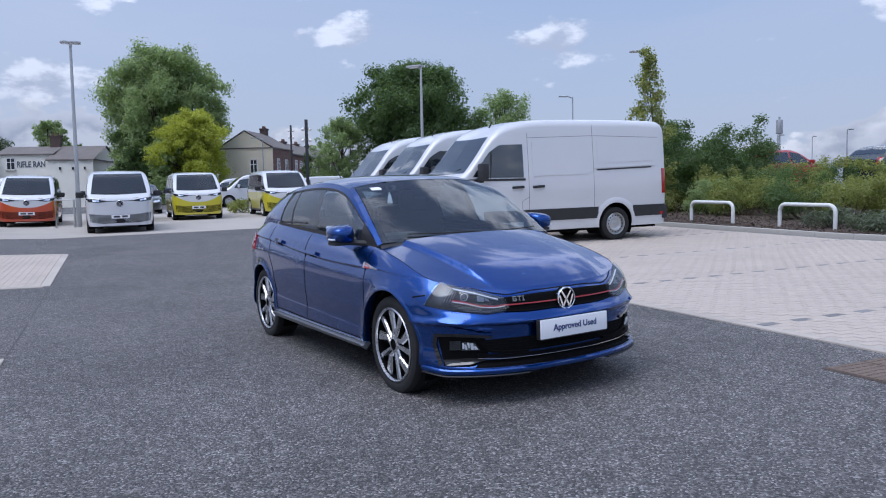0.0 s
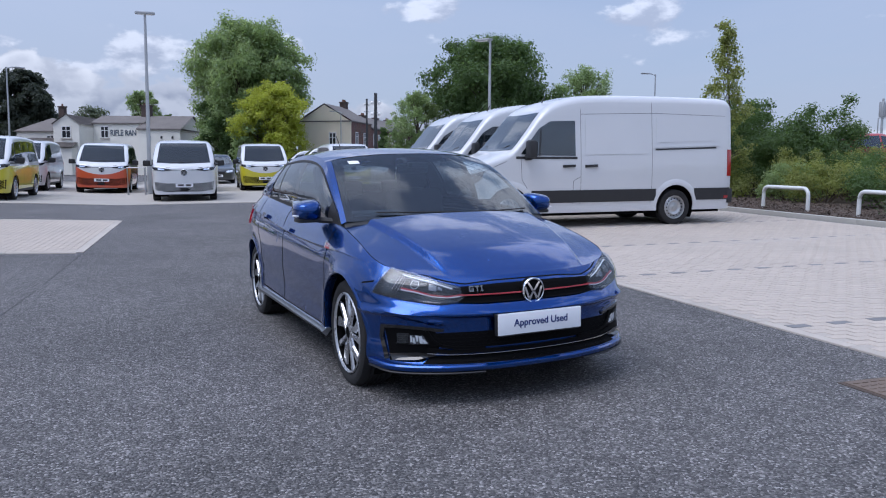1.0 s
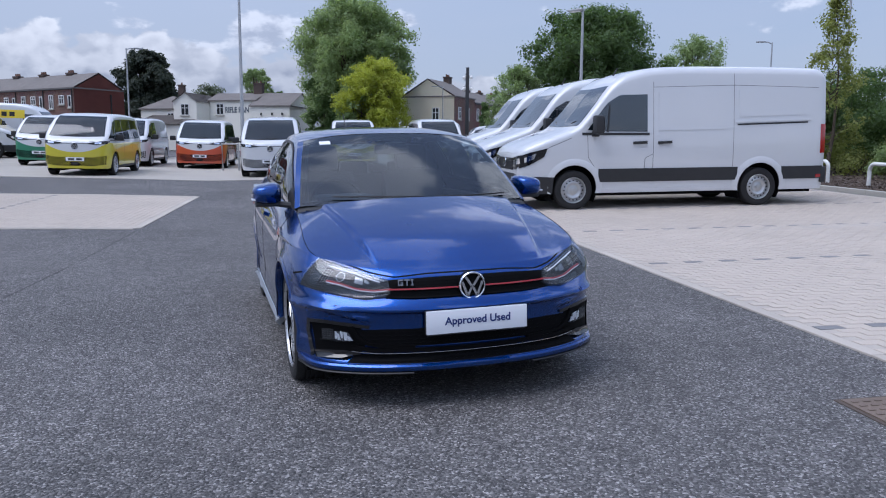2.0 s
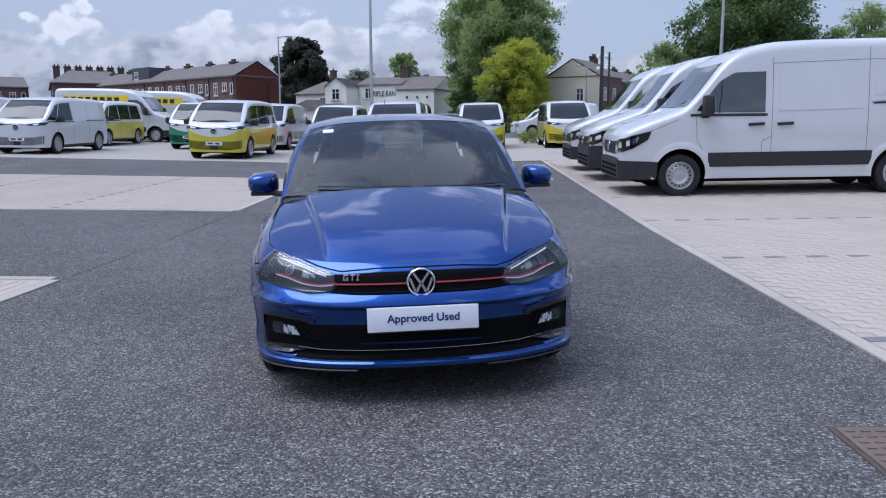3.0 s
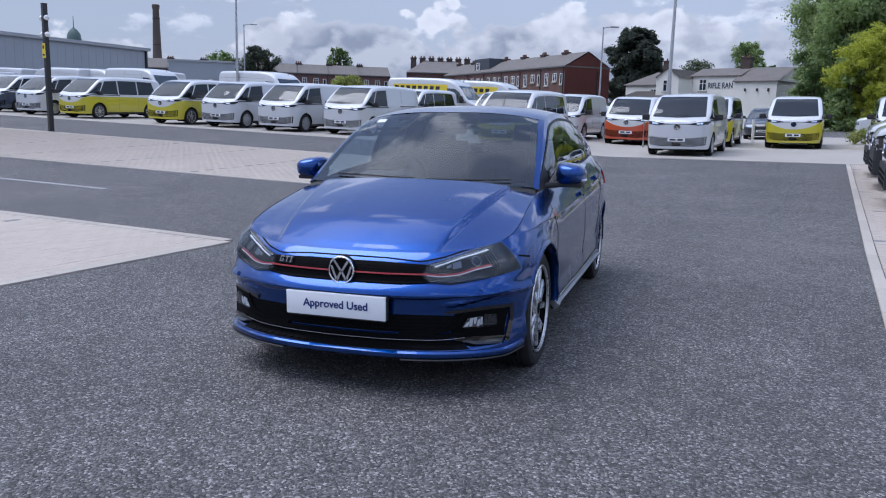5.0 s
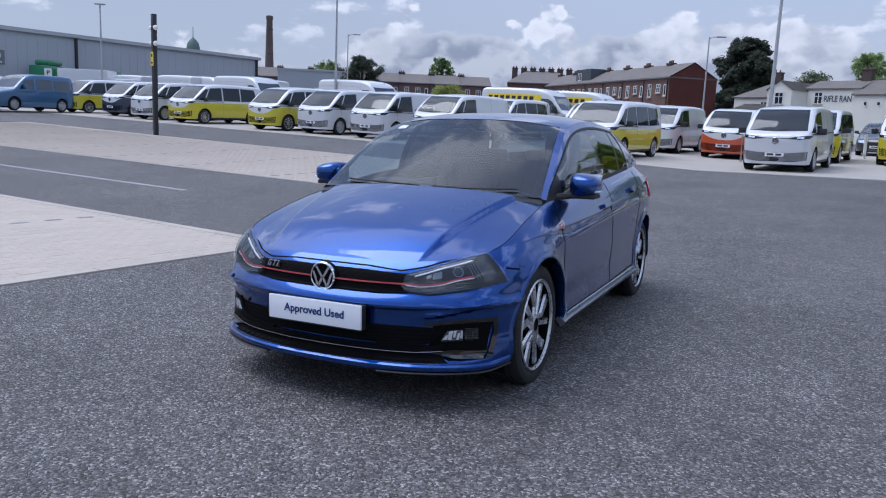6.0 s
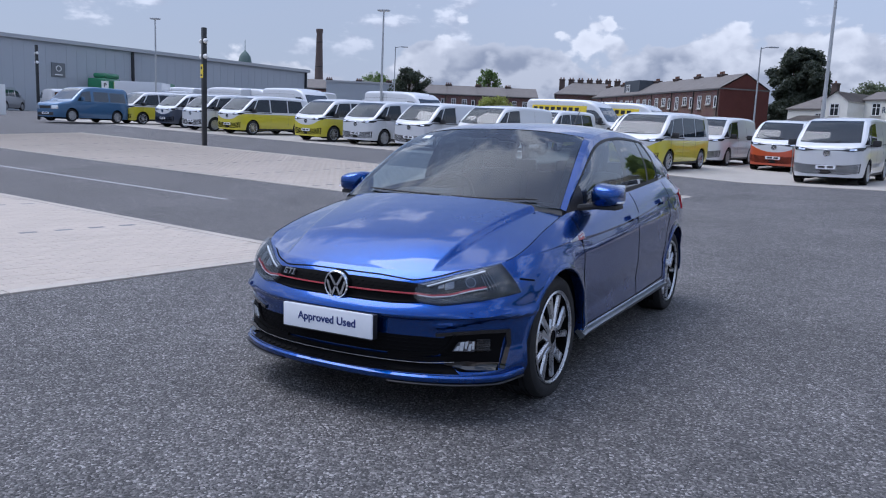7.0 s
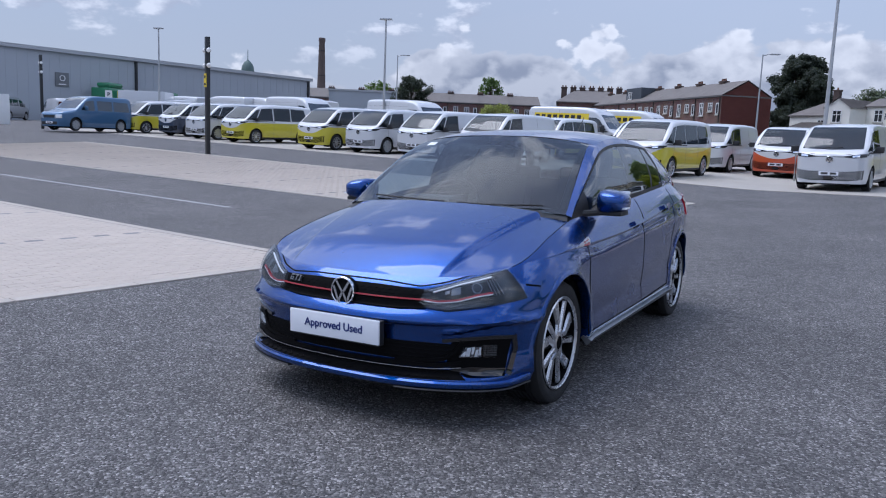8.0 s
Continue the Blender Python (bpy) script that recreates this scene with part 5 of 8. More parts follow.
def hood_point(s, r):
    """Bonnet: s from -1 to 1 across, r from the leading edge to the windscreen."""
    a = abs(s)
    fr = along(T_LINE[:I_LAMP + 1], a)
    sd = along(T_LINE[I_LAMP:I_HOOD + 1], r)
    fc, rc = T_LINE[0], COWL_C
    end = T_LINE[I_HOOD]
    cw = Vector((end.x * a, COWL_C.y + (end.y - COWL_C.y) * a**2.2, COWL_C.z + (end.z - COWL_C.z) * a**2.5))
    mid = fc.lerp(rc, r)
    mid.z += 0.024 * 4 * r * (1 - r) * (1 - 0.35 * r)
    corner = fr.lerp(cw, r)
    ruled = mid.lerp(sd, a)
    bil = (fc.lerp(rc, r)).lerp(T_LINE[I_LAMP].lerp(end, r), a)
    p = corner + ruled - bil
    crease = 0.43 + 0.150 * r
    p.z += 0.036 * (1 - smooth(crease - 0.004, crease + 0.016, abs(p.x))) * smooth(-0.06, 0.34, r) * smooth(0.0, 0.05, r) * (1 - 0.30 * r)
    p.z += 0.005 * math.sin(math.pi * min(1, a)) * 4 * r * (1 - r) * 0.5
    p.x = math.copysign(p.x, s) if a > 0 else 0.0
    return p


A_BASE = Vector((0.738, 1.135, 0.932))
RAIL = spline([A_BASE, (0.702, 1.36, 1.082), (0.660, 1.61, 1.232), (0.625, 1.82, 1.322), (0.608, 2.06, 1.366), (0.602, 2.40, 1.380), (0.588, 2.85, 1.358), (0.568, 3.15, 1.325), (0.548, 3.40, 1.288)], 100)
BELT_Y = [(0.0, 1.16), (0.25, 1.62), (0.50, 2.14), (0.70, 2.63), (0.80, 2.94), (0.90, 3.28), (1.0, 3.66)]


def side_point(s, q):
    """Cabin side: s from the front pillar's foot to the rear pillar, q from the belt to the roof rail."""
    b = shoulder(table(BELT_Y, s))
    t = RAIL[0] if s <= 0 else along(RAIL, s)
    p = b.lerp(t, q)
    bulge = 0.035 * 4 * q * (1 - q) * smooth(0, 0.25, s)
    p.x += bulge
    return p


WS_TOP = [RAIL[k] for k in range(101) if RAIL[k].y <= 1.815]
WS_SHARE = len(WS_TOP) / 101


def screen_edge(r):
    p = along(WS_TOP, r)
    return Vector((p.x - 0.030 - 0.008 * r, p.y - 0.012, p.z + 0.012))


def screen_point(s, r):
    """Windscreen glass."""
    a = abs(s)
    e = screen_edge(r)
    lo = Vector((0, 0.985, 0.962)).lerp(Vector((0, 1.70, 1.376)), r)
    p = lo.lerp(e, a)
    p.y = lo.y + (e.y - lo.y) * a**2.1
    p.z = lo.z + (e.z - lo.z) * a**2.4 + 0.012 * 4 * r * (1 - r)
    p.x = math.copysign(e.x * a, s) if a else 0
    return p


ROOF_C = [(1.70, 1.378), (1.88, 1.407), (2.15, 1.428), (2.5, 1.432), (2.9, 1.415), (3.2, 1.388), (3.47, 1.345)]


def roof_point(s, r):
    a = abs(s)
    k = WS_SHARE + (1 - WS_SHARE) * r
    e = along(RAIL, k)
    y0 = 1.70 + (3.47 - 1.70) * r
    c = Vector((0, y0, table(ROOF_C, y0)))
    p = Vector((e.x * a, c.y + (e.y - c.y) * a**2.1, c.z + (e.z - c.z) * a**3.0))
    p.x = math.copysign(p.x, s) if a else 0
    return p


def face_out(bm):
    """Turns a skin so that it faces away from the car's middle."""
    mid = Vector((0, 2.2, 0.7))
    bm.normal_update()
    if sum(f.normal.dot(f.calc_center_median() - mid) for f in bm.faces) < 0:
        bmesh.ops.reverse_faces(bm, faces=bm.faces)


def surface(fn, nu, nv, u0=-1.0, u1=1.0, v0=0.0, v1=1.0, thick=0.0, both=False):
    bm = bmesh.new()
    rows = [[bm.verts.new(fn(u0 + (u1 - u0) * i / nu, v0 + (v1 - v0) * j / nv)) for i in range(nu + 1)] for j in range(nv + 1)]
    grid_faces(bm, rows)
    if both:
        mirror_bm(bm)
    bmesh.ops.recalc_face_normals(bm, faces=bm.faces)
    face_out(bm)
    return bm


def ribbon(left, right, both=True):
    bm = bmesh.new()
    grid_faces(bm, [[bm.verts.new(p) for p in left], [bm.verts.new(p) for p in right]])
    if both:
        mirror_bm(bm)
    bmesh.ops.recalc_face_normals(bm, faces=bm.faces)
    face_out(bm)
    return bm


def text_bm(words, size, m, depth=0.001):
    cu = bpy.data.curves.new("letters", "FONT")
    cu.offset = size * 0.022
    cu.body, cu.size, cu.extrude, cu.align_x, cu.align_y = words, size, depth, "CENTER", "CENTER"
    ob = bpy.data.objects.new("letters", cu)
    scene.collection.objects.link(ob)
    dg = bpy.context.evaluated_depsgraph_get()
    me = bpy.data.meshes.new_from_object(ob.evaluated_get(dg))
    bm = bmesh.new()
    bm.from_mesh(me)
    bm.transform(m)
    bpy.data.objects.remove(ob)
    bpy.data.curves.remove(cu)
    bpy.data.meshes.remove(me)
    return bm


def seat(car, x, y, name="seat"):
    st = part(name, boxed(x - 0.25, x + 0.25, y - 0.30, y + 0.24, 0.42, 0.58, bevel=0.06), SEAT_CLOTH, car, "dark cloth seat")
    b = boxed(-0.25, 0.25, -0.07, 0.07, 0.0, 0.62, bevel=0.06)
    b.transform(Matrix.Translation((x, y + 0.24, 0.50)) @ pose(0, 0, 0, -16, 0, 0))
    part("backrest", b, SEAT_CLOTH, st)
    b = boxed(-0.13, 0.13, -0.05, 0.05, 0.0, 0.20, bevel=0.045)
    b.transform(Matrix.Translation((x, y + 0.42, 1.10)) @ pose(0, 0, 0, -12, 0, 0))
    part("headrest", b, SEAT_CLOTH, st)
    return st


def build_car(m):
    car = thing("hatchback_car", "metallic blue five-door hatchback with a red grille line, parked on asphalt", "car", m)
    full = car_shell_bm()
    bvh = BVHTree.FromBMesh(full)
    cut_arches(full, AXLES, 0.356, 0.318, 0.55)
    part("body", full, BLUE_PAINT, car, "glossy metallic blue bodywork")
    # bonnet, cabin
    hood = surface(hood_point, HOOD_N, HOOD_M)
    hood_bvh = BVHTree.FromBMesh(hood)
    part("bonnet", hood, BLUE_PAINT, car, "blue bonnet with two creases")
    part("roof", surface(roof_point, 24, 24), BLUE_PAINT, car)
    screen = surface(screen_point, 28, 16)
    ws_bvh = BVHTree.FromBMesh(screen)
    pane = part("windscreen", screen, GLASS_TINT, car, "tinted windscreen reflecting clouds")
    back = Vector((0, 0.006, -0.006))
    for nm, a0, a1, b0, b1 in (("screen_border", -1.0, -0.935, 0.0, 1.0), ("screen_border", 0.935, 1.0, 0.0, 1.0), ("header_border", -0.935, 0.935, 0.945, 1.0), ("base_border", -0.935, 0.935, 0.0, 0.06)):
        part(nm, surface(lambda u_, v_: screen_point(u_, v_) + back, 10, 12, a0, a1, b0, b1), VOID, pane)
    n = 24
    for s in (-1, 1):
        side = Matrix.Diagonal((s, 1, 1, 1))

        def add(name, bm, mat, label="", under=None):
            bm.transform(side)
            if s < 0:
                bmesh.ops.reverse_faces(bm, faces=bm.faces)
            return part(name, bm, mat, under or car, label)

        k1 = WS_SHARE
        add("front_pillar", ribbon([along(RAIL, k1 * i / n) for i in range(n + 1)], [screen_edge(i / n) for i in range(n + 1)], False), BLUE_PAINT)
        G0, G1 = 0.075, 0.885
        add("door_frame", surface(side_point, 60, 2, 0.0, 1.0, G1, 1.0), BLUE_PAINT)
        add("belt_moulding", surface(side_point, 60, 2, 0.0, 0.835, 0.0, G0), BLACK_TRIM)
        add("front_corner_trim", surface(side_point, 6, 8, 0.0, 0.12, G0, G1), BLACK_TRIM)
        add("front_door_window", surface(side_point, 24, 10, 0.12, 0.490, G0, G1), GLASS_SIDE, "clear front door window")
        add("centre_pillar", surface(side_point, 4, 10, 0.490, 0.532, G0, G1), GLOSS_BLACK)
        add("rear_door_window", surface(side_point, 16, 10, 0.532, 0.722, G0, G1), GLASS_DARK, "privacy-tinted rear window")
        add("quarter_bar", surface(side_point, 2, 10, 0.722, 0.736, G0, G1), BLACK_TRIM)
        add("quarter_window", surface(lambda a_, q_: side_point(0.736 + (a_ - 0.736) * (0.55 + 0.45 * (1 - (1.15 * q_) ** 3 if q_ < 0.87 else 0.0)), q_), 8, 10, 0.736, 0.815, G0, G1), GLASS_DARK)
        add("quarter_frame", surface(lambda a_, q_: side_point(a_, q_) - Vector((0.004, 0, 0)), 10, 10, 0.736, 0.828, 0.0, G1), BLACK_TRIM)
        add("rear_pillar", surface(side_point, 12, 12, 0.828, 1.0, 0.0, G1), BLUE_PAINT)
        add("window_line", ribbon([side_point(0.02 + 0.81 * i / 40, G1 - 0.016) + Vector((0.004, 0, 0)) for i in range(41)], [side_point(0.02 + 0.81 * i / 40, G1 + 0.020) + Vector((0.004, 0, 0.002)) for i in range(41)], False), BLACK_TRIM)
    # hatch
    end_i = min(range(150, 201), key=lambda i: abs(T_LINE[i].y - 3.66) + (9 if T_LINE[i].x < 0.3 else 0))

    def hatch_point(s, r):
        a = abs(s)
        top = roof_point(s, 1.0)
        low = along(T_LINE[end_i:][::-1], a)
        low = Vector((math.copysign(low.x, s), low.y, low.z))
        p = top.lerp(low, r)
        p.y += 0.05 * 4 * r * (1 - r)
        return p
    part("tailgate", surface(hatch_point, 24, 6, -1, 1, 0.62, 1), BLUE_PAINT, car)
    part("tailgate_window", surface(hatch_point, 24, 8, -0.88, 0.88, 0.10, 0.62), GLASS_REAR, car)
    part("roof_spoiler", surface(hatch_point, 24, 2, -1, 1, 0.0, 0.10), BLUE_PAINT, car)
    for u0, u1 in ((-1, -0.88), (0.88, 1)):
        part("tailgate_edge", surface(hatch_point, 3, 8, u0, u1, 0.10, 0.62), BLUE_PAINT, car)
    # interior
    part("cabin_tub", boxed(-0.72, 0.72, 1.05, 3.7, 0.26, 0.36), VOID, car)
    for s in (-1, 1):
        part("door_lining", boxed(min(s * 0.66, s * 0.73), max(s * 0.66, s * 0.73), 1.15, 3.3, 0.34, 0.93, bevel=0.02), DASH, car)
    dash = surface(lambda s, r: Vector((s * 0.68, 0.985 + 0.10 * s * s + r * (0.66 - 0.10 * s * s), 0.925 + 0.02 * math.sin(r * 3.1) - 0.30 * smooth(0.80, 1.0, r) + (0.02 if s < -0.2 and s > -0.9 else 0) * smooth(0.5, 0.8, r))), 20, 14)
    part("dashboard", dash, DASH, car, "dark soft-touch dashboard")
    part("instrument_hood", boxed(-0.56, -0.18, 1.42, 1.62, 0.90, 0.985, bevel=0.04), DASH, car)
    bm = bmesh.new()
    ring = [(-0.37 + 0.185 * math.cos(a), 1.80 + 0.185 * math.sin(a) * 0.35, 0.90 + 0.185 * math.sin(a) * 0.94) for a in lin(0, 2 * math.pi, 36)]
    tube(bm, ring, 0.016, 8, caps=False)
    tube(bm, [(-0.53, 1.80, 0.90), (-0.21, 1.80, 0.90)], 0.018, 8)
    tube(bm, [(-0.37, 1.80, 0.90), (-0.37, 1.75, 0.74)], 0.018, 8)
    sw = part("steering_wheel", bm, BLACK_TRIM, car)
    part("wheel_boss", boxed(-0.44, -0.30, 1.76, 1.82, 0.85, 0.95, bevel=0.02), DASH, sw)
    seat(car, -0.36, 2.15)
    seat(car, 0.36, 2.15)
    rear = part("rear_bench", boxed(-0.64, 0.64, 2.65, 3.1, 0.42, 0.60, bevel=0.06), SEAT_CLOTH, car)
    b = boxed(-0.64, 0.64, -0.07, 0.07, 0, 0.56, bevel=0.05)
    b.transform(Matrix.Translation((0, 3.02, 0.52)) @ pose(0, 0, 0, -18, 0, 0))
    part("bench_back", b, SEAT_CLOTH, rear)
    for x in (-0.42, 0.0, 0.42):
        part("rear_headrest", boxed(x - 0.12, x + 0.12, 3.12, 3.20, 1.02, 1.16, bevel=0.035), SEAT_CLOTH, rear)
    part("rear_view_mirror", boxed(-0.12, 0.12, 1.70, 1.74, 1.235, 1.30, bevel=0.015), BLACK_TRIM, car)
    part("sensor_box", boxed(-0.06, 0.06, 1.58, 1.68, 1.275, 1.315, bevel=0.012), BLACK_TRIM, car)
    part("parcel_shelf", boxed(-0.6, 0.6, 3.35, 3.7, 0.95, 0.98), VOID, car)
    sticker = panel(ws_bvh, "-y", [(-0.50, 1.305), (-0.43, 1.308)], [(-0.497, 1.325), (-0.43, 1.328)], 3, 1, 0.002, 0.001)
    part("windscreen_sticker", sticker, PLATE_WHITE, pane)
    # cowl and wipers
    cowl = bmesh.new()
    a = [hood_point(-1 + 2 * i / 24, 1.0) + Vector((0, -0.01, -0.006)) for i in range(25)]
    b = [screen_point(-1 + 2 * i / 24, 0.02) + Vector((0, 0.03, 0.004)) for i in range(25)]
    grid_faces(cowl, [[cowl.verts.new(p) for p in a], [cowl.verts.new(p) for p in b]])
    part("cowl", cowl, BLACK_TRIM, car)
    for x0, x1 in ((0.10, 0.58), (-0.52, 0.02)):
        bm = bmesh.new()
        pts = []
        for i in range(9):
            x = x0 + (x1 - x0) * i / 8
            h = ws_bvh.ray_cast(Vector((x, -3, 0.978 + 0.018 * abs(x - 0.3))), Vector((0, 1, 0)))[0]
            pts.append(h + Vector((0, -0.018, 0.006)) if h else Vector((x, 1.0, 0.98)))
        tube(bm, pts, 0.005, 6)
        part("wiper", bm, BLACK_TRIM, car)
    # dark gaps round the bonnet and doors
    gap = bmesh.new()
    for s in (-1, 1):
        tube(gap, [hood_point(s, i / 24) for i in range(25)], 0.0017, 6)
        front_strip([(0, 0.668), (s * 0.22, 0.667), (s * 0.40, 0.655), (s * 0.52, 0.675), (s * 0.65, 0.709), (s * 0.79, 0.744)], 0.005, 30, 0.0012, 0.003, gap)
    part("bonnet_gap", gap, VOID, car)
    for s, ax in ((-1, "-x"), (1, "+x")):
        for pts in ([(1.135, 0.30), (1.14, 0.5), (1.14, 0.80), (1.17, 0.90)], [(2.20, 0.31), (2.21, 0.6), (2.23, 0.98)], [(2.98, 0.66), (3.07, 0.78), (3.09, 1.02)], [(1.135, 0.302), (2.2, 0.312), (2.90, 0.33)], [(2.90, 0.33), (2.935, 0.52), (2.98, 0.66)],
                    [(0.43, 0.668), (0.52, 0.652)]):
            part("panel_gap", strip_on(bvh, ax, pts, 0.008, 22, 0.0012, 0.003), VOID, car)
        part("side_skirt", panel(bvh, ax, [(1.16, 0.238), (2.95, 0.244)], [(1.16, 0.254), (2.95, 0.262)], 24, 1, 0.014, 0.03), GREY_TRIM, car)
        part("skirt_blade", panel(bvh, ax, [(1.15, 0.250), (2.96, 0.266)], [(1.15, 0.272), (2.96, 0.290)], 24, 2, 0.026, 0.03), SILL_SATIN, car, "bright sill trim")
        part("sill_line", strip_on(bvh, ax, [(1.13, 0.287), (2.96, 0.306)], 0.006, 30, 0.006, 0.01), CHROME, car, "thin bright line above the sill")
        for yh, zh in ((2.06, 0.842), (2.82, 0.902)):
            hd = part("door_handle", strip_on(bvh, ax, [(yh - 0.10, zh - 0.004), (yh + 0.08, zh + 0.005)], 0.024, 8, 0.022, 0.002), BLUE_PAINT, car)
            part("handle_recess", panel(bvh, ax, [(yh - 0.07, zh - 0.034), (yh + 0.06, zh - 0.028)], [(yh - 0.07, zh - 0.014), (yh + 0.06, zh - 0.008)], 6, 2, 0.0015, 0.002), VOID, hd)
        # wing badge: a pointed bright tab with a red mark
        tab = part("wing_badge", panel(bvh, ax, [(0.965, 0.786), (1.165, 0.790)], [(0.965, 0.790), (1.165, 0.826)], 8, 2, 0.010, 0.008), ALLOY, car, "chrome wing tab with a red mark")
        part("wing_mark", panel(bvh, ax, [(1.06, 0.792), (1.145, 0.796)], [(1.06, 0.802), (1.145, 0.815)], 4, 1, 0.0115, 0.002), RED, tab)
        # door mirror
        bm = bmesh.new()
        bmesh.ops.create_uvsphere(bm, u_segments=24, v_segments=14, radius=1.0)
        for v in bm.verts:
            x, y, z = v.co
            px = math.copysign(abs(x) ** 0.62, x)
            pz = math.copysign(abs(z) ** 0.62, z)
            py = math.copysign(abs(y) ** (0.45 if y > 0 else 0.9), y)
            v.co = Vector((s * (0.872 + 0.092 * px), 1.45 + (0.065 if py > 0 else 0.125) * py - 0.012 * px, 1.010 + (0.064 - 0.012 * px) * pz - (0.008 if pz < 0 else 0)))
        bmesh.ops.recalc_face_normals(bm, faces=bm.faces)
        mir = part("mirror", bm, BLUE_PAINT, car, "blue door mirror")
        bm = bmesh.new()
        tube(bm, [(s * 0.72, 1.30, 0.940), (s * 0.78, 1.36, 0.944), (s * 0.84, 1.41, 0.950)], 0.020, 8, taper=0.018)
        part("mirror_arm", bm, BLACK_TRIM, mir)
        part("mirror_base", boxed(min(s * 0.800, s * 0.945), max(s * 0.800, s * 0.945), 1.36, 1.50, 0.932, 0.958, bevel=0.010), BLACK_TRIM, mir)
        part("mirror_glass", boxed(min(s * 0.80, s * 0.945), max(s * 0.80, s * 0.945), 1.510, 1.517, 0.972, 1.068, bevel=0.001), CHROME, mir)
        part("mirror_repeater", boxed(min(s * 0.90, s * 0.968), max(s * 0.90, s * 0.968), 1.36, 1.44, 0.972, 0.982, bevel=0.003), PLATE_WHITE, mir)
        # wheels
        for ya in AXLES:
            arch_liner(car, ya, 0.318, 0.360, s * 0.42, s * 0.775)
            b = bmesh.new()
            rows = []
            for rr, o in ((0.350, -0.05), (0.352, 0.000), (0.356, 0.004), (0.374, 0.003), (0.382, -0.002)):
                row = []
                for i in range(33):
                    ang = -0.18 + (math.pi + 0.36) * i / 32
                    y_, z_ = ya - rr * math.cos(ang), 0.318 + rr * math.sin(ang)
                    hit = bvh.ray_cast(Vector((s * 5, y_, max(0.25, z_))), Vector((-s, 0, 0)))[0]
                    row.append(b.verts.new(((hit.x if hit else s * 0.8) + s * o, y_, z_)))
                rows.append(row)
            grid_faces(b, rows)
            bmesh.ops.recalc_face_normals(b, faces=b.faces)
            part("arch_lip", b, BLUE_PAINT, car)
            wh = wheel(car, s * (0.722 if ya < 2 else 0.708), ya, 0.315 if ya < 2 else 0.318, 0.315, 0.215, 0.236, "twin")
            part("caliper", boxed(-0.02, 0.035, 0.11, 0.19, -0.02, 0.12, bevel=0.02), RED, wh, "red brake caliper")
        # headlamp
        lo = [(s * 0.412, 0.585), (s * 0.44, 0.562), (s * 0.54, 0.554), (s * 0.70, 0.575), (s * 0.812, 0.610)]
        up = [(s * 0.430, 0.642), (s * 0.52, 0.664), (s * 0.65, 0.698), (s * 0.790, 0.733)]
        hl = part("headlight", front_panel(lo, up, 28, 12, 0.003, 0.03), LAMP_DARK, car, "angular smoked headlamp with a red line")
        part("outer_reflector", front_panel([(s * 0.760, 0.610), (s * 0.790, 0.620)], [(s * 0.745, 0.704), (s * 0.775, 0.722)], 6, 8, 0.008, 0.002), LAMP_SMOKE, hl)
        part("upper_bezel", front_panel([(s * 0.455, 0.634), (s * 0.58, 0.668), (s * 0.725, 0.703)], [(s * 0.440, 0.639), (s * 0.62, 0.684), (s * 0.775, 0.722)], 18, 2, 0.008, 0.002), LAMP_SILVER, hl)
        ring = [(s * (0.664 + 0.021 * math.cos(q * math.pi / 6)), 0.652 + 0.019 * math.sin(q * math.pi / 6)) for q in range(13)]
        part("projector_ring", front_strip(ring, 0.004, 36, 0.013, 0.004), LAMP_SILVER, hl)
        for q in range(4):
            xq = 0.712 + 0.010 * q
            part("reflector_rib", front_strip([(s * (xq + 0.016), 0.622 + 0.003 * q), (s * xq, 0.684 + 0.004 * q)], 0.003, 6, 0.009, 0.003), LAMP_SILVER, hl)
        part("lower_trim", front_panel([(s * 0.46, 0.568), (s * 0.56, 0.562), (s * 0.69, 0.580)], [(s * 0.46, 0.586), (s * 0.56, 0.590), (s * 0.69, 0.606)], 14, 2, 0.005, 0.002), LAMP_SMOKE, hl)
        for xa, xb, za, zb_ in ((0.525, 0.548, 0.622, 0.640), (0.554, 0.594, 0.620, 0.652), (0.640, 0.690, 0.640, 0.676)):
            part("projector", front_panel([(s * xa, za), (s * xb, za + 0.007)], [(s * xa, zb_ - 0.006), (s * xb, zb_ + 0.004)], 6, 4, 0.010, 0.004), LAMP_SILVER if xa < 0.6 else LAMP_SMOKE, hl)
        part("daytime_light", front_strip([(s * 0.47, 0.632), (s * 0.60, 0.668), (s * 0.735, 0.700)], 0.005, 20, 0.010, 0.003), PLATE_WHITE, hl)
        part("red_line", front_strip([(s * 0.412, 0.600), (s * 0.50, 0.594), (s * 0.58, 0.602), (s * 0.66, 0.624), (s * 0.725, 0.636)], 0.008, 24, 0.012, 0.004), RED, hl)
        part("bright_edge", front_strip([(s * 0.43, 0.594), (s * 0.50, 0.588), (s * 0.58, 0.596), (s * 0.66, 0.618), (s * 0.725, 0.630)], 0.003, 24, 0.012, 0.004), PLATE_WHITE, hl)
        part("lens", front_panel(lo, up, 28, 12, 0.018, 0.02), GLASS_LAMP, hl, "clear lens")
        # bumper corner: frame, fog lamp and blade
        fr = part("intake_surround", front_panel([(s * 0.54, 0.310), (s * 0.62, 0.256), (s * 0.758, 0.256)], [(s * 0.56, 0.420), (s * 0.66, 0.430), (s * 0.778, 0.430)], 16, 12, 0.003, 0.01), MESH_BLACK, car, "gloss black corner intake")
        part("surround_edge", front_strip([(s * 0.52, 0.420), (s * 0.62, 0.432), (s * 0.72, 0.440), (s * 0.785, 0.438)], 0.018, 18, 0.009, 0.02), GLOSS_BLACK, fr)
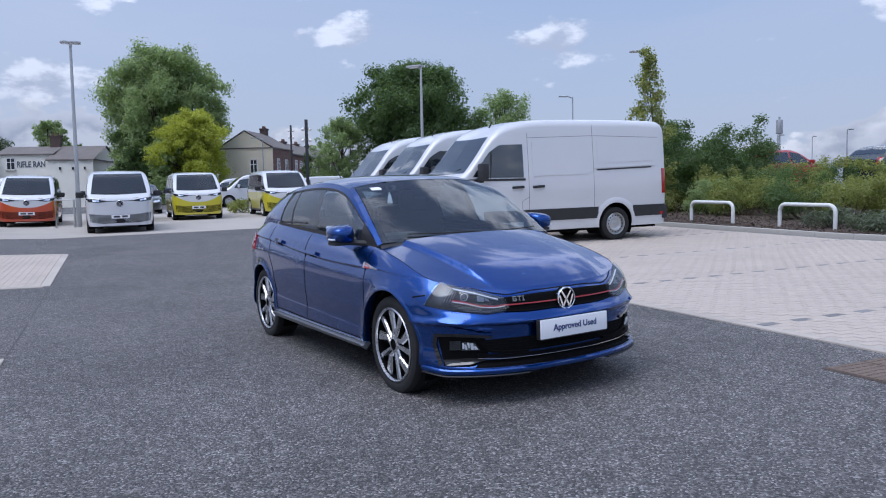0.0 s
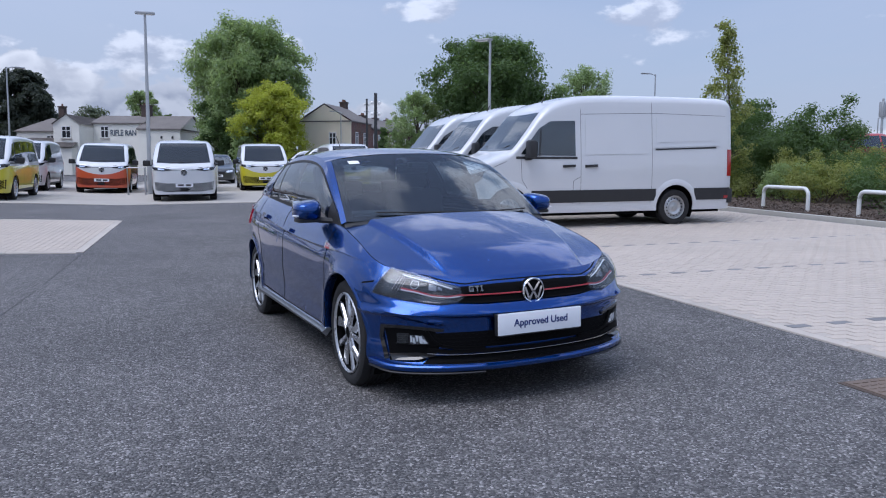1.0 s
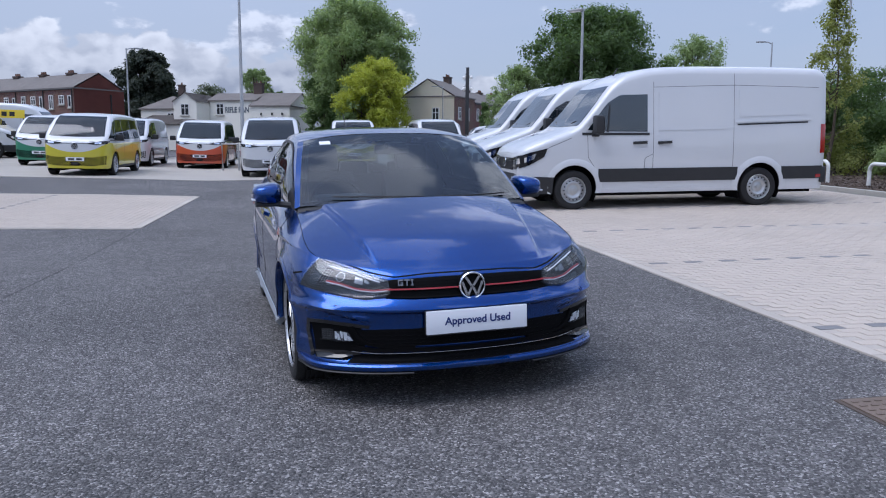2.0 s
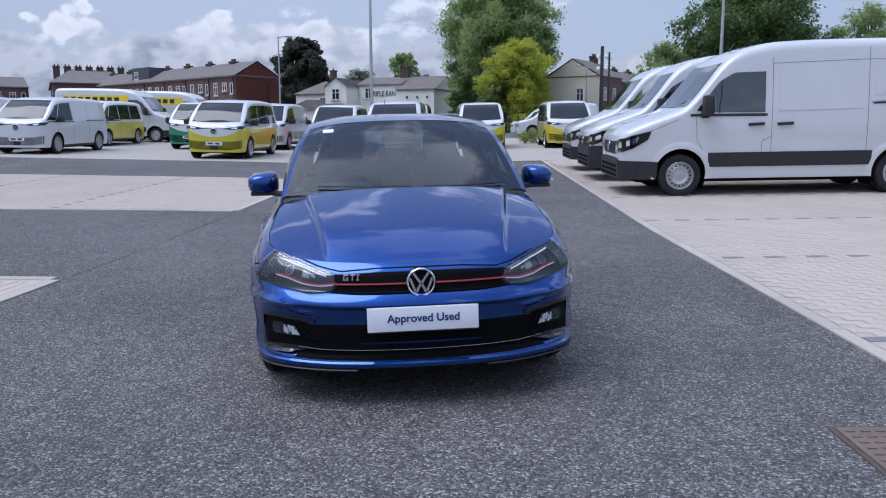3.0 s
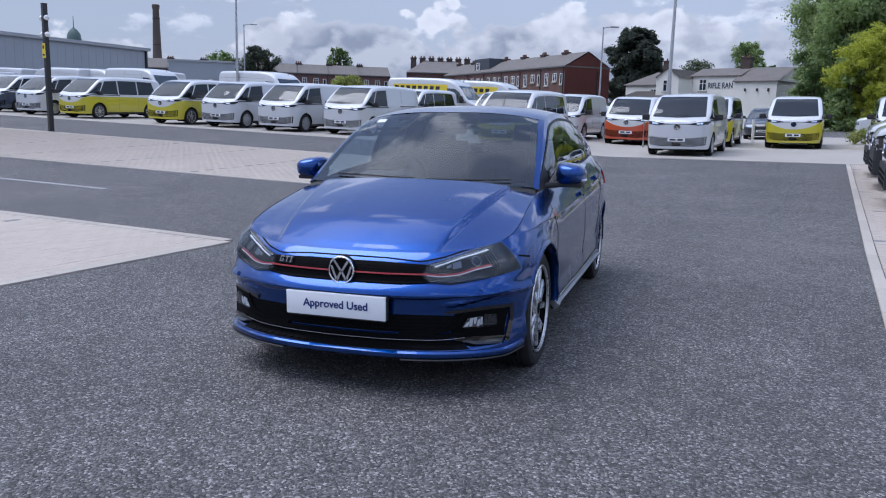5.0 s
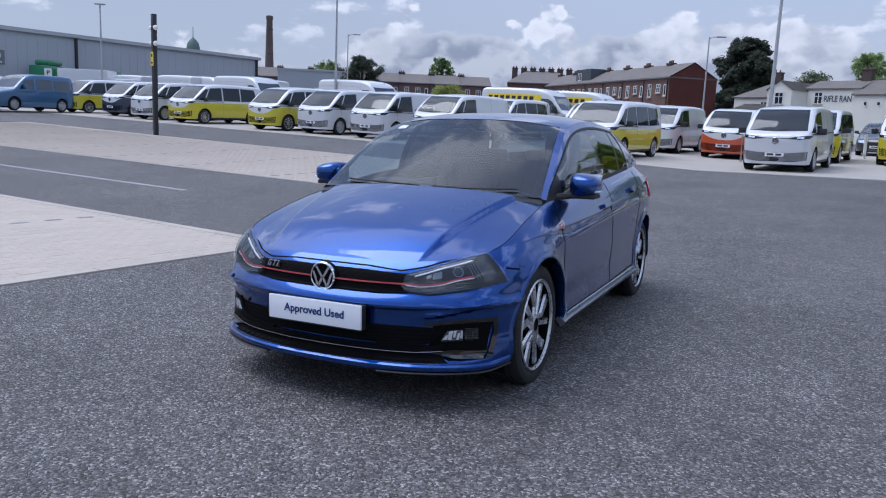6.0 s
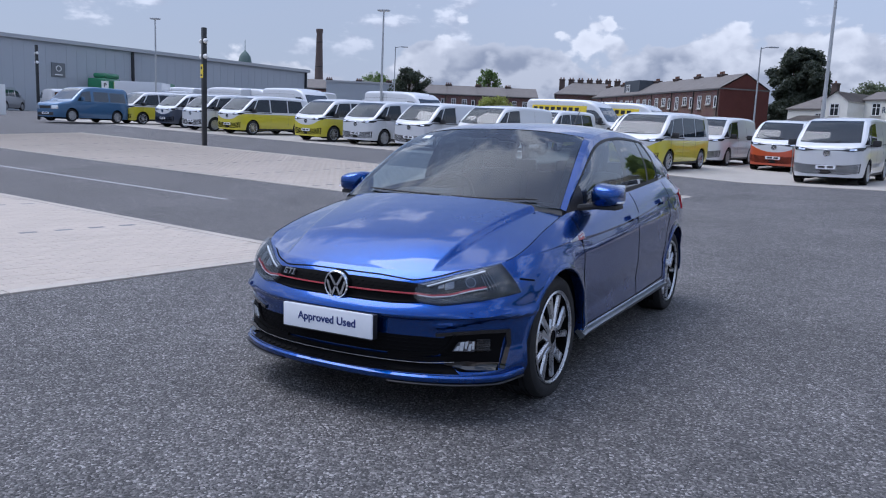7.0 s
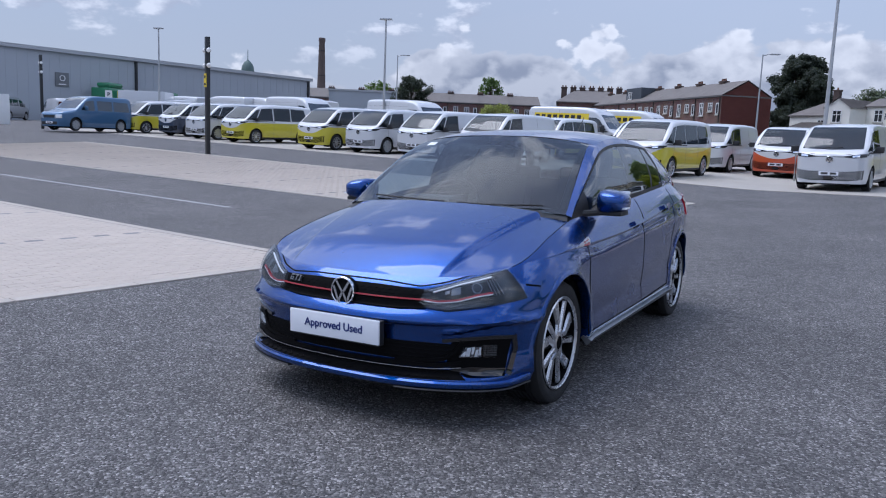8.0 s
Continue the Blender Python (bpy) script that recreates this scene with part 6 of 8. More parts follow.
        part("surround_side", front_strip([(s * 0.782, 0.446), (s * 0.788, 0.38), (s * 0.768, 0.262)], 0.026, 14, 0.009, 0.02), GLOSS_BLACK, fr)
        part("surround_diagonal", front_strip([(s * 0.605, 0.420), (s * 0.572, 0.368), (s * 0.53, 0.336), (s * 0.46, 0.326), (s * 0.30, 0.320)], 0.016, 22, 0.016, 0.02), MESH_BLACK, fr)
        fog = part("fog_lamp", front_panel([(s * 0.592, 0.348), (s * 0.68, 0.348)], [(s * 0.618, 0.392), (s * 0.68, 0.397)], 8, 5, 0.010, 0.008), LAMP_SILVER, fr, "fog lamp with bright reflector")
        for xa, xb, xc, xd, za, zb_ in ((0.598, 0.616, 0.612, 0.622, 0.352, 0.374), (0.620, 0.634, 0.624, 0.640, 0.352, 0.392), (0.641, 0.649, 0.643, 0.655, 0.362, 0.395),
                                        (0.653, 0.664, 0.659, 0.668, 0.352, 0.384), (0.668, 0.678, 0.671, 0.678, 0.358, 0.394)):
            part("reflector_facet", front_panel([(s * xa, za), (s * xb, za)], [(s * xc, zb_ - 0.002), (s * xd, zb_)], 2, 3, 0.013, 0.004), FOG_BRIGHT, fog)
        part("fog_lens", front_panel([(s * 0.590, 0.345), (s * 0.735, 0.348)], [(s * 0.61, 0.398), (s * 0.735, 0.404)], 10, 5, 0.018, 0.01), GLASS_LAMP, fog)
        mesh_b = bmesh.new()
        for r_ in range(5):
            for c_ in range(4):
                x = s * (0.688 + 0.012 * c_)
                z = 0.352 + 0.011 * r_
                front_panel([(x, z), (x + s * 0.010, z)], [(x, z + 0.007), (x + s * 0.010, z + 0.007)], 1, 1, 0.010, 0.002, mesh_b)
        part("fog_mesh", mesh_b, GREY_TRIM, fog)
        part("bumper_blade", front_panel([(s * 0.56, 0.282), (s * 0.64, 0.258), (s * 0.745, 0.256)], [(s * 0.56, 0.290), (s * 0.64, 0.304), (s * 0.762, 0.294)], 14, 3, 0.016, 0.02), GLOSS_BLACK, car, "gloss black bumper blade")
        bm = bmesh.new()
        h = bvh.ray_cast(Vector((s * 0.66, -9, 0.520)), Vector((0, 1, 0)))
        lathe(bm, [(0.011, -0.004), (0.011, 0.003), (0.008, 0.0045), (0.0005, 0.0045)], 16, Matrix.Translation(h[0]) @ h[1].to_track_quat("X", "Z").to_matrix().to_4x4())
        part("parking_sensor", bm, BLUE_PAINT, car)
        part("tail_lamp", panel(bvh, ax, [(3.52, 0.80), (3.80, 0.82)], [(3.60, 0.945), (3.80, 0.955)], 8, 5, 0.010, 0.02), RED_LAMP, car, "red tail lamp")
    # grille
    gr = part("grille", front_panel([(-0.43, 0.566), (-0.30, 0.560), (0.30, 0.560), (0.43, 0.566)], [(-0.43, 0.642), (-0.20, 0.650), (0.20, 0.650), (0.43, 0.642)], 40, 8, 0.003, 0.02), MESH_BLACK, car, "black honeycomb grille")
    part("red_line", front_strip([(-0.42, 0.598), (-0.2, 0.597), (0, 0.597), (0.2, 0.597), (0.42, 0.598)], 0.0065, 40, 0.014, 0.014), RED, gr, "thin red grille strip")
    part("grille_frame", front_strip([(-0.44, 0.565), (-0.30, 0.558), (0.30, 0.558), (0.44, 0.565)], 0.006, 40, 0.008, 0.012), MESH_BLACK, gr)
    for rows_, z0, z1, xr, dx in ((2, 0.612, 0.642, 0.38, 0.040), (1, 0.566, 0.584, 0.40, 0.040)):
        b = bmesh.new()
        for r_ in range(rows_):
            k = -xr + (dx / 2 if r_ % 2 else 0)
            while k < xr:
                z = z0 + (z1 - z0) * (r_ + 0.5) / rows_
                front_panel([(k - 0.016, z), (k, z - 0.006), (k + 0.016, z)], [(k - 0.016, z + 0.002), (k, z + 0.008), (k + 0.016, z + 0.002)], 2, 1, 0.005, 0.004, b)
                k += dx
        part("grille_mesh", b, MESH_BLACK, gr)
    h = bvh.ray_cast(Vector((0, -9, 0.606)), Vector((0, 1, 0)))[0]
    bm = bmesh.new()
    turn = pose(0, 0, 0, 0, 0, -90)
    lathe(bm, [(0.069, -0.02), (0.069, 0.006), (0.0005, 0.010)], 40, Matrix.Translation(h + Vector((0, -0.012, 0))) @ turn)
    bmesh.ops.recalc_face_normals(bm, faces=bm.faces)
    bd = part("badge", bm, MESH_BLACK, car, "round black and chrome badge")
    bm = bmesh.new()
    badge_disc(bm, 0.069, Matrix.Translation(h + Vector((0, -0.020, 0))) @ turn)
    part("badge_mark", bm, CHROME, bd)["kind"] = "stuff"
    # small chrome letter shapes on the grille
    bm = bmesh.new()
    for x0, strokes in ((-0.378, ((0, 0.006, 0, 0.026), (0, 0.026, 0, 0.006), (0, 0.026, 0.020, 0.026), (0.020, 0.026, 0, 0.013), (0.013, 0.026, 0.010, 0.014))),
                        (-0.345, ((0, 0.026, 0.020, 0.026), (0.010, 0.016, 0, 0.026))), (-0.313, ((0.004, 0.010, 0, 0.026), (0, 0.014, 0.021, 0.026), (0, 0.014, 0, 0.005)))):
        for a, c, e, f in strokes:
            front_panel([(x0 + a, 0.612 + e), (x0 + c, 0.612 + e)], [(x0 + a, 0.612 + f), (x0 + c, 0.612 + f)], 1, 1, 0.018, 0.012, bm)
    part("grille_emblem", bm, SATIN, gr)
    # lower grille, splitter, lip
    lg = part("lower_grille", front_panel([(-0.60, 0.345), (-0.50, 0.322), (0.50, 0.322), (0.60, 0.345)], [(-0.62, 0.402), (-0.45, 0.408), (0.45, 0.408), (0.62, 0.402)], 40, 6, 0.003, 0.02), VOID, car, "black lower grille")
    b = bmesh.new()
    for r_ in range(4):
        k = -0.56 + (0.0215 if r_ % 2 else 0)
        while k < 0.57:
            z = 0.333 + 0.019 * r_
            front_panel([(k - 0.018, z), (k, z - 0.006), (k + 0.018, z)], [(k - 0.018, z + 0.003), (k, z + 0.009), (k + 0.018, z + 0.003)], 2, 1, 0.005, 0.004, b)
            k += 0.043
    part("lower_mesh", b, MESH_BLACK, lg)
    part("bumper_beam", front_strip([(-0.60, 0.318), (-0.50, 0.306), (0, 0.302), (0.50, 0.306), (0.60, 0.318)], 0.020, 40, 0.016, 0.03), MESH_BLACK, car)
    part("bright_line", front_strip([(-0.60, 0.300), (-0.48, 0.291), (0, 0.288), (0.48, 0.291), (0.60, 0.300)], 0.003, 40, 0.022, 0.03), CHROME, car, "thin bright line")
    sp = part("lower_intake", front_panel([(-0.62, 0.246), (0, 0.240), (0.62, 0.246)], [(-0.58, 0.285), (0, 0.285), (0.58, 0.285)], 40, 4, 0.002, 0.02), VOID, car)
    b = bmesh.new()
    for r_ in range(2):
        k = -0.54 + (0.0215 if r_ % 2 else 0)
        while k < 0.55:
            z = 0.254 + 0.017 * r_
            front_panel([(k - 0.018, z), (k, z - 0.005), (k + 0.018, z)], [(k - 0.018, z + 0.002), (k, z + 0.007), (k + 0.018, z + 0.002)], 2, 1, 0.006, 0.004, b)
            k += 0.043
    part("intake_mesh", b, MESH_BLACK, sp)
    part("front_lip", outline_band([(-0.03, 0.241), (0.006, 0.238), (0.015, 0.230), (0.017, 0.220), (0.012, 0.208), (-0.04, 0.204)], 0, I_ARCH), BLUE_PAINT, car, "blue bumper lip")
    for s in (-1, 1):
        part("splitter", outline_band([(-0.04, 0.203), (0.016, 0.203), (0.020, 0.199), (0.016, 0.194), (-0.04, 0.194)], I_ARCH - 26, I_ARCH, s), BLACK_TRIM, car, "black corner splitter")
    part("underbody", boxed(-0.70, 0.70, 0.50, 3.80, 0.17, 0.27), VOID, car)
    part("nose_undertray", boxed(-0.50, 0.50, 0.13, 0.50, 0.19, 0.23), VOID, car)
    # show plate
    pl = part("show_plate", boxed(-0.26, 0.26, -0.006, 0.006, 0.392, 0.506, bevel=0.003), PLATE_WHITE, car, "white show plate with dark blue words")
    part("lettering", text_bm("Approved Used", 0.053, Matrix.Translation((0.002, -0.0075, 0.452)) @ pose(0, 0, 0, 90, 0, 0), 0.0006), PLATE_INK, pl, flat=True)
    part("plate_holder", boxed(-0.255, 0.255, 0.0, 0.05, 0.384, 0.50, bevel=0.004), BLACK_TRIM, pl)
    bm = bmesh.new()
    tube(bm, [(-0.03, 3.22, 1.385), (-0.03, 3.42, 1.57)], 0.006, 6, taper=0.0035)
    part("aerial", bm, BLACK_TRIM, car)
    return car


build_car(Matrix.Translation((0.014, 0, -0.012)) @ pose(0, 0, 0, 0, -1.25, -0.05))

# ---- buildings ----
def frame_at(ox, oy, dx, dy, z=0.0):
    """A frame at (ox, oy) whose x axis runs along (dx, dy)."""
    return Matrix.Translation((ox, oy, z)) @ pose(0, 0, 0, 0, 0, math.degrees(math.atan2(dy, dx)))


def prism(bm, x0, x1, y0, y1, ze, zr, yr=None, over=0.25, hip=0.0, thick=0.14):
    """A pitched roof over a box, ridge along x; hip pulls the ridge's ends in."""
    yr = (y0 + y1) / 2 if yr is None else yr
    for dz in (0.0,):
        a = [bm.verts.new(p) for p in ((x0 - over, y0 - over, ze), (x1 + over, y0 - over, ze), (x1 + over, y1 + over, ze), (x0 - over, y1 + over, ze))]
        b = [bm.verts.new((p.co.x, p.co.y, ze + thick)) for p in a]
        r0, r1 = bm.verts.new((x0 - over + hip, yr, zr + thick)), bm.verts.new((x1 + over - hip, yr, zr + thick))
        bm.faces.new((b[0], b[1], r1, r0))
        bm.faces.new((b[2], b[3], r0, r1))
        if hip:
            bm.faces.new((b[1], b[2], r1))
            bm.faces.new((b[3], b[0], r0))
        for i in range(4):
            bm.faces.new((a[i], a[(i + 1) % 4], b[(i + 1) % 4], b[i]))
        bm.faces.new(a[::-1])
    bmesh.ops.recalc_face_normals(bm, faces=bm.faces)


def gable_wall(bm, x0, x1, y0, y1, ze, zr, yr=None, zb=0.0):
    """Walls of a house with gables at both ends of the ridge along x."""
    yr = (y0 + y1) / 2 if yr is None else yr
    for x in (x0, x1):
        vs = [bm.verts.new((x, y, z)) for y, z in ((y0, zb), (y1, zb), (y1, ze), (yr, zr), (y0, ze))]
        bm.faces.new(vs)
    for y in (y0, y1):
        bm.faces.new([bm.verts.new(p) for p in ((x0, y, zb), (x1, y, zb), (x1, y, ze), (x0, y, ze))])
    bmesh.ops.remove_doubles(bm, verts=bm.verts, dist=0.001)
    bmesh.ops.recalc_face_normals(bm, faces=bm.faces)


def window(parent, x, y, z, w, h, face="y", mat=None, bars=True):
    """A framed window standing out of a wall that faces -y (or -x / +x)."""
    m = Matrix.Translation((x, y, z)) @ pose(0, 0, 0, 0, 0, {"y": 0, "-x": -90, "x": 90}[face])
    bm = bmesh.new()
    t = 0.09
    for a in ((-w / 2, -w / 2 + t, 0, h), (w / 2 - t, w / 2, 0, h), (-w / 2, w / 2, 0, t), (-w / 2, w / 2, h - t, h)) + (((-0.035, 0.035, 0, h), (-w / 2, w / 2, h * 0.62, h * 0.62 + 0.06)) if bars else ()):
        box(bm, a[0], a[1], -0.07, 0.03, a[2], a[3])
    bm.transform(m)
    wd = part("window", bm, UPVC, parent, flat=True)
    wd["kind"] = "stuff"
    b = boxed(-w / 2 + t, w / 2 - t, -0.03, 0.02, t, h - t)
    b.transform(m)
    part("pane", b, mat or PANE_DARK, wd, flat=True)
    b = boxed(-w / 2 - 0.08, w / 2 + 0.08, -0.14, 0.03, -0.12, 0.0)
    b.transform(m)
    part("sill", b, SILL, wd, flat=True)
    return wd


SILL = material("stone_sill", (0.42, 0.40, 0.35), 0.9, var=0.1)


def chimney(parent, x, y, z0, z1, w=0.9, d=0.6, pots=3, mat=None):
    c = part("chimney", boxed(x - w / 2, x + w / 2, y - d / 2, y + d / 2, z0, z1), mat or SOOT_BRICK, parent, flat=True)
    part("chimney_cap", boxed(x - w / 2 - 0.06, x + w / 2 + 0.06, y - d / 2 - 0.06, y + d / 2 + 0.06, z1 - 0.16, z1), mat or SOOT_BRICK, c, flat=True)
    for i in range(pots):
        bm = bmesh.new()
        lathe(bm, [(0.12, 0), (0.09, 0.26), (0.11, 0.28)], 8, Matrix.Translation((x - w / 2 + w * (i + 0.5) / pots, y, z1)) @ pose(0, 0, 0, 0, -90, 0))
        part("chimney_pot", bm, TERRACOTTA, c)


def brick_material(name, base, mortar, scale=1.0):
    m = bpy.data.materials.new(name)
    m.use_nodes = True
    n, k = m.node_tree.nodes, m.node_tree.links
    p = n["Principled BSDF"]
    co = n.new("ShaderNodeTexCoord")
    br = n.new("ShaderNodeTexBrick")
    br.inputs["Scale"].default_value = 1.0
    br.inputs["Brick Width"].default_value, br.inputs["Row Height"].default_value, br.inputs["Mortar Size"].default_value = 0.225, 0.075, 0.008
    br.inputs["Color1"].default_value, br.inputs["Color2"].default_value, br.inputs["Mortar"].default_value = (*base, 1), (base[0] * 0.6, base[1] * 0.65, base[2] * 0.7, 1), (*mortar, 1)
    mp = n.new("ShaderNodeMapping")
    mp.inputs["Rotation"].default_value = (radians(90), 0, 0)
    k.new(co.outputs["Object"], mp.inputs[0])
    k.new(mp.outputs[0], br.inputs["Vector"])
    nz = n.new("ShaderNodeTexNoise")
    nz.inputs["Scale"].default_value, nz.inputs["Detail"].default_value = 0.6, 6
    k.new(co.outputs["Object"], nz.inputs["Vector"])
    mx = n.new("ShaderNodeMix")
    mx.data_type, mx.blend_type = "RGBA", "MULTIPLY"
    mx.inputs[0].default_value = 0.55
    k.new(br.outputs[0], mx.inputs[6])
    k.new(nz.outputs["Color"], mx.inputs[7])
    k.new(mx.outputs[2], p.inputs["Base Color"])
    p.inputs["Roughness"].default_value = 0.92
    return m


TERRACE_BRICK = brick_material("terrace_brick", (0.24, 0.115, 0.095), (0.26, 0.22, 0.19))


def terrace_house(m, w, depth, ze, zr, label, group, end=False, dormer=False):
    """One two-storey house; its front faces -y, the ridge runs along x."""
    hs = thing("terraced_house", label, "house", m, group)
    bm = bmesh.new()
    gable_wall(bm, 0, w, 0, depth, ze, zr)
    part("wall", bm, TERRACE_BRICK, hs, flat=True)
    if end:
        bm = bmesh.new()
        vs = [bm.verts.new(p) for p in ((w + 0.03, 0, 0), (w + 0.03, depth, 0), (w + 0.03, depth, ze), (w + 0.03, depth / 2, zr), (w + 0.03, 0, ze))]
        bm.faces.new(vs)
        bmesh.ops.solidify(bm, geom=bm.faces[:], thickness=0.03)
        part("gable_wall", bm, BRICK_RED, hs, "dull red painted gable", flat=True)
        bm = bmesh.new()
        tube(bm, [(w + 0.10, depth * 0.72, 0.2), (w + 0.10, depth * 0.72, ze - 0.4)], 0.08, 8)
        part("soil_pipe", bm, BAR_INK, hs)
    bm = bmesh.new()
    prism(bm, 0, w, 0, depth, ze, zr, over=0.06)
    part("roof", bm, SLATE, hs, "grey slate roof", flat=True)
    bm = bmesh.new()
    tube(bm, [(0, -0.16, ze - 0.05), (w, -0.16, ze - 0.05)], 0.07, 6)
    tube(bm, [(w - 0.25, -0.08, ze - 0.1), (w - 0.25, -0.08, 0.2)], 0.05, 6)
    part("gutter", bm, BAR_INK, hs)
    fl = ze - 2.05
    window(hs, w * 0.22, 0, fl, 0.75, 1.45)
    window(hs, w * 0.58, 0, fl + 0.45, 0.85, 0.95)
    window(hs, w * 0.86, 0, fl + 0.1, 0.55, 1.25, bars=False)
    window(hs, w * 0.30, 0, fl - 2.6, 1.2, 1.4)
    part("door", boxed(w * 0.72, w * 0.72 + 0.85, -0.05, 0.02, fl - 3.4, fl - 1.4), UPVC, hs, flat=True)
    chimney(hs, w * 0.06, depth * 0.5, zr - 0.4, zr + 0.32, 1.0, 0.6, 3)
    if dormer:
        bm = boxed(0.3, w - 0.3, 0.7, depth * 0.5, ze + 0.35, zr + 0.35)
        dm = part("dormer", bm, material("dormer_cladding", (0.06, 0.07, 0.085), 0.6, var=0.1), hs, "flat-roofed dark dormer", flat=True)
        window(hs, w * 0.3, 0.68, ze + 0.55, 1.0, 1.0)
    return hs


d = Vector((-23.6, 25.3)).normalized()
GABLE_END = Vector((-13.8, 85.5))
HW = 4.9
for i in range(7):
    o = GABLE_END + d * HW * (i + 1)
    terrace_house(frame_at(o.x, o.y, -d.x, -d.y, 0.6), HW, 6.1, 6.6, 8.3, "two-storey red brick terraced house with slate roof", "brick terrace", end=(i == 0), dormer=(i == 4))
# farther rows
far_l, far_r = Vector((-84, 98)), Vector((-49, 119))
fd = (far_r - far_l).normalized()
for i in range(8):
    o = far_l + fd * 5.1 * i
    terrace_house(frame_at(o.x, o.y, fd.x, fd.y, 0.6), 5.1, 7.0, 6.9, 8.5, "distant red brick terraced house with chimneys", "far brick terrace")
o3, d3 = Vector((-41.5, 108)), Vector((0.93, 0.36)).normalized()
hip = thing("terraced_house", "brick terrace end with a hipped slate roof and chimneys", "house", frame_at(o3.x, o3.y, d3.x, d3.y, 1.0))
bm = boxed(0, 10.5, 0, 22, 0, 6.6)
part("wall", bm, TERRACE_BRICK, hip, flat=True)
bm = bmesh.new()
prism(bm, 0, 10.5, 0, 22, 6.6, 9.0, over=0.3, hip=3.0, yr=9.0)
part("roof", bm, SLATE, hip, flat=True)
for i in range(7):
    chimney(hip, 0.8 + 1.45 * i, 8.5, 7.6, 9.5, 0.9, 0.7, 2)
for i in range(4):
    window(hip, 1.4 + 2.5 * i, 0, 4.4, 0.9, 1.3)

# ---- the white public house ----
f = Vector((-0.892, 0.452))
pub = thing("public_house", "white rendered public house with grey slate roofs and painted wall lettering", "building", frame_at(9.0, 92.0, 0.892, -0.452, 0.8))
# local x runs to the right along the front, local y back; the right-hand front corner is the origin


def pub_block(x0, x1, y0, y1, ze, zr, yr, mat, hip=0.0, over=0.2):
    bm = bmesh.new()
    if hip:
        box(bm, x0, x1, y0, y1, 0, ze)
    else:
        gable_wall(bm, x0, x1, y0, y1, ze, zr, yr)
    part("wall", bm, mat, pub, flat=True)
    bm = bmesh.new()
    prism(bm, x0, x1, y0, y1, ze - 0.02, zr, yr, over, hip)
    part("roof", bm, SLATE, pub, flat=True)


pub_block(-4.95, 0.0, 0.0, 8.6, 5.35, 7.1, 4.2, RENDER_WHITE)
pub_block(-11.0, -4.97, 1.4, 8.6, 6.1, 7.1, 4.2, RENDER_WHITE)
pub_block(-19.2, -14.1, -0.5, 6.0, 5.0, 6.7, 3.0, RENDER_WHITE, hip=2.6)
wing = bmesh.new()
for y in (-2.0, 5.0):
    wing.faces.new([wing.verts.new(p) for p in ((-14.0, y, 0), (-11.0, y, 0), (-11.0, y, 5.9), (-12.5, y, 6.9), (-14.0, y, 5.9))])
for x in (-14.0, -11.0):
    wing.faces.new([wing.verts.new(p) for p in ((x, -2.0, 0), (x, 5.0, 0), (x, 5.0, 5.9), (x, -2.0, 5.9))])
bmesh.ops.recalc_face_normals(wing, faces=wing.faces)
part("gabled_wing", wing, RENDER_WHITE, pub, flat=True)
wing = bmesh.new()
for s in (-1, 1):
    a = [wing.verts.new(p) for p in ((-12.5 + s * 1.65, -2.2, 5.82), (-12.5 + s * 1.65, 5.0, 5.82), (-12.5, 5.0, 6.98), (-12.5, -2.2, 6.98))]
    wing.faces.new(a)
bmesh.ops.solidify(wing, geom=wing.faces[:], thickness=0.12)
part("wing_roof", wing, SLATE, pub, flat=True)
lean = bmesh.new()
a = [lean.verts.new(p) for p in ((-19.0, -3.6, 3.1), (-11.2, -3.6, 3.1), (-11.2, -0.6, 4.3), (-17.6, -0.6, 4.3))]
lean.faces.new(a)
bmesh.ops.solidify(lean, geom=lean.faces[:], thickness=0.12)
part("lean_to_roof", lean, SLATE, pub, flat=True)
part("lean_to_wall", boxed(-18.4, -11.3, -3.3, -0.6, 0, 3.05), RENDER_WHITE, pub, flat=True)
window(pub, -12.5, -2.0, 4.2, 1.1, 1.4)
window(pub, -9.6, 1.4, 4.4, 1.0, 1.4)
window(pub, -15.2, -0.5, 3.7, 0.9, 0.9)
part("wall_lettering", text_bm("RIFLE RAN", 0.95, Matrix.Translation((-7.35, 1.36, 5.0)) @ pose(0, 0, 0, 90, 0, 0) @ Matrix.Diagonal((0.72, 1.0, 1, 1)), 0.01), material("faded_sign_paint", (0.10, 0.12, 0.15), 0.9, var=0.2, scale=2), pub, "tall dark painted letters", flat=True)
chimney(pub, -5.6, 4.2, 6.6, 8.5, 1.1, 0.8, 2)
chimney(pub, -14.4, 1.0, 5.4, 8.1, 0.7, 0.6, 1)
for x in (-3.6, -2.2, -0.9):
    part("wall_lantern", boxed(x - 0.08, x + 0.08, -0.2, 0.0, 4.3, 4.6), BAR_INK, pub, flat=True)

# ---- cream gabled house and its terrace ----
b_dir = Vector((0.65, 0.76)).normalized()
cream = thing("gabled_house", "cream rendered end-of-terrace house with a slate roof", "house", frame_at(26.5, 81.4, b_dir.x, b_dir.y, 0.6))
bm = bmesh.new()
gable_wall(bm, 0, 6.5, 0, 6.7, 6.5, 8.5)
part("wall", bm, TERRACE_BRICK, cream, flat=True)
bm = bmesh.new()
bm.faces.new([bm.verts.new(p) for p in ((-0.03, 0, 0), (-0.03, 6.7, 0), (-0.03, 6.7, 6.5), (-0.03, 3.35, 8.5), (-0.03, 0, 6.5))])
bmesh.ops.solidify(bm, geom=bm.faces[:], thickness=0.03)
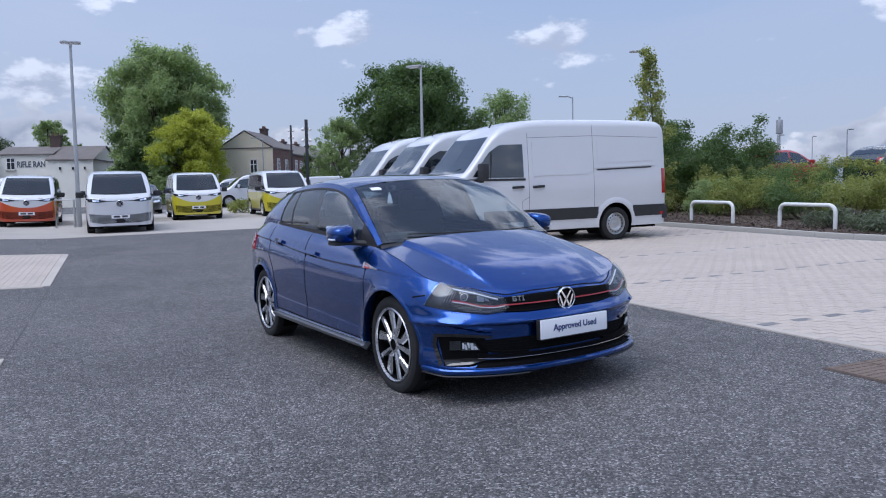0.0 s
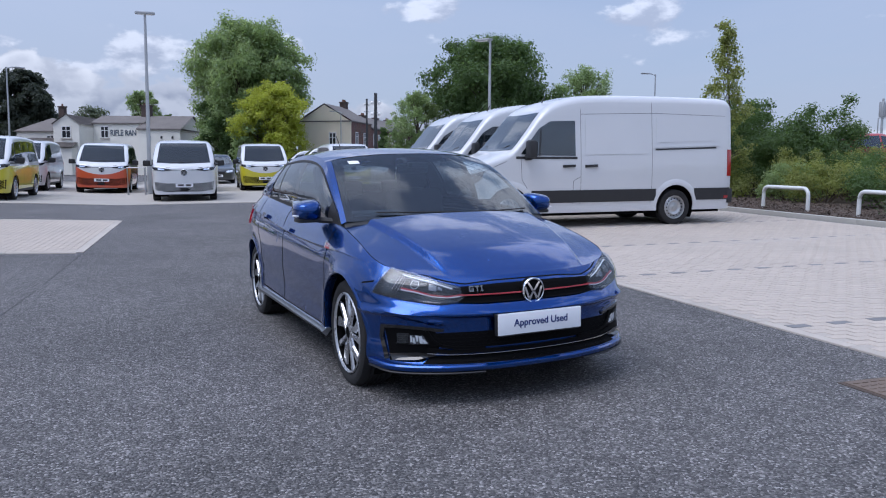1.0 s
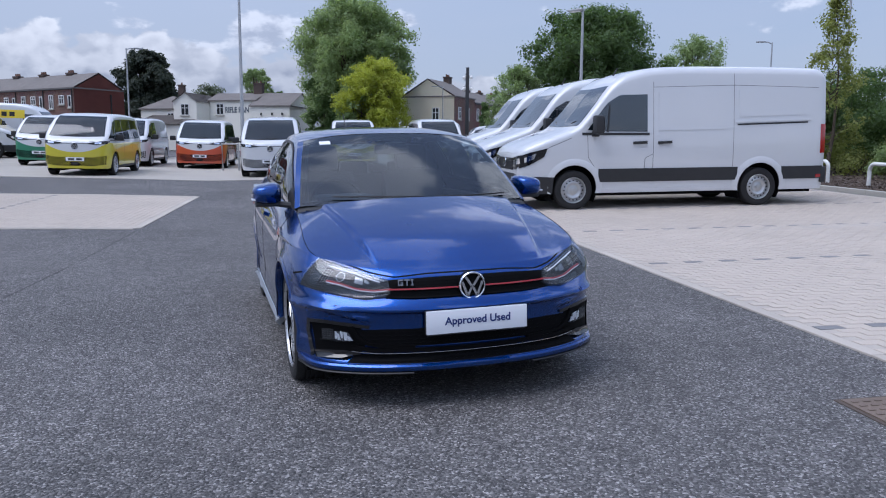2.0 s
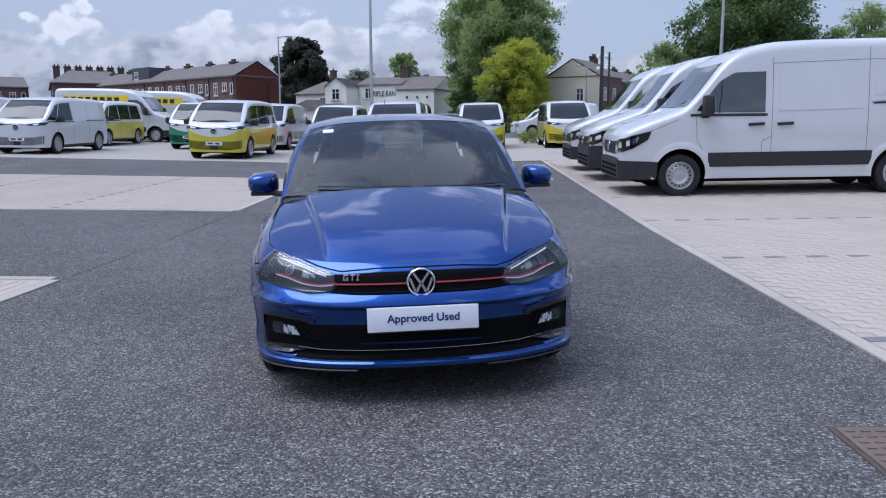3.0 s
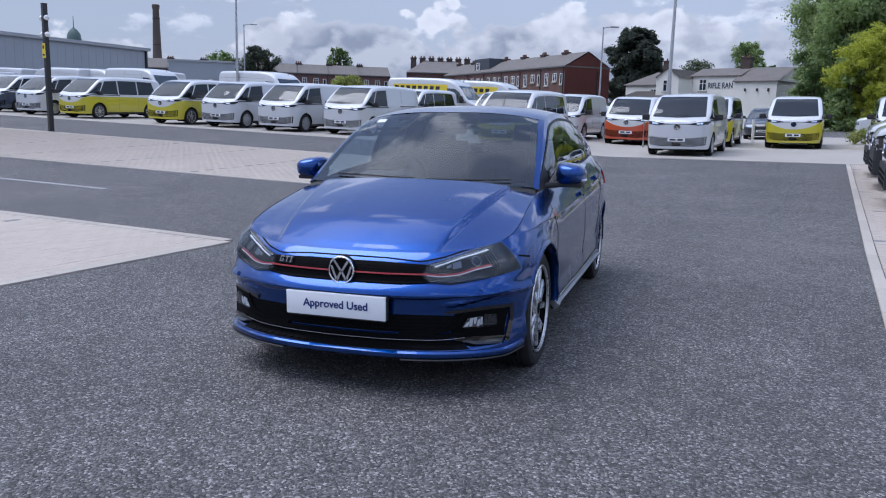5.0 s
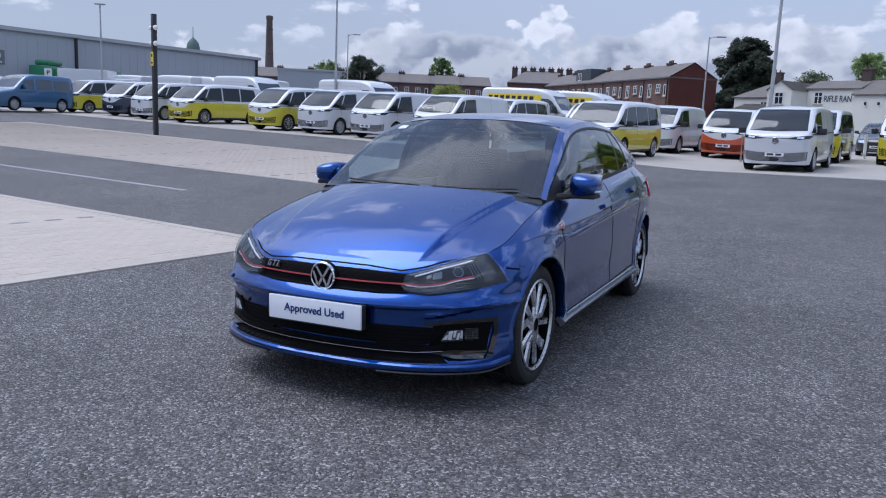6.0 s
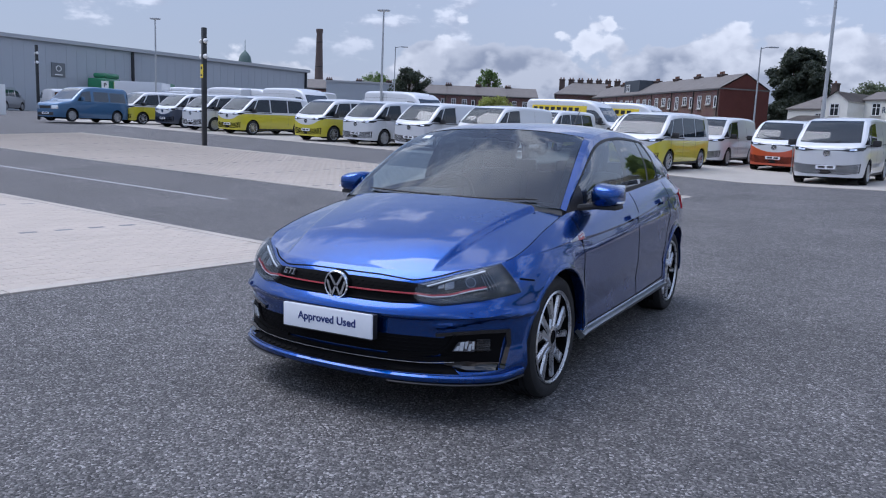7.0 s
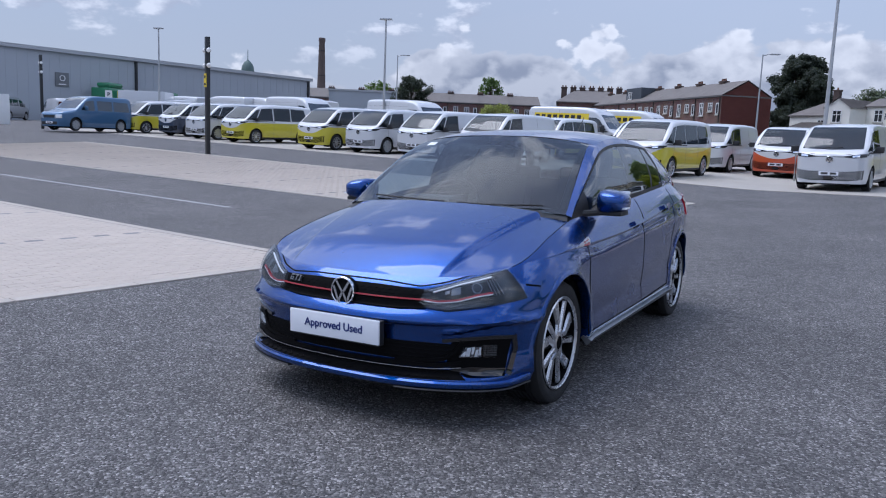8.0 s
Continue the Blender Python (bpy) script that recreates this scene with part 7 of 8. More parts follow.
part("gable_wall", bm, RENDER_CREAM, cream, "cream rendered gable", flat=True)
bm = bmesh.new()
prism(bm, 0, 6.5, 0, 6.7, 6.5, 8.5, over=0.1)
part("roof", bm, SLATE, cream, flat=True)
window(cream, -0.06, 2.3, 3.7, 0.9, 1.6, "-x")
window(cream, 1.6, 0, 4.0, 0.8, 1.4)
window(cream, 4.2, 0, 4.0, 0.8, 1.4)
chimney(cream, 5.9, 3.35, 8.0, 9.3, 1.0, 0.7, 3)
for i in range(4):
    o = Vector((26.5, 81.4)) + b_dir * (6.5 + 4.8 * i)
    terrace_house(frame_at(o.x, o.y, b_dir.x, b_dir.y, 0.6), 4.8, 6.2, 6.1, 7.8, "brick terraced house behind the cream gable", "side terrace")

# ---- sheds, chimney stack and dome ----
sd = Vector((4.3, 36.9)).normalized()
shed = thing("warehouse", "long grey metal-clad warehouse with a pale roof edge", "building", frame_at(-73.0, -10.0, sd.x, sd.y, 0.8))
SL = 86.5
part("wall", boxed(0, SL, 0, 42, 0, 7.25), CLAD_GREY, shed, flat=True)
bm = bmesh.new()
for x in lin(0.5, SL - 0.5, 86):
    box(bm, x - 0.06, x + 0.06, -0.02, 0.0, 0.3, 7.2)
ribs = part("cladding_ribs", bm, CLAD_GREY, shed, flat=True)
ribs["kind"] = "stuff"
for x in (20.0, 41.0, 62.0, SL - 0.3):
    part("downpipe", boxed(x - 0.12, x + 0.12, -0.2, 0.0, 0.2, 7.2), GREY_TRIM, shed, flat=True)
bm = bmesh.new()
prism(bm, 0, SL, 0, 42, 7.25, 8.0, over=0.3, thick=0.35)
part("roof", bm, CLAD_ROOF, shed, "pale sheet roof", flat=True)
part("end_wall", boxed(SL + 0.02, SL + 0.06, 0, 42, 0, 7.25), CLAD_GREY, shed, flat=True)
sg = part("wall_sign", boxed(53.6, 54.9, -0.12, -0.02, 4.1, 5.4), material("faded_sign_board", (0.16, 0.17, 0.18), 0.6, var=0.1), shed, "grey square sign with a round mark", flat=True)
bm = bmesh.new()
lathe(bm, [(0.28, 0.0), (0.28, 0.05), (0.21, 0.05), (0.21, 0.0)], 24, Matrix.Translation((54.25, -0.14, 4.88)) @ pose(0, 0, 0, 0, 0, -90))
part("sign_ring", bm, UPVC, sg)
part("sign_bar", boxed(53.9, 54.6, -0.16, -0.12, 4.25, 4.35), UPVC, sg, flat=True)
box_dir = Vector((9.0, 6.2)).normalized()
boxshed = thing("grey_shed", "plain grey metal-clad shed", "building", frame_at(-72.5, 92.0, box_dir.x, box_dir.y, 1.0))
part("wall", boxed(0, 10.2, 0, 8, 0, 7.1), CLAD_GREY, boxshed, flat=True)
part("roof_edge", boxed(-0.15, 10.35, -0.15, 8.15, 7.1, 7.35), CLAD_ROOF, boxshed, flat=True)
part("vent", boxed(5.5, 6.1, -0.1, 0.0, 4.2, 4.7), UPVC, boxshed, flat=True)
stack = thing("chimney_stack", "tall tapered dark brick mill chimney", "chimney", Matrix.Translation((-123.0, 153.0, 0)))
bm = bmesh.new()
lathe(bm, [(1.45, 0), (1.02, 14), (0.72, 24.2), (0.86, 24.5), (0.86, 25.2), (0.72, 25.3), (0.55, 25.3)], 16, pose(0, 0, 0, 0, -90, 0))
part("shaft", bm, material("sooty_brick", (0.13, 0.10, 0.09), 0.95, var=0.2, scale=0.5), stack)
bm = bmesh.new()
for z in (16, 22):
    lathe(bm, [(0.95 - 0.02 * (z - 16), z), (1.02 - 0.02 * (z - 16), z + 0.1), (0.93 - 0.02 * (z - 16), z + 0.2)], 16, pose(0, 0, 0, 0, -90, 0))
part("iron_band", bm, BAR_INK, stack)
dome = thing("domed_turret", "distant green copper dome on a turret", "building", Matrix.Translation((-101.9, 105.2, 1.7)))
part("turret", boxed(-1.3, 1.3, -1.3, 1.3, -1.7, 10.6), TERRACE_BRICK, dome, flat=True)
bm = bmesh.new()
lathe(bm, [(1.2, 10.6), (1.16, 11.0), (0.98, 11.8), (0.58, 12.4), (0.2, 12.7), (0.07, 12.9), (0.05, 14.6), (0.01, 14.7)], 16, pose(0, 0, 0, 0, -90, 0))
part("cupola", bm, material("copper_green", (0.10, 0.15, 0.14), 0.7, var=0.15), dome)
mast = thing("radio_mast", "slim grey telecoms mast", "mast", Matrix.Translation((95.3, 65.0, 0)))
bm = bmesh.new()
tube(bm, [(0, 0, 0), (0, 0, 11.6)], 0.22, 8, taper=0.14)
part("pole", bm, GALV, mast)
part("antenna_head", boxed(-0.35, 0.35, -0.35, 0.35, 9.2, 11.2, bevel=0.1), GALV, mast)

# ---- trees and shrubs ----
def leaf_cloud(clumps, count, size, rnd, squash=0.8):
    """Many small folded leaf cards on the outer shells of clumps (x, y, z, radius)."""
    co, fa = [], []
    weights = [c[3] ** 2 for c in clumps]
    for c in rnd.choices(clumps, weights, k=count):
        d = Vector((rnd.gauss(0, 1), rnd.gauss(0, 1), rnd.gauss(0.25, 1))).normalized()
        r = c[3] * min(1.35, abs(rnd.gauss(0.78, 0.30)))
        p = Vector(c[:3]) + Vector((d.x * r, d.y * r, d.z * r * squash))
        n = (d + Vector((rnd.gauss(0, 0.45), rnd.gauss(0, 0.45), rnd.gauss(0.35, 0.45)))).normalized()
        a = n.orthogonal().normalized()
        a = (Matrix.Rotation(rnd.uniform(0, 6.28), 3, n) @ a)
        b = n.cross(a)
        s = size * rnd.uniform(0.55, 1.25)
        i = len(co)
        co += [tuple(p - a * s), tuple(p + b * s * 0.62 + n * s * 0.15), tuple(p + a * s), tuple(p - b * s * 0.62 + n * s * 0.15)]
        fa.append((i, i + 1, i + 2))
        fa.append((i, i + 2, i + 3))
    me = bpy.data.meshes.new("crown")
    me.from_pydata(co, [], fa)
    return me


def tree(x, y, height, width, mat, label, seed, name="tree", trunk=0.25, low=0.25, leaves=17100, leaf=0.15, shape="round", group="", lobes=22):
    """A trunk with limbs that reach into lobes of the crown; each lobe carries clumps of leaves on its outside."""
    rnd = random.Random(seed)
    z0 = ground_z(x, y) if abs(x) < 40 and y < 45 else 0.6
    tr = thing(name, label, "tree", Matrix.Translation((x, y, z0 - 0.05)), group)
    bm = bmesh.new()
    tube(bm, [(0, 0, 0), (rnd.uniform(-0.1, 0.1), rnd.uniform(-0.1, 0.1), height * 0.25), (rnd.uniform(-0.2, 0.2), rnd.uniform(-0.2, 0.2), height * 0.55), (0, 0, height * 0.9)], trunk, 8, taper=trunk * 0.15)
    clumps = []
    if shape == "spire":
        k = 30
        for i in range(k):
            h = (i + 0.5) / k
            t = low + (1 - low) * h
            prof = max(0.10, (1 - h) ** 0.85) * (0.6 + 0.4 * min(1, h * 6))
            for j in range(3):
                a = rnd.uniform(0, 6.283)
                r = width / 2 * prof * rnd.uniform(0.35, 1.0)
                p = (r * math.cos(a), r * math.sin(a), height * (t - 0.02 + rnd.uniform(-0.02, 0.02)))
                clumps.append((*p, width * rnd.uniform(0.05, 0.11)))
                if rnd.random() < 0.5:
                    tube(bm, [(0, 0, height * max(0.1, t - 0.10)), (p[0] * 0.5, p[1] * 0.5, height * (t - 0.05)), p], trunk * 0.25, 5, taper=trunk * 0.05)
    else:
        for i in range(lobes):
            h = (i + 0.5) / lobes
            prof = math.sqrt(max(0.05, 1 - (2 * h - 0.85) ** 2 / 1.36))
            a = i * 2.4 + rnd.uniform(-0.5, 0.5)
            rad = width * rnd.uniform(0.15, 0.25) * (0.75 + 0.25 * prof)
            r = max(0.0, width / 2 * prof - rad * 0.62) * rnd.uniform(0.62, 1.06)
            z = height * (low + (1 - low) * h)
            z = min(z, height - rad * 0.75)
            c = Vector((r * math.cos(a), r * math.sin(a), z))
            tube(bm, [(0, 0, max(height * 0.12, z - height * 0.22)), (c.x * 0.45, c.y * 0.45, z - height * 0.10), tuple(c)], trunk * 0.36, 6, taper=trunk * 0.08)
            for q in range(22):
                d = Vector((rnd.gauss(0, 1), rnd.gauss(0, 1), rnd.gauss(0.2, 0.9))).normalized()
                p = c + Vector((d.x, d.y, d.z * 0.85)) * rad * rnd.uniform(0.35, 1.05)
                clumps.append((p.x, p.y, max(p.z, height * low * 0.6), rad * rnd.uniform(0.22, 0.46)))
                if q < 4:
                    tube(bm, [tuple(c * 0.75), tuple(c.lerp(p, 0.6)), tuple(p)], trunk * 0.12, 4, taper=trunk * 0.03)
    part("trunk", bm, BARK, tr)
    me = leaf_cloud(clumps, leaves, leaf, rnd)
    me.materials.append(mat)
    cr = new("crown", me)
    cr.parent = tr
    return tr


tree(15.9, 86.0, 17.2, 13.4, LEAF_MID, "large broadleaf tree with an open green crown", 3, trunk=0.45, leaves=90000, leaf=0.165, low=0.20, lobes=36)
tree(12.8, 84.0, 9.0, 6.4, LEAF_DARK, "smaller dark green tree under the large one", 4, trunk=0.2, leaves=34000, leaf=0.12, low=0.05)
tree(15.7, 74.0, 9.4, 7.5, LEAF_YELLOW, "young tree with bright yellow-green leaves", 5, trunk=0.16, leaves=52000, leaf=0.11, low=0.16, lobes=28)
tree(31.5, 57.0, 12.5, 12.2, LEAF_DARK, "tall dark green tree behind the vans", 6, trunk=0.35, leaves=80000, leaf=0.135, low=0.10, lobes=36)
tree(24.5, 58.0, 7.6, 5.0, LEAF_MID, "mid-green bushy tree behind the vans", 7, trunk=0.2, leaves=26000, leaf=0.085, low=0.05)
tree(44.0, 61.0, 11.2, 8.0, LEAF_MID, "distant rounded green tree", 8, leaves=26000, leaf=0.11, low=0.1)
tree(-7.8, 108.0, 13.2, 8.0, LEAF_PURPLE, "round very dark leaved tree", 9, trunk=0.4, leaves=80000, leaf=0.19, low=0.06, lobes=34)
tree(0.2, 116.0, 9.6, 6.5, LEAF_GREY, "pale green distant tree", 10, leaves=9500, leaf=0.18, low=0.1)
tree(6.6, 112.0, 11.8, 6.0, LEAF_MID, "green tree behind the public house", 11, leaves=24000, leaf=0.13, low=0.1)
tree(9.6, 110.0, 8.6, 2.6, LEAF_DARK, "small dark tree behind the public house", 12, leaves=4750, leaf=0.17, low=0.1)
tree(14.5, 75.0, 7.0, 6.0, LEAF_MID, "green bushy tree beside the public house", 13, leaves=9500, leaf=0.17, low=0.02)
tree(24.5, 66.0, 5.0, 2.2, LEAF_DARK, "small conifer by the terrace", 14, shape="spire", leaves=4750, leaf=0.13, low=0.05)
tree(15.8, 14.4, 5.45, 2.4, LEAF_HEDGE, "slim young tree with an open pointed crown", 15, trunk=0.06, leaves=7000, leaf=0.045, low=0.22, shape="spire")
tree(-88.0, 128.0, 11.5, 10.0, LEAF_DARK, "distant dark tree behind the shed", 16, leaves=7600, leaf=0.23, low=0.1)
tree(-82.0, 131.0, 11.5, 9.0, LEAF_DARK, "distant dark tree behind the shed", 17, leaves=7600, leaf=0.23, low=0.1)
tree(-57.0, 91.0, 9.4, 6.4, LEAF_PURPLE, "dusky dark tree beside the grey shed", 18, leaves=22000, leaf=0.14, low=0.05)
tree(-63.0, 128.0, 12.4, 6.0, LEAF_DARK, "distant dark tree over the terrace roofs", 19, leaves=6650, leaf=0.20, low=0.2)
tree(-70.0, 82.0, 4.8, 7.0, LEAF_HEDGE, "light green bush by the warehouse", 20, leaves=7600, leaf=0.16, low=0.05)
tree(-43.0, 90.0, 5.6, 6.0, LEAF_HEDGE, "light green bush before the terrace", 21, leaves=7600, leaf=0.16, low=0.05)
tree(-29.5, 92.0, 5.2, 3.0, LEAF_HEDGE, "small green tree before the terrace", 22, leaves=4750, leaf=0.13, low=0.1)
tree(-19.0, 118.0, 10.0, 8.0, LEAF_MID, "distant green tree by the road", 23, leaves=7600, leaf=0.20, low=0.1)


def shrub(x, y, w, h, mat, seed, label, name="shrub", leaves=2600, leaf=0.05, dz=0.1, lumps=13, group="shrubs in the planting bed"):
    rnd = random.Random(seed)
    sh = thing(name, label, "shrub", Matrix.Translation((x, y, ground_z(x, y) + dz)), group)
    bm = bmesh.new()
    clumps = []
    for i in range(lumps):
        a, r = rnd.uniform(0, 6.283), w / 2 * rnd.random() ** 0.5
        t = rnd.uniform(0.25, 0.92) * (1 - 0.35 * (2 * r / w) ** 2)
        clumps.append((r * math.cos(a), r * math.sin(a), h * t, w * rnd.uniform(0.12, 0.2)))
        tube(bm, [(r * 0.2 * math.cos(a), r * 0.2 * math.sin(a), 0), (r * 0.7 * math.cos(a), r * 0.7 * math.sin(a), h * t * 0.6), (r * math.cos(a), r * math.sin(a), h * t)], 0.014, 4, taper=0.004)
    for i in range(7):
        a, r = rnd.uniform(0, 6.283), w / 2 * rnd.uniform(0.2, 0.95)
        clumps.append((r * math.cos(a), r * math.sin(a), h * rnd.uniform(0.80, 1.0), w * 0.09))
    part("stem", bm, BARK, sh)
    me = leaf_cloud(clumps, leaves, leaf, rnd, 0.9)
    me.materials.append(mat)
    ob = new("foliage", me)
    ob.parent = sh
    return sh


bed = sheet("planting_bed", 11.05, 26.0, -6.0, 22.0, 0.09, MULCH)
tagged(bed, "dark bark mulch planting bed behind the kerb", "planting bed", kind="structure")
rs = random.Random(31)
n_sh = 0
for row, (u0, hgt) in enumerate(((14.4, 1.05), (15.9, 1.3), (17.6, 1.5))):
    for i in range(13):
        v = -4.5 + 1.75 * i + rs.uniform(-0.4, 0.4) + row * 0.6
        u = u0 + rs.uniform(-0.35, 0.35)
        x, y = lot(u, v)
        kind_mat = LEAF_RED if (row == 2 and i in (4, 6)) else rs.choice((LEAF_HEDGE, LEAF_HEDGE, LEAF_MID, LEAF_DARK))
        shrub(x, y, rs.uniform(1.7, 2.3), hgt * rs.uniform(0.85, 1.2), kind_mat, 100 + n_sh, "red-leaved shrub in the planting bed" if kind_mat is LEAF_RED else "leafy green garden shrub in bark mulch", leaves=5200, leaf=0.036)
        n_sh += 1
for i in range(11):
    x, y = lot(12.3 + rs.uniform(-0.5, 0.7), -3.0 + 1.15 * i + rs.uniform(-0.3, 0.3))
    shrub(x, y, rs.uniform(0.8, 1.2), rs.uniform(0.28, 0.42), LEAF_GREY, 200 + i, "low grey-green shrub at the kerb", leaves=1500, leaf=0.035)
for (u, v, w, h, sd_) in ((17.0, 16.6, 3.0, 3.0, 301), (18.2, 17.0, 2.8, 2.3, 302), (17.0, 19.6, 3.2, 3.1, 303), (15.8, 18.4, 2.8, 3.0, 304)):
    x, y = lot(u, v)
    shrub(x, y, w, h, LEAF_DARK, sd_, "tall dark green bush behind the bed", "bush", leaves=30000, leaf=0.045, lumps=46)
for i in range(6):
    x, y = lot(3.6 + i * 1.3, 34.0)
    shrub(x, y, 1.5, 0.6, LEAF_HEDGE, 400 + i, "clipped low green hedge plant", "hedge_plant", leaves=1500, leaf=0.06, dz=0.0, group="low hedge")
# bark chips
rc = random.Random(5)
co, fa = [], []
for i in range(11000):
    u, v = 11.1 + 3.6 * rc.random() ** 1.3, rc.uniform(-5, 20)
    x, y = lot(u, v)
    p = Vector((x, y, ground_z(x, y) + 0.092 + rc.uniform(0, 0.03)))
    r = Euler((rc.uniform(-0.5, 0.5), rc.uniform(-0.5, 0.5), rc.uniform(0, 6.28))).to_matrix()
    l, w = rc.uniform(0.015, 0.045), rc.uniform(0.008, 0.018)
    s = len(co)
    co += [tuple(p + r @ Vector(q)) for q in ((-l, -w, 0), (l, -w, 0), (l, w, 0), (-l, w, 0), (0, 0, 0.012))]
    fa += [(s, s + 1, s + 4), (s + 1, s + 2, s + 4), (s + 2, s + 3, s + 4), (s + 3, s, s + 4)]
me = bpy.data.meshes.new("bark_chips")
me.from_pydata(co, [], fa)
me.materials.append(material("bark_chip", (0.075, 0.055, 0.043), 0.95, var=0.3, island=0.9))
tagged(new("bark_chips", me), "loose brown bark chips on the planting bed", "bark chips", kind="stuff")

# ---- kerbs, rails, lamps, posts ----
edging("kerb", ((11.0, -6.0), (11.0, 20.4)), 0.14, 0.9, KERB, 0.0, "pale concrete kerb along the planting bed", tall=0.11)
edging("edging_aisle", ((2.53, -6.0), (2.53, 20.4)), 0.10, 0.9, EDGING, 0.013, "flush pale concrete edging beside the aisle")
edging("edging_lot", ((-46.0, 20.44), (2.4, 20.44)), 0.13, 0.9, EDGING, 0.013, "flush pale concrete edging of the van lot")
edging("edging_far_near", ((-30.0, 8.33), (-3.45, 8.33)), 0.13, 0.9, EDGING, 0.013, "flush pale concrete edging of the middle bays")
edging("edging_far_far", ((-30.0, 14.37), (-3.45, 14.37)), 0.13, 0.9, EDGING, 0.013, "flush pale concrete edging of the middle bays")
edging("edging_far_end", ((-3.43, 8.4), (-3.43, 14.3)), 0.13, 0.9, EDGING, 0.013, "flush pale concrete edging of the middle bays")
edging("edging_near_far", ((-14.0, 3.10), (-3.45, 3.10)), 0.13, 0.9, EDGING, 0.013, "flush pale concrete edging of the near bays")
edging("edging_near_end", ((-3.43, -3.0), (-3.43, 3.04)), 0.13, 0.9, EDGING, 0.013, "flush pale concrete edging of the near bays")
SEAM = material("bitumen_joint", (0.068, 0.066, 0.067), 0.8, var=0.4, scale=6)
seam = sheet("road_joint", -3.378, -3.366, 3.25, 8.25, 0.003, SEAM)
tagged(seam, "dark joint between two asphalt lanes", "road joint", kind="structure")


def hoop(u, v, length, label):
    """A low white tubular guard rail along the kerb."""
    rail = thing("guard_rail", label, "guard rail", lot_pose(u, v, 0, 0.07), "guard rails at the kerb")
    bm = bmesh.new()
    r, h = 0.16, 0.55
    pts = [(0, -length / 2, -0.1), (0, -length / 2, h - r)]
    pts += [(0, -length / 2 + r - r * math.cos(a), h - r + r * math.sin(a)) for a in lin(0.2, math.pi / 2, 6)]
    pts += [(0, length / 2 - r + r * math.sin(a), h - r + r * math.cos(a)) for a in lin(0, math.pi / 2 - 0.2, 6)]
    pts += [(0, length / 2, h - r), (0, length / 2, -0.1)]
    tube(bm, pts, 0.045, 12)
    part("hoop", bm, RAIL_WHITE, rail, "white painted steel tube")
    for s in (-1, 1):
        part("foot_plate", boxed(-0.08, 0.08, s * length / 2 - 0.08, s * length / 2 + 0.08, 0.0, 0.02), GALV, rail)
    return rail


for v in (14.6, 11.64, 8.67, 5.7):
    hoop(11.85, v, 1.5, "white tubular steel guard rail behind the kerb")


def lamp_post(x, y, height, label, turn=0.0, arm=0.0, name="street_lamp", z=None, r=0.075):
    z0 = ground_z(x, y) if z is None else z
    lp = thing(name, label, "street lamp", Matrix.Translation((x, y, z0)) @ pose(0, 0, 0, 0, 0, turn), "lamp posts")
    bm = bmesh.new()
    tube(bm, [(0, 0, -0.1), (0, 0, 1.3)], r * 1.25, 12)
    tube(bm, [(0, 0, 1.3), (0, 0, height)], r, 12, taper=r * 0.6)
    if arm:
        tube(bm, [(0, 0, height - 0.1), (arm * 0.4, 0, height + 0.02), (arm, 0, height + 0.05)], r * 0.5, 8)
    part("column", bm, GALV, lp, "galvanised column")
    hx = arm
    hd = part("lantern", boxed(hx - 0.34, hx + 0.34, -0.13, 0.13, height + 0.0, height + 0.085, bevel=0.03), GALV, lp)
    part("lens", boxed(hx - 0.24, hx + 0.24, -0.10, 0.10, height - 0.012, height + 0.0), UPVC, hd)
    part("hatch", boxed(-0.05, 0.05, -r * 1.3, -r * 1.2, 0.5, 0.95), GALV, lp)
    return lp


x, y = lot(-3.53, 26.9)
lamp_post(x, y, 6.55, "tall grey car park lamp post with a flat lantern", -8)
bar = thing("post_guard", "grey steel hoop guarding a lamp post", "guard rail", lot_pose(-3.95, 26.5))
bm = bmesh.new()
tube(bm, [(-0.3, 0, 0), (-0.3, 0, 1.0), (0.3, 0, 1.0), (0.3, 0, 0)], 0.04, 8)
part("hoop", bm, GALV, bar)
lamp_post(13.0, 24.2, 6.0, "tall grey car park lamp post behind the vans", -60, arm=-0.3)
lamp_post(25.8, 24.1, 7.4, "grey street lamp beyond the planting bed", -40, arm=-0.4)
lamp_post(2.2 - 44 * math.sin(radians(34.2)), -2.9 + 44 * math.cos(radians(34.2)), 6.9, "tall grey car park lamp post with a flat lantern", 20)
lamp_post(2.2 - 58 * math.sin(radians(49.8)), -2.9 + 58 * math.cos(radians(49.8)), 6.9, "tall grey car park lamp post with a flat lantern", 30)
lamp_post(2.2 - 80 * math.sin(radians(33.3)), -2.9 + 80 * math.cos(radians(33.3)), 8.4, "distant street lamp on a curved arm", 40, arm=0.9, z=1.2)
lamp_post(2.2 - 62 * math.sin(radians(7.9)), -2.9 + 62 * math.cos(radians(7.9)), 7.6, "distant street lamp on a short arm", 30, arm=0.9, z=0.8)
lamp_post(22.2, 72.0, 6.6, "street lamp by the cream house", 160, arm=0.8, z=0.8)
lamp_post(38.5, 44.0, 8.2, "street lamp among the trees", 160, arm=0.8, z=0.8)
for x, y, h in ((62.0, 42.0, 5.6), (70.0, 40.0, 6.2), (100.0, 63.0, 8.0)):
    lamp_post(x, y, h, "far street lamp on the skyline", 0, arm=0.6, z=0.8)


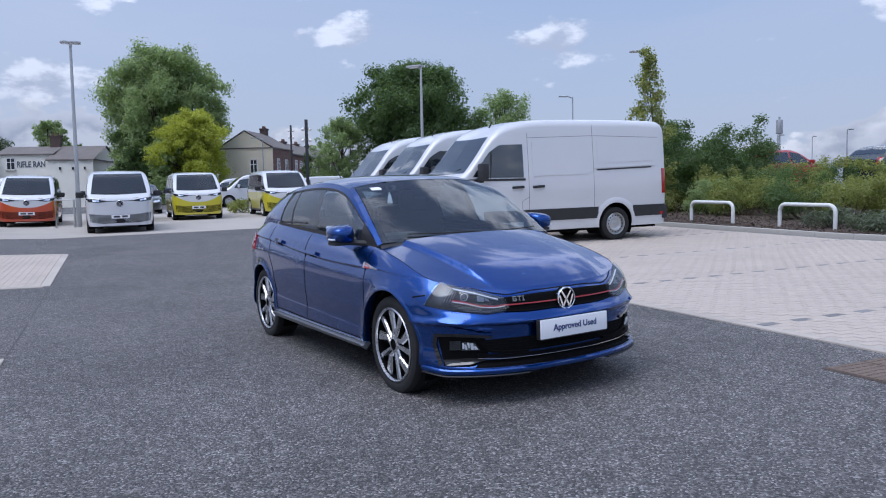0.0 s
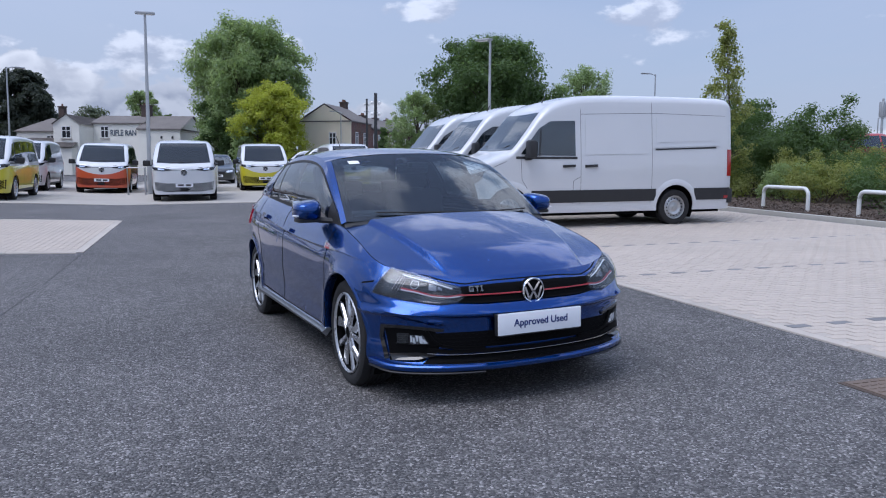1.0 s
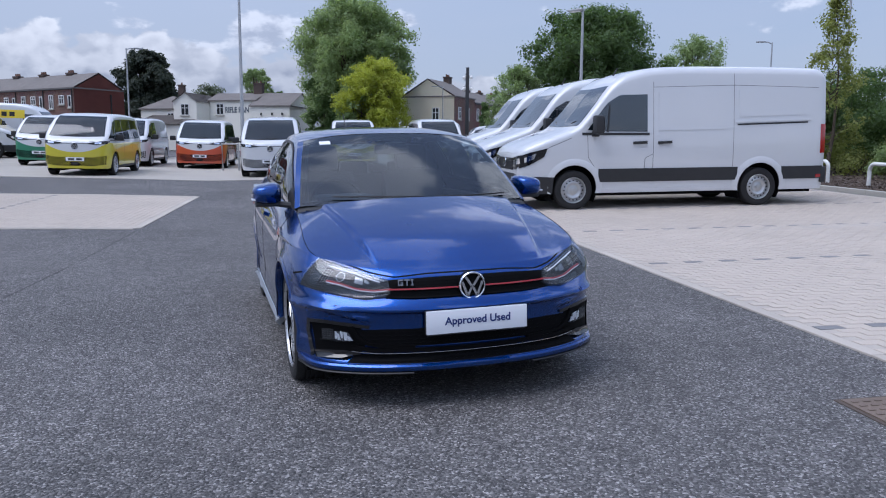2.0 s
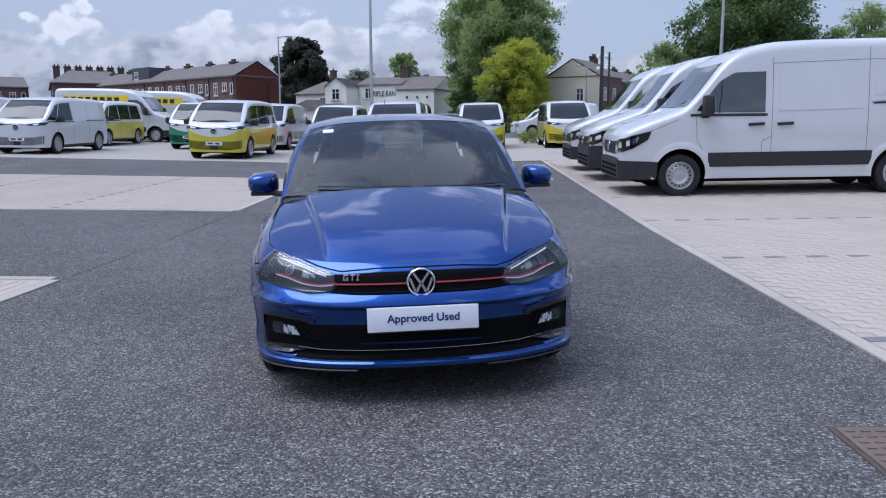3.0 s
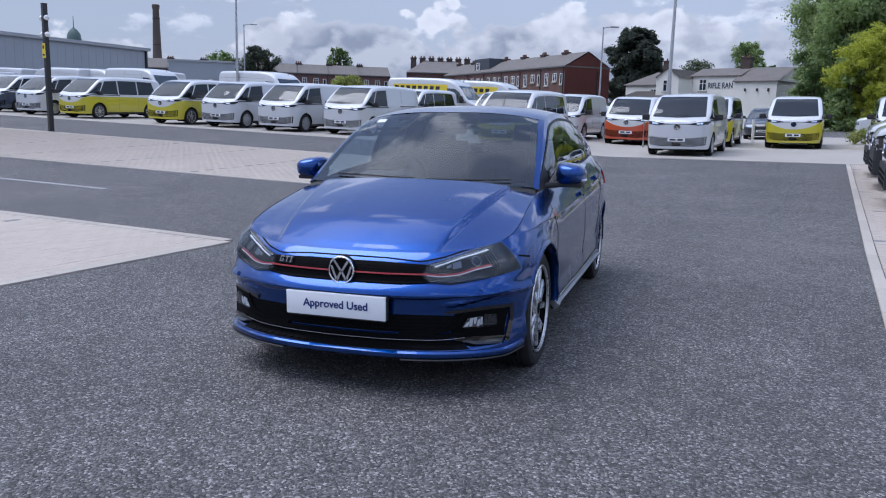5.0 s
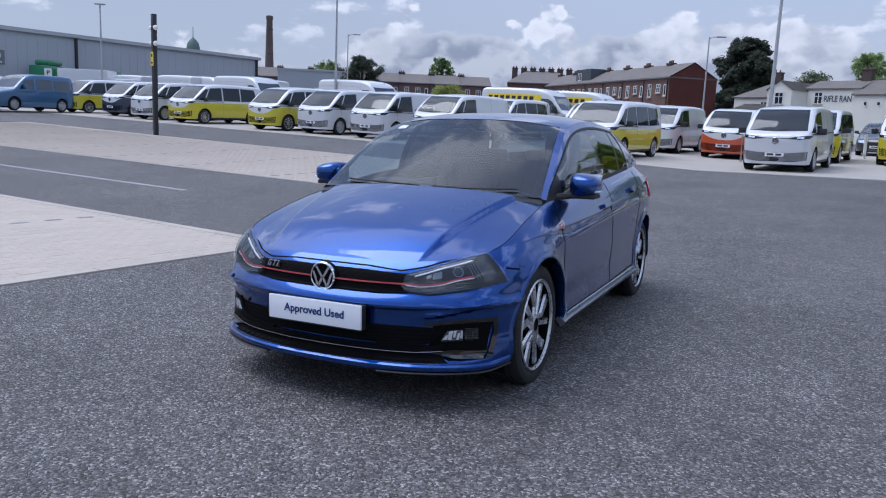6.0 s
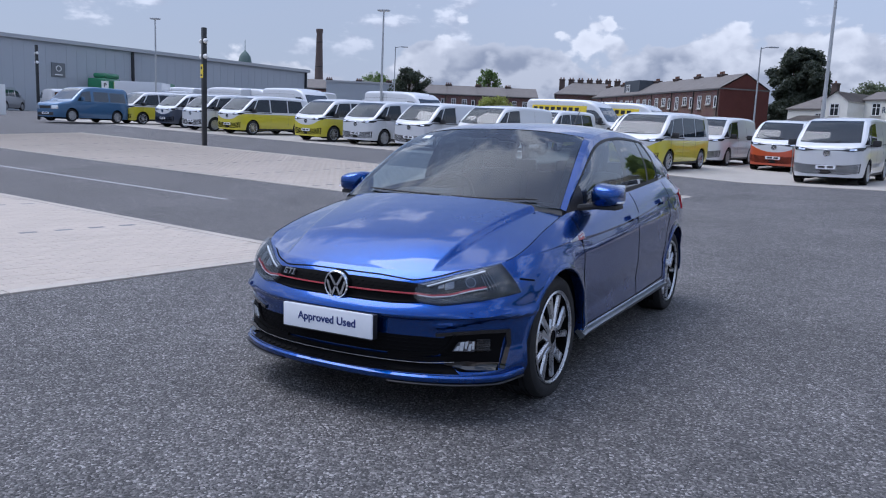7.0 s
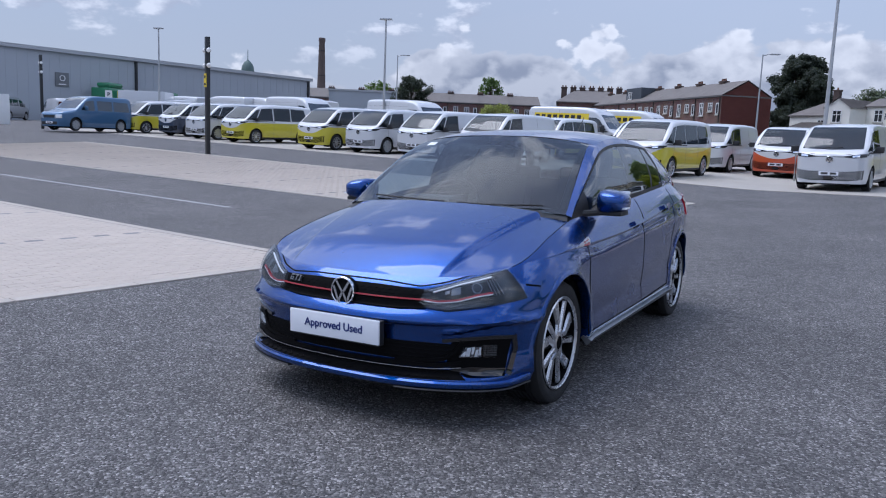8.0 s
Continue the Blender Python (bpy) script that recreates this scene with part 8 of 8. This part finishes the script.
def camera_post(x, y, height, label, sign=True, z=None):
    cp = thing("camera_post", label, "post", Matrix.Translation((x, y, ground_z(x, y) if z is None else z)) @ pose(0, 0, 0, 0, 0, -20))
    bm = boxed(-0.075, 0.075, -0.075, 0.075, -0.1, height, bevel=0.01)
    part("post", bm, POST_BLACK, cp, "square black steel post")
    for zz in (height - 0.42, height - 0.95):
        for s in (-1, 1):
            bm = bmesh.new()
            bmesh.ops.create_uvsphere(bm, u_segments=12, v_segments=8, radius=0.085, matrix=Matrix.Translation((s * 0.17, -0.02, zz - 0.05)))
            dm = part("camera_dome", bm, UPVC, cp, "white security camera")
            part("bracket", boxed(min(s * 0.07, s * 0.18), max(s * 0.07, s * 0.18), -0.02, 0.02, zz, zz + 0.04), UPVC, dm)
    if sign:
        sg = part("warning_sign", boxed(-0.10, 0.10, -0.095, -0.08, height - 1.75, height - 1.28), YELLOW_SIGN, cp, "yellow notice")
        part("notice_bar", boxed(-0.07, 0.07, -0.099, -0.095, height - 1.68, height - 1.62), BAR_INK, sg)
        part("notice_bar", boxed(-0.06, 0.06, -0.099, -0.095, height - 1.45, height - 1.35), BAR_INK, sg)
    return cp


x, y = lot(-21.35, 14.45)
camera_post(x, y, 4.15, "black square post with white security cameras and a yellow notice")
camera_post(2.2 - 52 * math.sin(radians(57.0)), -2.9 + 52 * math.cos(radians(57.0)), 4.3, "black square post with white security cameras", False)
x, y = lot(6.4, 33.0)
camera_post(x, y, 4.4, "black square post with white security cameras behind the vans", False)
x, y = lot(11.2, 58.0)
camera_post(x, y, 6.4, "tall black post by the terrace", False, z=0.8)

# manhole
mh = thing("manhole_cover", "rusty brown cast iron manhole cover in the asphalt", "manhole cover", lot_pose(2.12, -0.64))
rust = material("rusty_iron", (0.17, 0.13, 0.105), 0.8, 0.2, var=0.3, scale=5, bump=0.002, bump_scale=90)
part("frame", boxed(-0.362, 0.362, -0.362, 0.362, -0.05, 0.005), material("iron_frame", (0.085, 0.066, 0.055), 0.85, var=0.3, scale=6), mh)
for s in (-1, 1):
    bm = bmesh.new()
    vs = [bm.verts.new((s * a, b, z)) for z in (0.0, 0.012) for a, b in ((0.012, -0.33), (0.34, -0.34), (0.34, 0.34), (0.012, 0.33))]
    for q in ((4, 5, 6, 7), (0, 1, 5, 4), (1, 2, 6, 5), (2, 3, 7, 6), (3, 0, 4, 7)):
        bm.faces.new([vs[i] for i in q])
    bmesh.ops.recalc_face_normals(bm, faces=bm.faces)
    lid = part("lid", bm, rust, mh, flat=True)
    bm = bmesh.new()
    for i in range(5):
        for j in range(11):
            a, b = 0.05 + i * 0.062, -0.29 + j * 0.058
            box(bm, s * a - 0.018, s * a + 0.018, b - 0.007, b + 0.007, 0.012, 0.0165)
    part("tread", bm, rust, lid, flat=True)["kind"] = "stuff"

# ---- other vehicles ----
def small_shell(L, top, w, sill, sec, rr):
    plan = [(0.0, 0.66), (0.05, 0.76), (0.15, 0.86), (0.35, 0.95), (0.7, 0.99), (1.2, 1.0), (L - 0.9, 1.0), (L - 0.3, 0.95), (L - 0.08, 0.86), (L, 0.78)]
    st = lin(0, 0.3, 5) + lin(0.4, L - 0.4, 44) + lin(L - 0.3, L, 4)
    return body_shell(st, 1.0, lambda z: table(sec, z), lambda y: rr, lambda y: sill, lambda y: table(top, y), lambda y: w * table(plan, y), nz=20)


MINI_TOP = [(0.0, 0.84), (0.1, 0.95), (0.5, 1.05), (0.95, 1.16), (1.25, 1.40), (1.7, 1.76), (2.0, 1.88), (2.6, 1.95), (4.4, 1.95), (4.75, 1.90), (4.9, 1.72)]
MINI_SEC = [(0.2, 0.95), (0.5, 1.0), (0.9, 1.0), (1.15, 0.985), (1.5, 0.93), (1.95, 0.85)]
CAR_SHAPE = [(0.0, 0.62), (0.1, 0.74), (0.5, 0.84), (1.05, 0.95), (1.35, 1.12), (1.8, 1.38), (2.2, 1.48), (3.0, 1.48), (3.6, 1.38), (4.0, 1.12), (4.2, 0.98)]
CAR_SECT = [(0.15, 0.94), (0.4, 1.0), (0.75, 1.0), (0.95, 0.96), (1.2, 0.85), (1.5, 0.72)]


def build_small(m, label, mat, kind="minibus", group="", glass_mat=None, name=None):
    g = glass_mat or GLASS_DARK
    mini = kind in ("minibus", "small_van")
    top, sec, L, w, ax_y, wb = (MINI_TOP, MINI_SEC, 4.9, 0.95, 0.93, 3.0) if mini else (CAR_SHAPE, CAR_SECT, 4.2, 0.88, 0.82, 2.6)
    R = 0.335 if mini else 0.31
    th = thing(name or ("minibus" if mini else "parked_car"), label, "van" if mini else "car", m, group)
    bm = small_shell(L, top, w, 0.22, sec, 0.12)
    bvh = BVHTree.FromBMesh(bm)
    cut_arches(bm, (ax_y, ax_y + wb), R + 0.06, R + 0.02, 0.55)
    part("body", bm, mat, th)
    for s, ax in ((-1, "-x"), (1, "+x")):
        for ya in (ax_y, ax_y + wb):
            arch_liner(th, ya, R + 0.02, R + 0.065, s * 0.4, s * (w - 0.06))
            wheel(th, s * (w - 0.12), ya, R, R, 0.2, R * 0.7, "cap")
        if mini:
            pane_on("door_window", th, "", bvh, ax, [(1.25, 1.14), (2.15, 1.13)], [(1.62, 1.62), (2.15, 1.70)], 8, 4)
            if kind == "minibus":
                pane_on("side_window", th, "", bvh, ax, [(2.35, 1.15), (3.35, 1.15)], [(2.35, 1.68), (3.35, 1.69)], 8, 4)
                pane_on("side_window", th, "", bvh, ax, [(3.45, 1.15), (4.6, 1.15)], [(3.45, 1.69), (4.5, 1.67)], 8, 4)
            part("bumper_trim", panel(bvh, "-y", [(-0.6 if s < 0 else 0.0, 0.30), (0.0 if s < 0 else 0.6, 0.30)], [(-0.6 if s < 0 else 0.0, 0.46), (0.0 if s < 0 else 0.6, 0.46)], 8, 2, 0.01), GREY_TRIM, th)
            hl0, hl1 = 0.62, 0.86
            zt0, zt1 = 0.95, 1.10
        else:
            pane_on("door_window", th, "", bvh, ax, [(1.42, 0.99), (2.3, 1.0)], [(1.85, 1.33), (2.3, 1.40)], 8, 4)
            pane_on("side_window", th, "", bvh, ax, [(2.38, 1.0), (3.5, 1.02)], [(2.38, 1.40), (3.25, 1.36)], 8, 4)
            hl0, hl1 = 0.56, 0.70
            zt0, zt1 = 0.78, 0.94
        part("headlight", panel(bvh, "-y", [(s * w * 0.45, hl0), (s * w * 0.86, hl0 + 0.04)], [(s * w * 0.5, hl1 - 0.04), (s * w * 0.84, hl1)], 8, 4, 0.01), CHROME, th)
        part("tail_lamp", panel(bvh, "+y", [(s * w * 0.62, zt0), (s * w * 0.80, zt0)], [(s * w * 0.60, zt1 + 0.12), (s * w * 0.76, zt1 + 0.12)], 4, 4, 0.01), RED_LAMP, th)
        b = boxed(min(s * (w + 0.02), s * (w + 0.2)), max(s * (w + 0.02), s * (w + 0.2)), 1.45, 1.58, (1.15 if mini else 0.98), (1.36 if mini else 1.12), bevel=0.04)
        part("mirror", b, mat, th)
        part("mirror_arm", boxed(min(s * (w - 0.1), s * (w + 0.06)), max(s * (w - 0.1), s * (w + 0.06)), 1.49, 1.55, (1.14 if mini else 0.97), (1.19 if mini else 1.01)), GREY_TRIM, th)
    if mini:
        pane_on("windscreen", th, "", bvh, "+z", [(-0.74, 1.06), (0, 1.0), (0.74, 1.06)], [(-0.66, 1.82), (0, 1.80), (0.66, 1.82)], 12, 8)
        part("grille", panel(bvh, "-y", [(-0.40, 0.66), (0.40, 0.66)], [(-0.42, 0.80), (0.42, 0.80)], 8, 3, 0.008), BLACK_TRIM, th)
        pane_on("rear_window", th, "", bvh, "+y", [(-0.62, 1.15), (0.62, 1.15)], [(-0.56, 1.66), (0.56, 1.66)], 8, 5)
    else:
        pane_on("windscreen", th, "", bvh, "+z", [(-0.66, 1.16), (0, 1.10), (0.66, 1.16)], [(-0.56, 1.86), (0, 1.84), (0.56, 1.86)], 12, 8)
        part("grille", panel(bvh, "-y", [(-0.38, 0.50), (0.38, 0.50)], [(-0.40, 0.62), (0.40, 0.62)], 8, 3, 0.008), BLACK_TRIM, th)
        pane_on("rear_window", th, "", bvh, "+z", [(-0.52, 3.45), (0.52, 3.45)], [(-0.60, 3.95), (0.60, 3.95)], 8, 5)
    plate = part("number_plate", panel(bvh, "-y", [(-0.26, 0.36), (0.26, 0.36)], [(-0.26, 0.47), (0.26, 0.47)], 3, 1, 0.016), PLATE_WHITE, th)
    part("plate_bar", panel(bvh, "-y", [(-0.20, 0.39), (0.20, 0.39)], [(-0.20, 0.44), (0.20, 0.44)], 3, 1, 0.019, 0.002), BAR_INK, plate)
    part("underbody", boxed(-w * 0.85, w * 0.85, 0.3, L - 0.3, 0.18, 0.26), VOID, th)
    return th


MID_BLUE = paint("mid_blue_paint", (0.04, 0.12, 0.24), metal=0.3)
SILVER = paint("silver_paint", (0.34, 0.36, 0.38), metal=0.6)
DARK_GREY = paint("dark_grey_paint", (0.035, 0.04, 0.045), metal=0.3)
PALE_GREEN = paint("pale_green_paint", (0.30, 0.36, 0.34), metal=0.3)
CAR_RED = paint("red_car_paint", (0.35, 0.02, 0.02))


def polar(az, dist):
    return 2.2 + dist * math.sin(radians(az)), -2.9 + dist * math.cos(radians(az))


def at_polar(az, dist, turn):
    x, y = polar(az, dist)
    return Matrix.Translation((x, y, ground_z(x, y))) @ pose(0, 0, 0, 0, 0, turn)


build_small(Matrix.Translation((0, 0, 0.10)) @ at_polar(-56.6, 47.0, 4.0), "metallic blue minibus on the asphalt beside the lot", MID_BLUE)
build_small(at_polar(-58.3, 78.0, 215.0), "silver minibus seen from behind near the warehouse", SILVER)
build_small(at_polar(-56.5, 80.0, -110.0), "white small van near the warehouse", WHITE_PAINT, "small_van")
build_small(at_polar(-54.3, 70.0, 80.0), "silver parked car by the warehouse", SILVER, "car")
build_small(lot_pose(-5.9, 36.5), "pale green parked car in the back row", PALE_GREEN, "car")
build_small(lot_pose(-0.9, 36.8), "dark grey parked car in the back row", DARK_GREY, "car")
build_small(lot_pose(3.2, 44.4, -90), "white small van in the back row", WHITE_PAINT, "small_van")
build_small(lot_pose(-9.6, 37.0), "white parked car in the back row", WHITE_PAINT, "car")
build_small(lot_pose(-6.6, 44.0, 180), "white small van in the back row", WHITE_PAINT, "small_van")
build_small(lot_pose(3.4, 54.0, -90), "white small van on the road beyond the lot", WHITE_PAINT, "small_van")
build_small(lot_pose(9.6, 55.0, -90), "white small van on the road beyond the lot", WHITE_PAINT, "small_van")
upper = sheet("pavement_upper_lot", 20.6, 34.0, 6.0, 30.0, 0.6, ASPHALT)
tagged(upper, "raised asphalt parking strip behind the shrubs", "pavement", kind="structure")
for u, v, mt, nm in ((21.7, 22.8, SILVER, "silver"), (21.9, 16.9, CAR_RED, "red"), (24.6, 14.0, DARK_GREY, "dark grey")):
    build_small(lot_pose(u, v, 90, 0.62), nm + " parked car behind the shrubs", mt, "car")
banner_van = build_van(lot_pose(-14.2, 35.4, 90), "white high-roof panel van with a yellow sign band", "panel vans in a row", GREY_TRIM, banner=True)
copy_thing(banner_van, lot_pose(-12.6, 38.4, 90))
plain = build_van(lot_pose(-22.5, 30.6, 84), "white high-roof panel van behind the front row", "panel vans in a row", GREY_TRIM)
for u, v, a in ((-31.0, 30.2, 84), (-38.5, 33.5, 84), (-48.0, 33.0, -90), (-44.0, 36.5, -90), (-58.0, 36.0, -90)):
    tagged(copy_thing(plain, lot_pose(u, v, a)), "white high-roof panel van behind the front row")


def sign_post(x, y, label):
    sg = thing("parking_sign", label, "sign", Matrix.Translation((x, y, ground_z(x, y))) @ pose(0, 0, 0, 0, 0, 50))
    bm = bmesh.new()
    tube(bm, [(0, 0, 0), (0, 0, 2.5)], 0.035, 8)
    part("post", bm, GALV, sg)
    bd = part("board", boxed(-0.22, 0.22, -0.05, -0.03, 2.0, 2.56), UPVC, sg, "white parking board")
    part("letter", text_bm("P", 0.36, Matrix.Translation((0, -0.056, 2.28)) @ pose(0, 0, 0, 90, 0, 0), 0.002), BAR_INK, bd, flat=True)


sign_post(*polar(-53.0, 58.0), "white parking sign with a black letter")
sign_post(*polar(-41.3, 60.0), "white parking sign with a black letter")

# tipper truck
GREEN_PAINT = paint("green_truck_paint", (0.012, 0.17, 0.07))
tr = thing("tipper_truck", "green and white tipper truck behind the parked vans", "truck", at_polar(-53.6, 84.0, -75.0))
part("cab", boxed(-1.15, 1.15, 0, 2.0, 0.9, 3.4, bevel=0.12), GREEN_PAINT, tr)
part("roof_deflector", boxed(-1.0, 1.0, 0.5, 2.0, 3.4, 3.9, bevel=0.2), GREEN_PAINT, tr)
part("windscreen", boxed(-1.0, 1.0, -0.02, 0.02, 1.9, 2.9), GLASS_DARK, tr)
bm = boxed(-1.2, 1.2, 2.4, 8.0, 1.4, 3.1, bevel=0.03)
part("tipper_body", bm, GREEN_PAINT, tr)
for yy in lin(2.7, 7.7, 8):
    part("body_rib", boxed(-1.25, 1.25, yy - 0.05, yy + 0.05, 1.4, 3.12), GREEN_PAINT, tr)
part("chassis", boxed(-0.5, 0.5, 0.3, 7.8, 0.6, 1.3), VOID, tr)
for s in (-1, 1):
    for ya in (1.1, 5.4, 6.8):
        wheel(tr, s * 1.05, ya, 0.5, 0.5, 0.3, 0.28, "cap")
rec = thing("recovery_vehicle", "white service truck with a yellow and red chevron rear", "truck", at_polar(-47.6, 66.0, 120.0))
part("box_body", boxed(-1.05, 1.05, 1.9, 5.6, 0.7, 2.8, bevel=0.04), WHITE_PAINT, rec)
part("cab", boxed(-1.0, 1.0, 0, 1.9, 0.5, 2.2, bevel=0.2), WHITE_PAINT, rec)
bd = part("chevron_board", boxed(-1.0, 1.0, 5.6, 5.64, 1.5, 2.7), YELLOW_SIGN, rec)
for i in range(5):
    b = boxed(-0.09, 0.09, 0, 0.012, 0, 0.62)
    b.transform(Matrix.Translation((-0.8 + 0.4 * i, 5.645, 1.75)) @ pose(0, 0, 0, 0, 35 if i < 2.5 else -35, 0))
    part("chevron", b, RED, bd)
for s in (-1, 1):
    for ya in (0.9, 4.5):
        wheel(rec, s * 0.92, ya, 0.38, 0.38, 0.24, 0.22, "cap")
wall = thing("boundary_panel", "low pale grey site panel by the lot entrance", "wall", at_polar(-60.0, 60.0, 58.0))
part("panel", boxed(-2.5, 1.2, -0.1, 0.1, 0, 2.0, bevel=0.02), UPVC, wall)
post = thing("bollard", "short white bollard in the lot", "bollard", lot_pose(-1.0, 33.4))
bm = bmesh.new()
tube(bm, [(0, 0, 0), (0, 0, 1.0)], 0.06, 10)
part("post", bm, RAIL_WHITE, post)

# ---- block paving, piece by piece ----
paving("pavement_van_bays", 2.59, 10.85, -4.0, 20.4, True, [1.05, 3.95, 6.85, 9.75, 12.65, 15.55, 18.45], "pale block paving of the van bays with dashed dark bay lines", near=(2.5, 4.2, -0.6, 3.6))
paving("pavement_far_bays", -30.0, -3.5, 8.4, 14.3, False, [-6.35, -9.25, -12.15, -15.05, -17.95, -20.85, -23.75, -26.65], "pale block paving of the middle bays with dashed dark bay lines")
paving("pavement_near_bays", -14.0, -3.5, -3.0, 3.04, False, [-6.35, -9.25, -12.15], "pale block paving with dashed dark bay lines", near=(-5.5, -3.4, 0.6, 3.04))
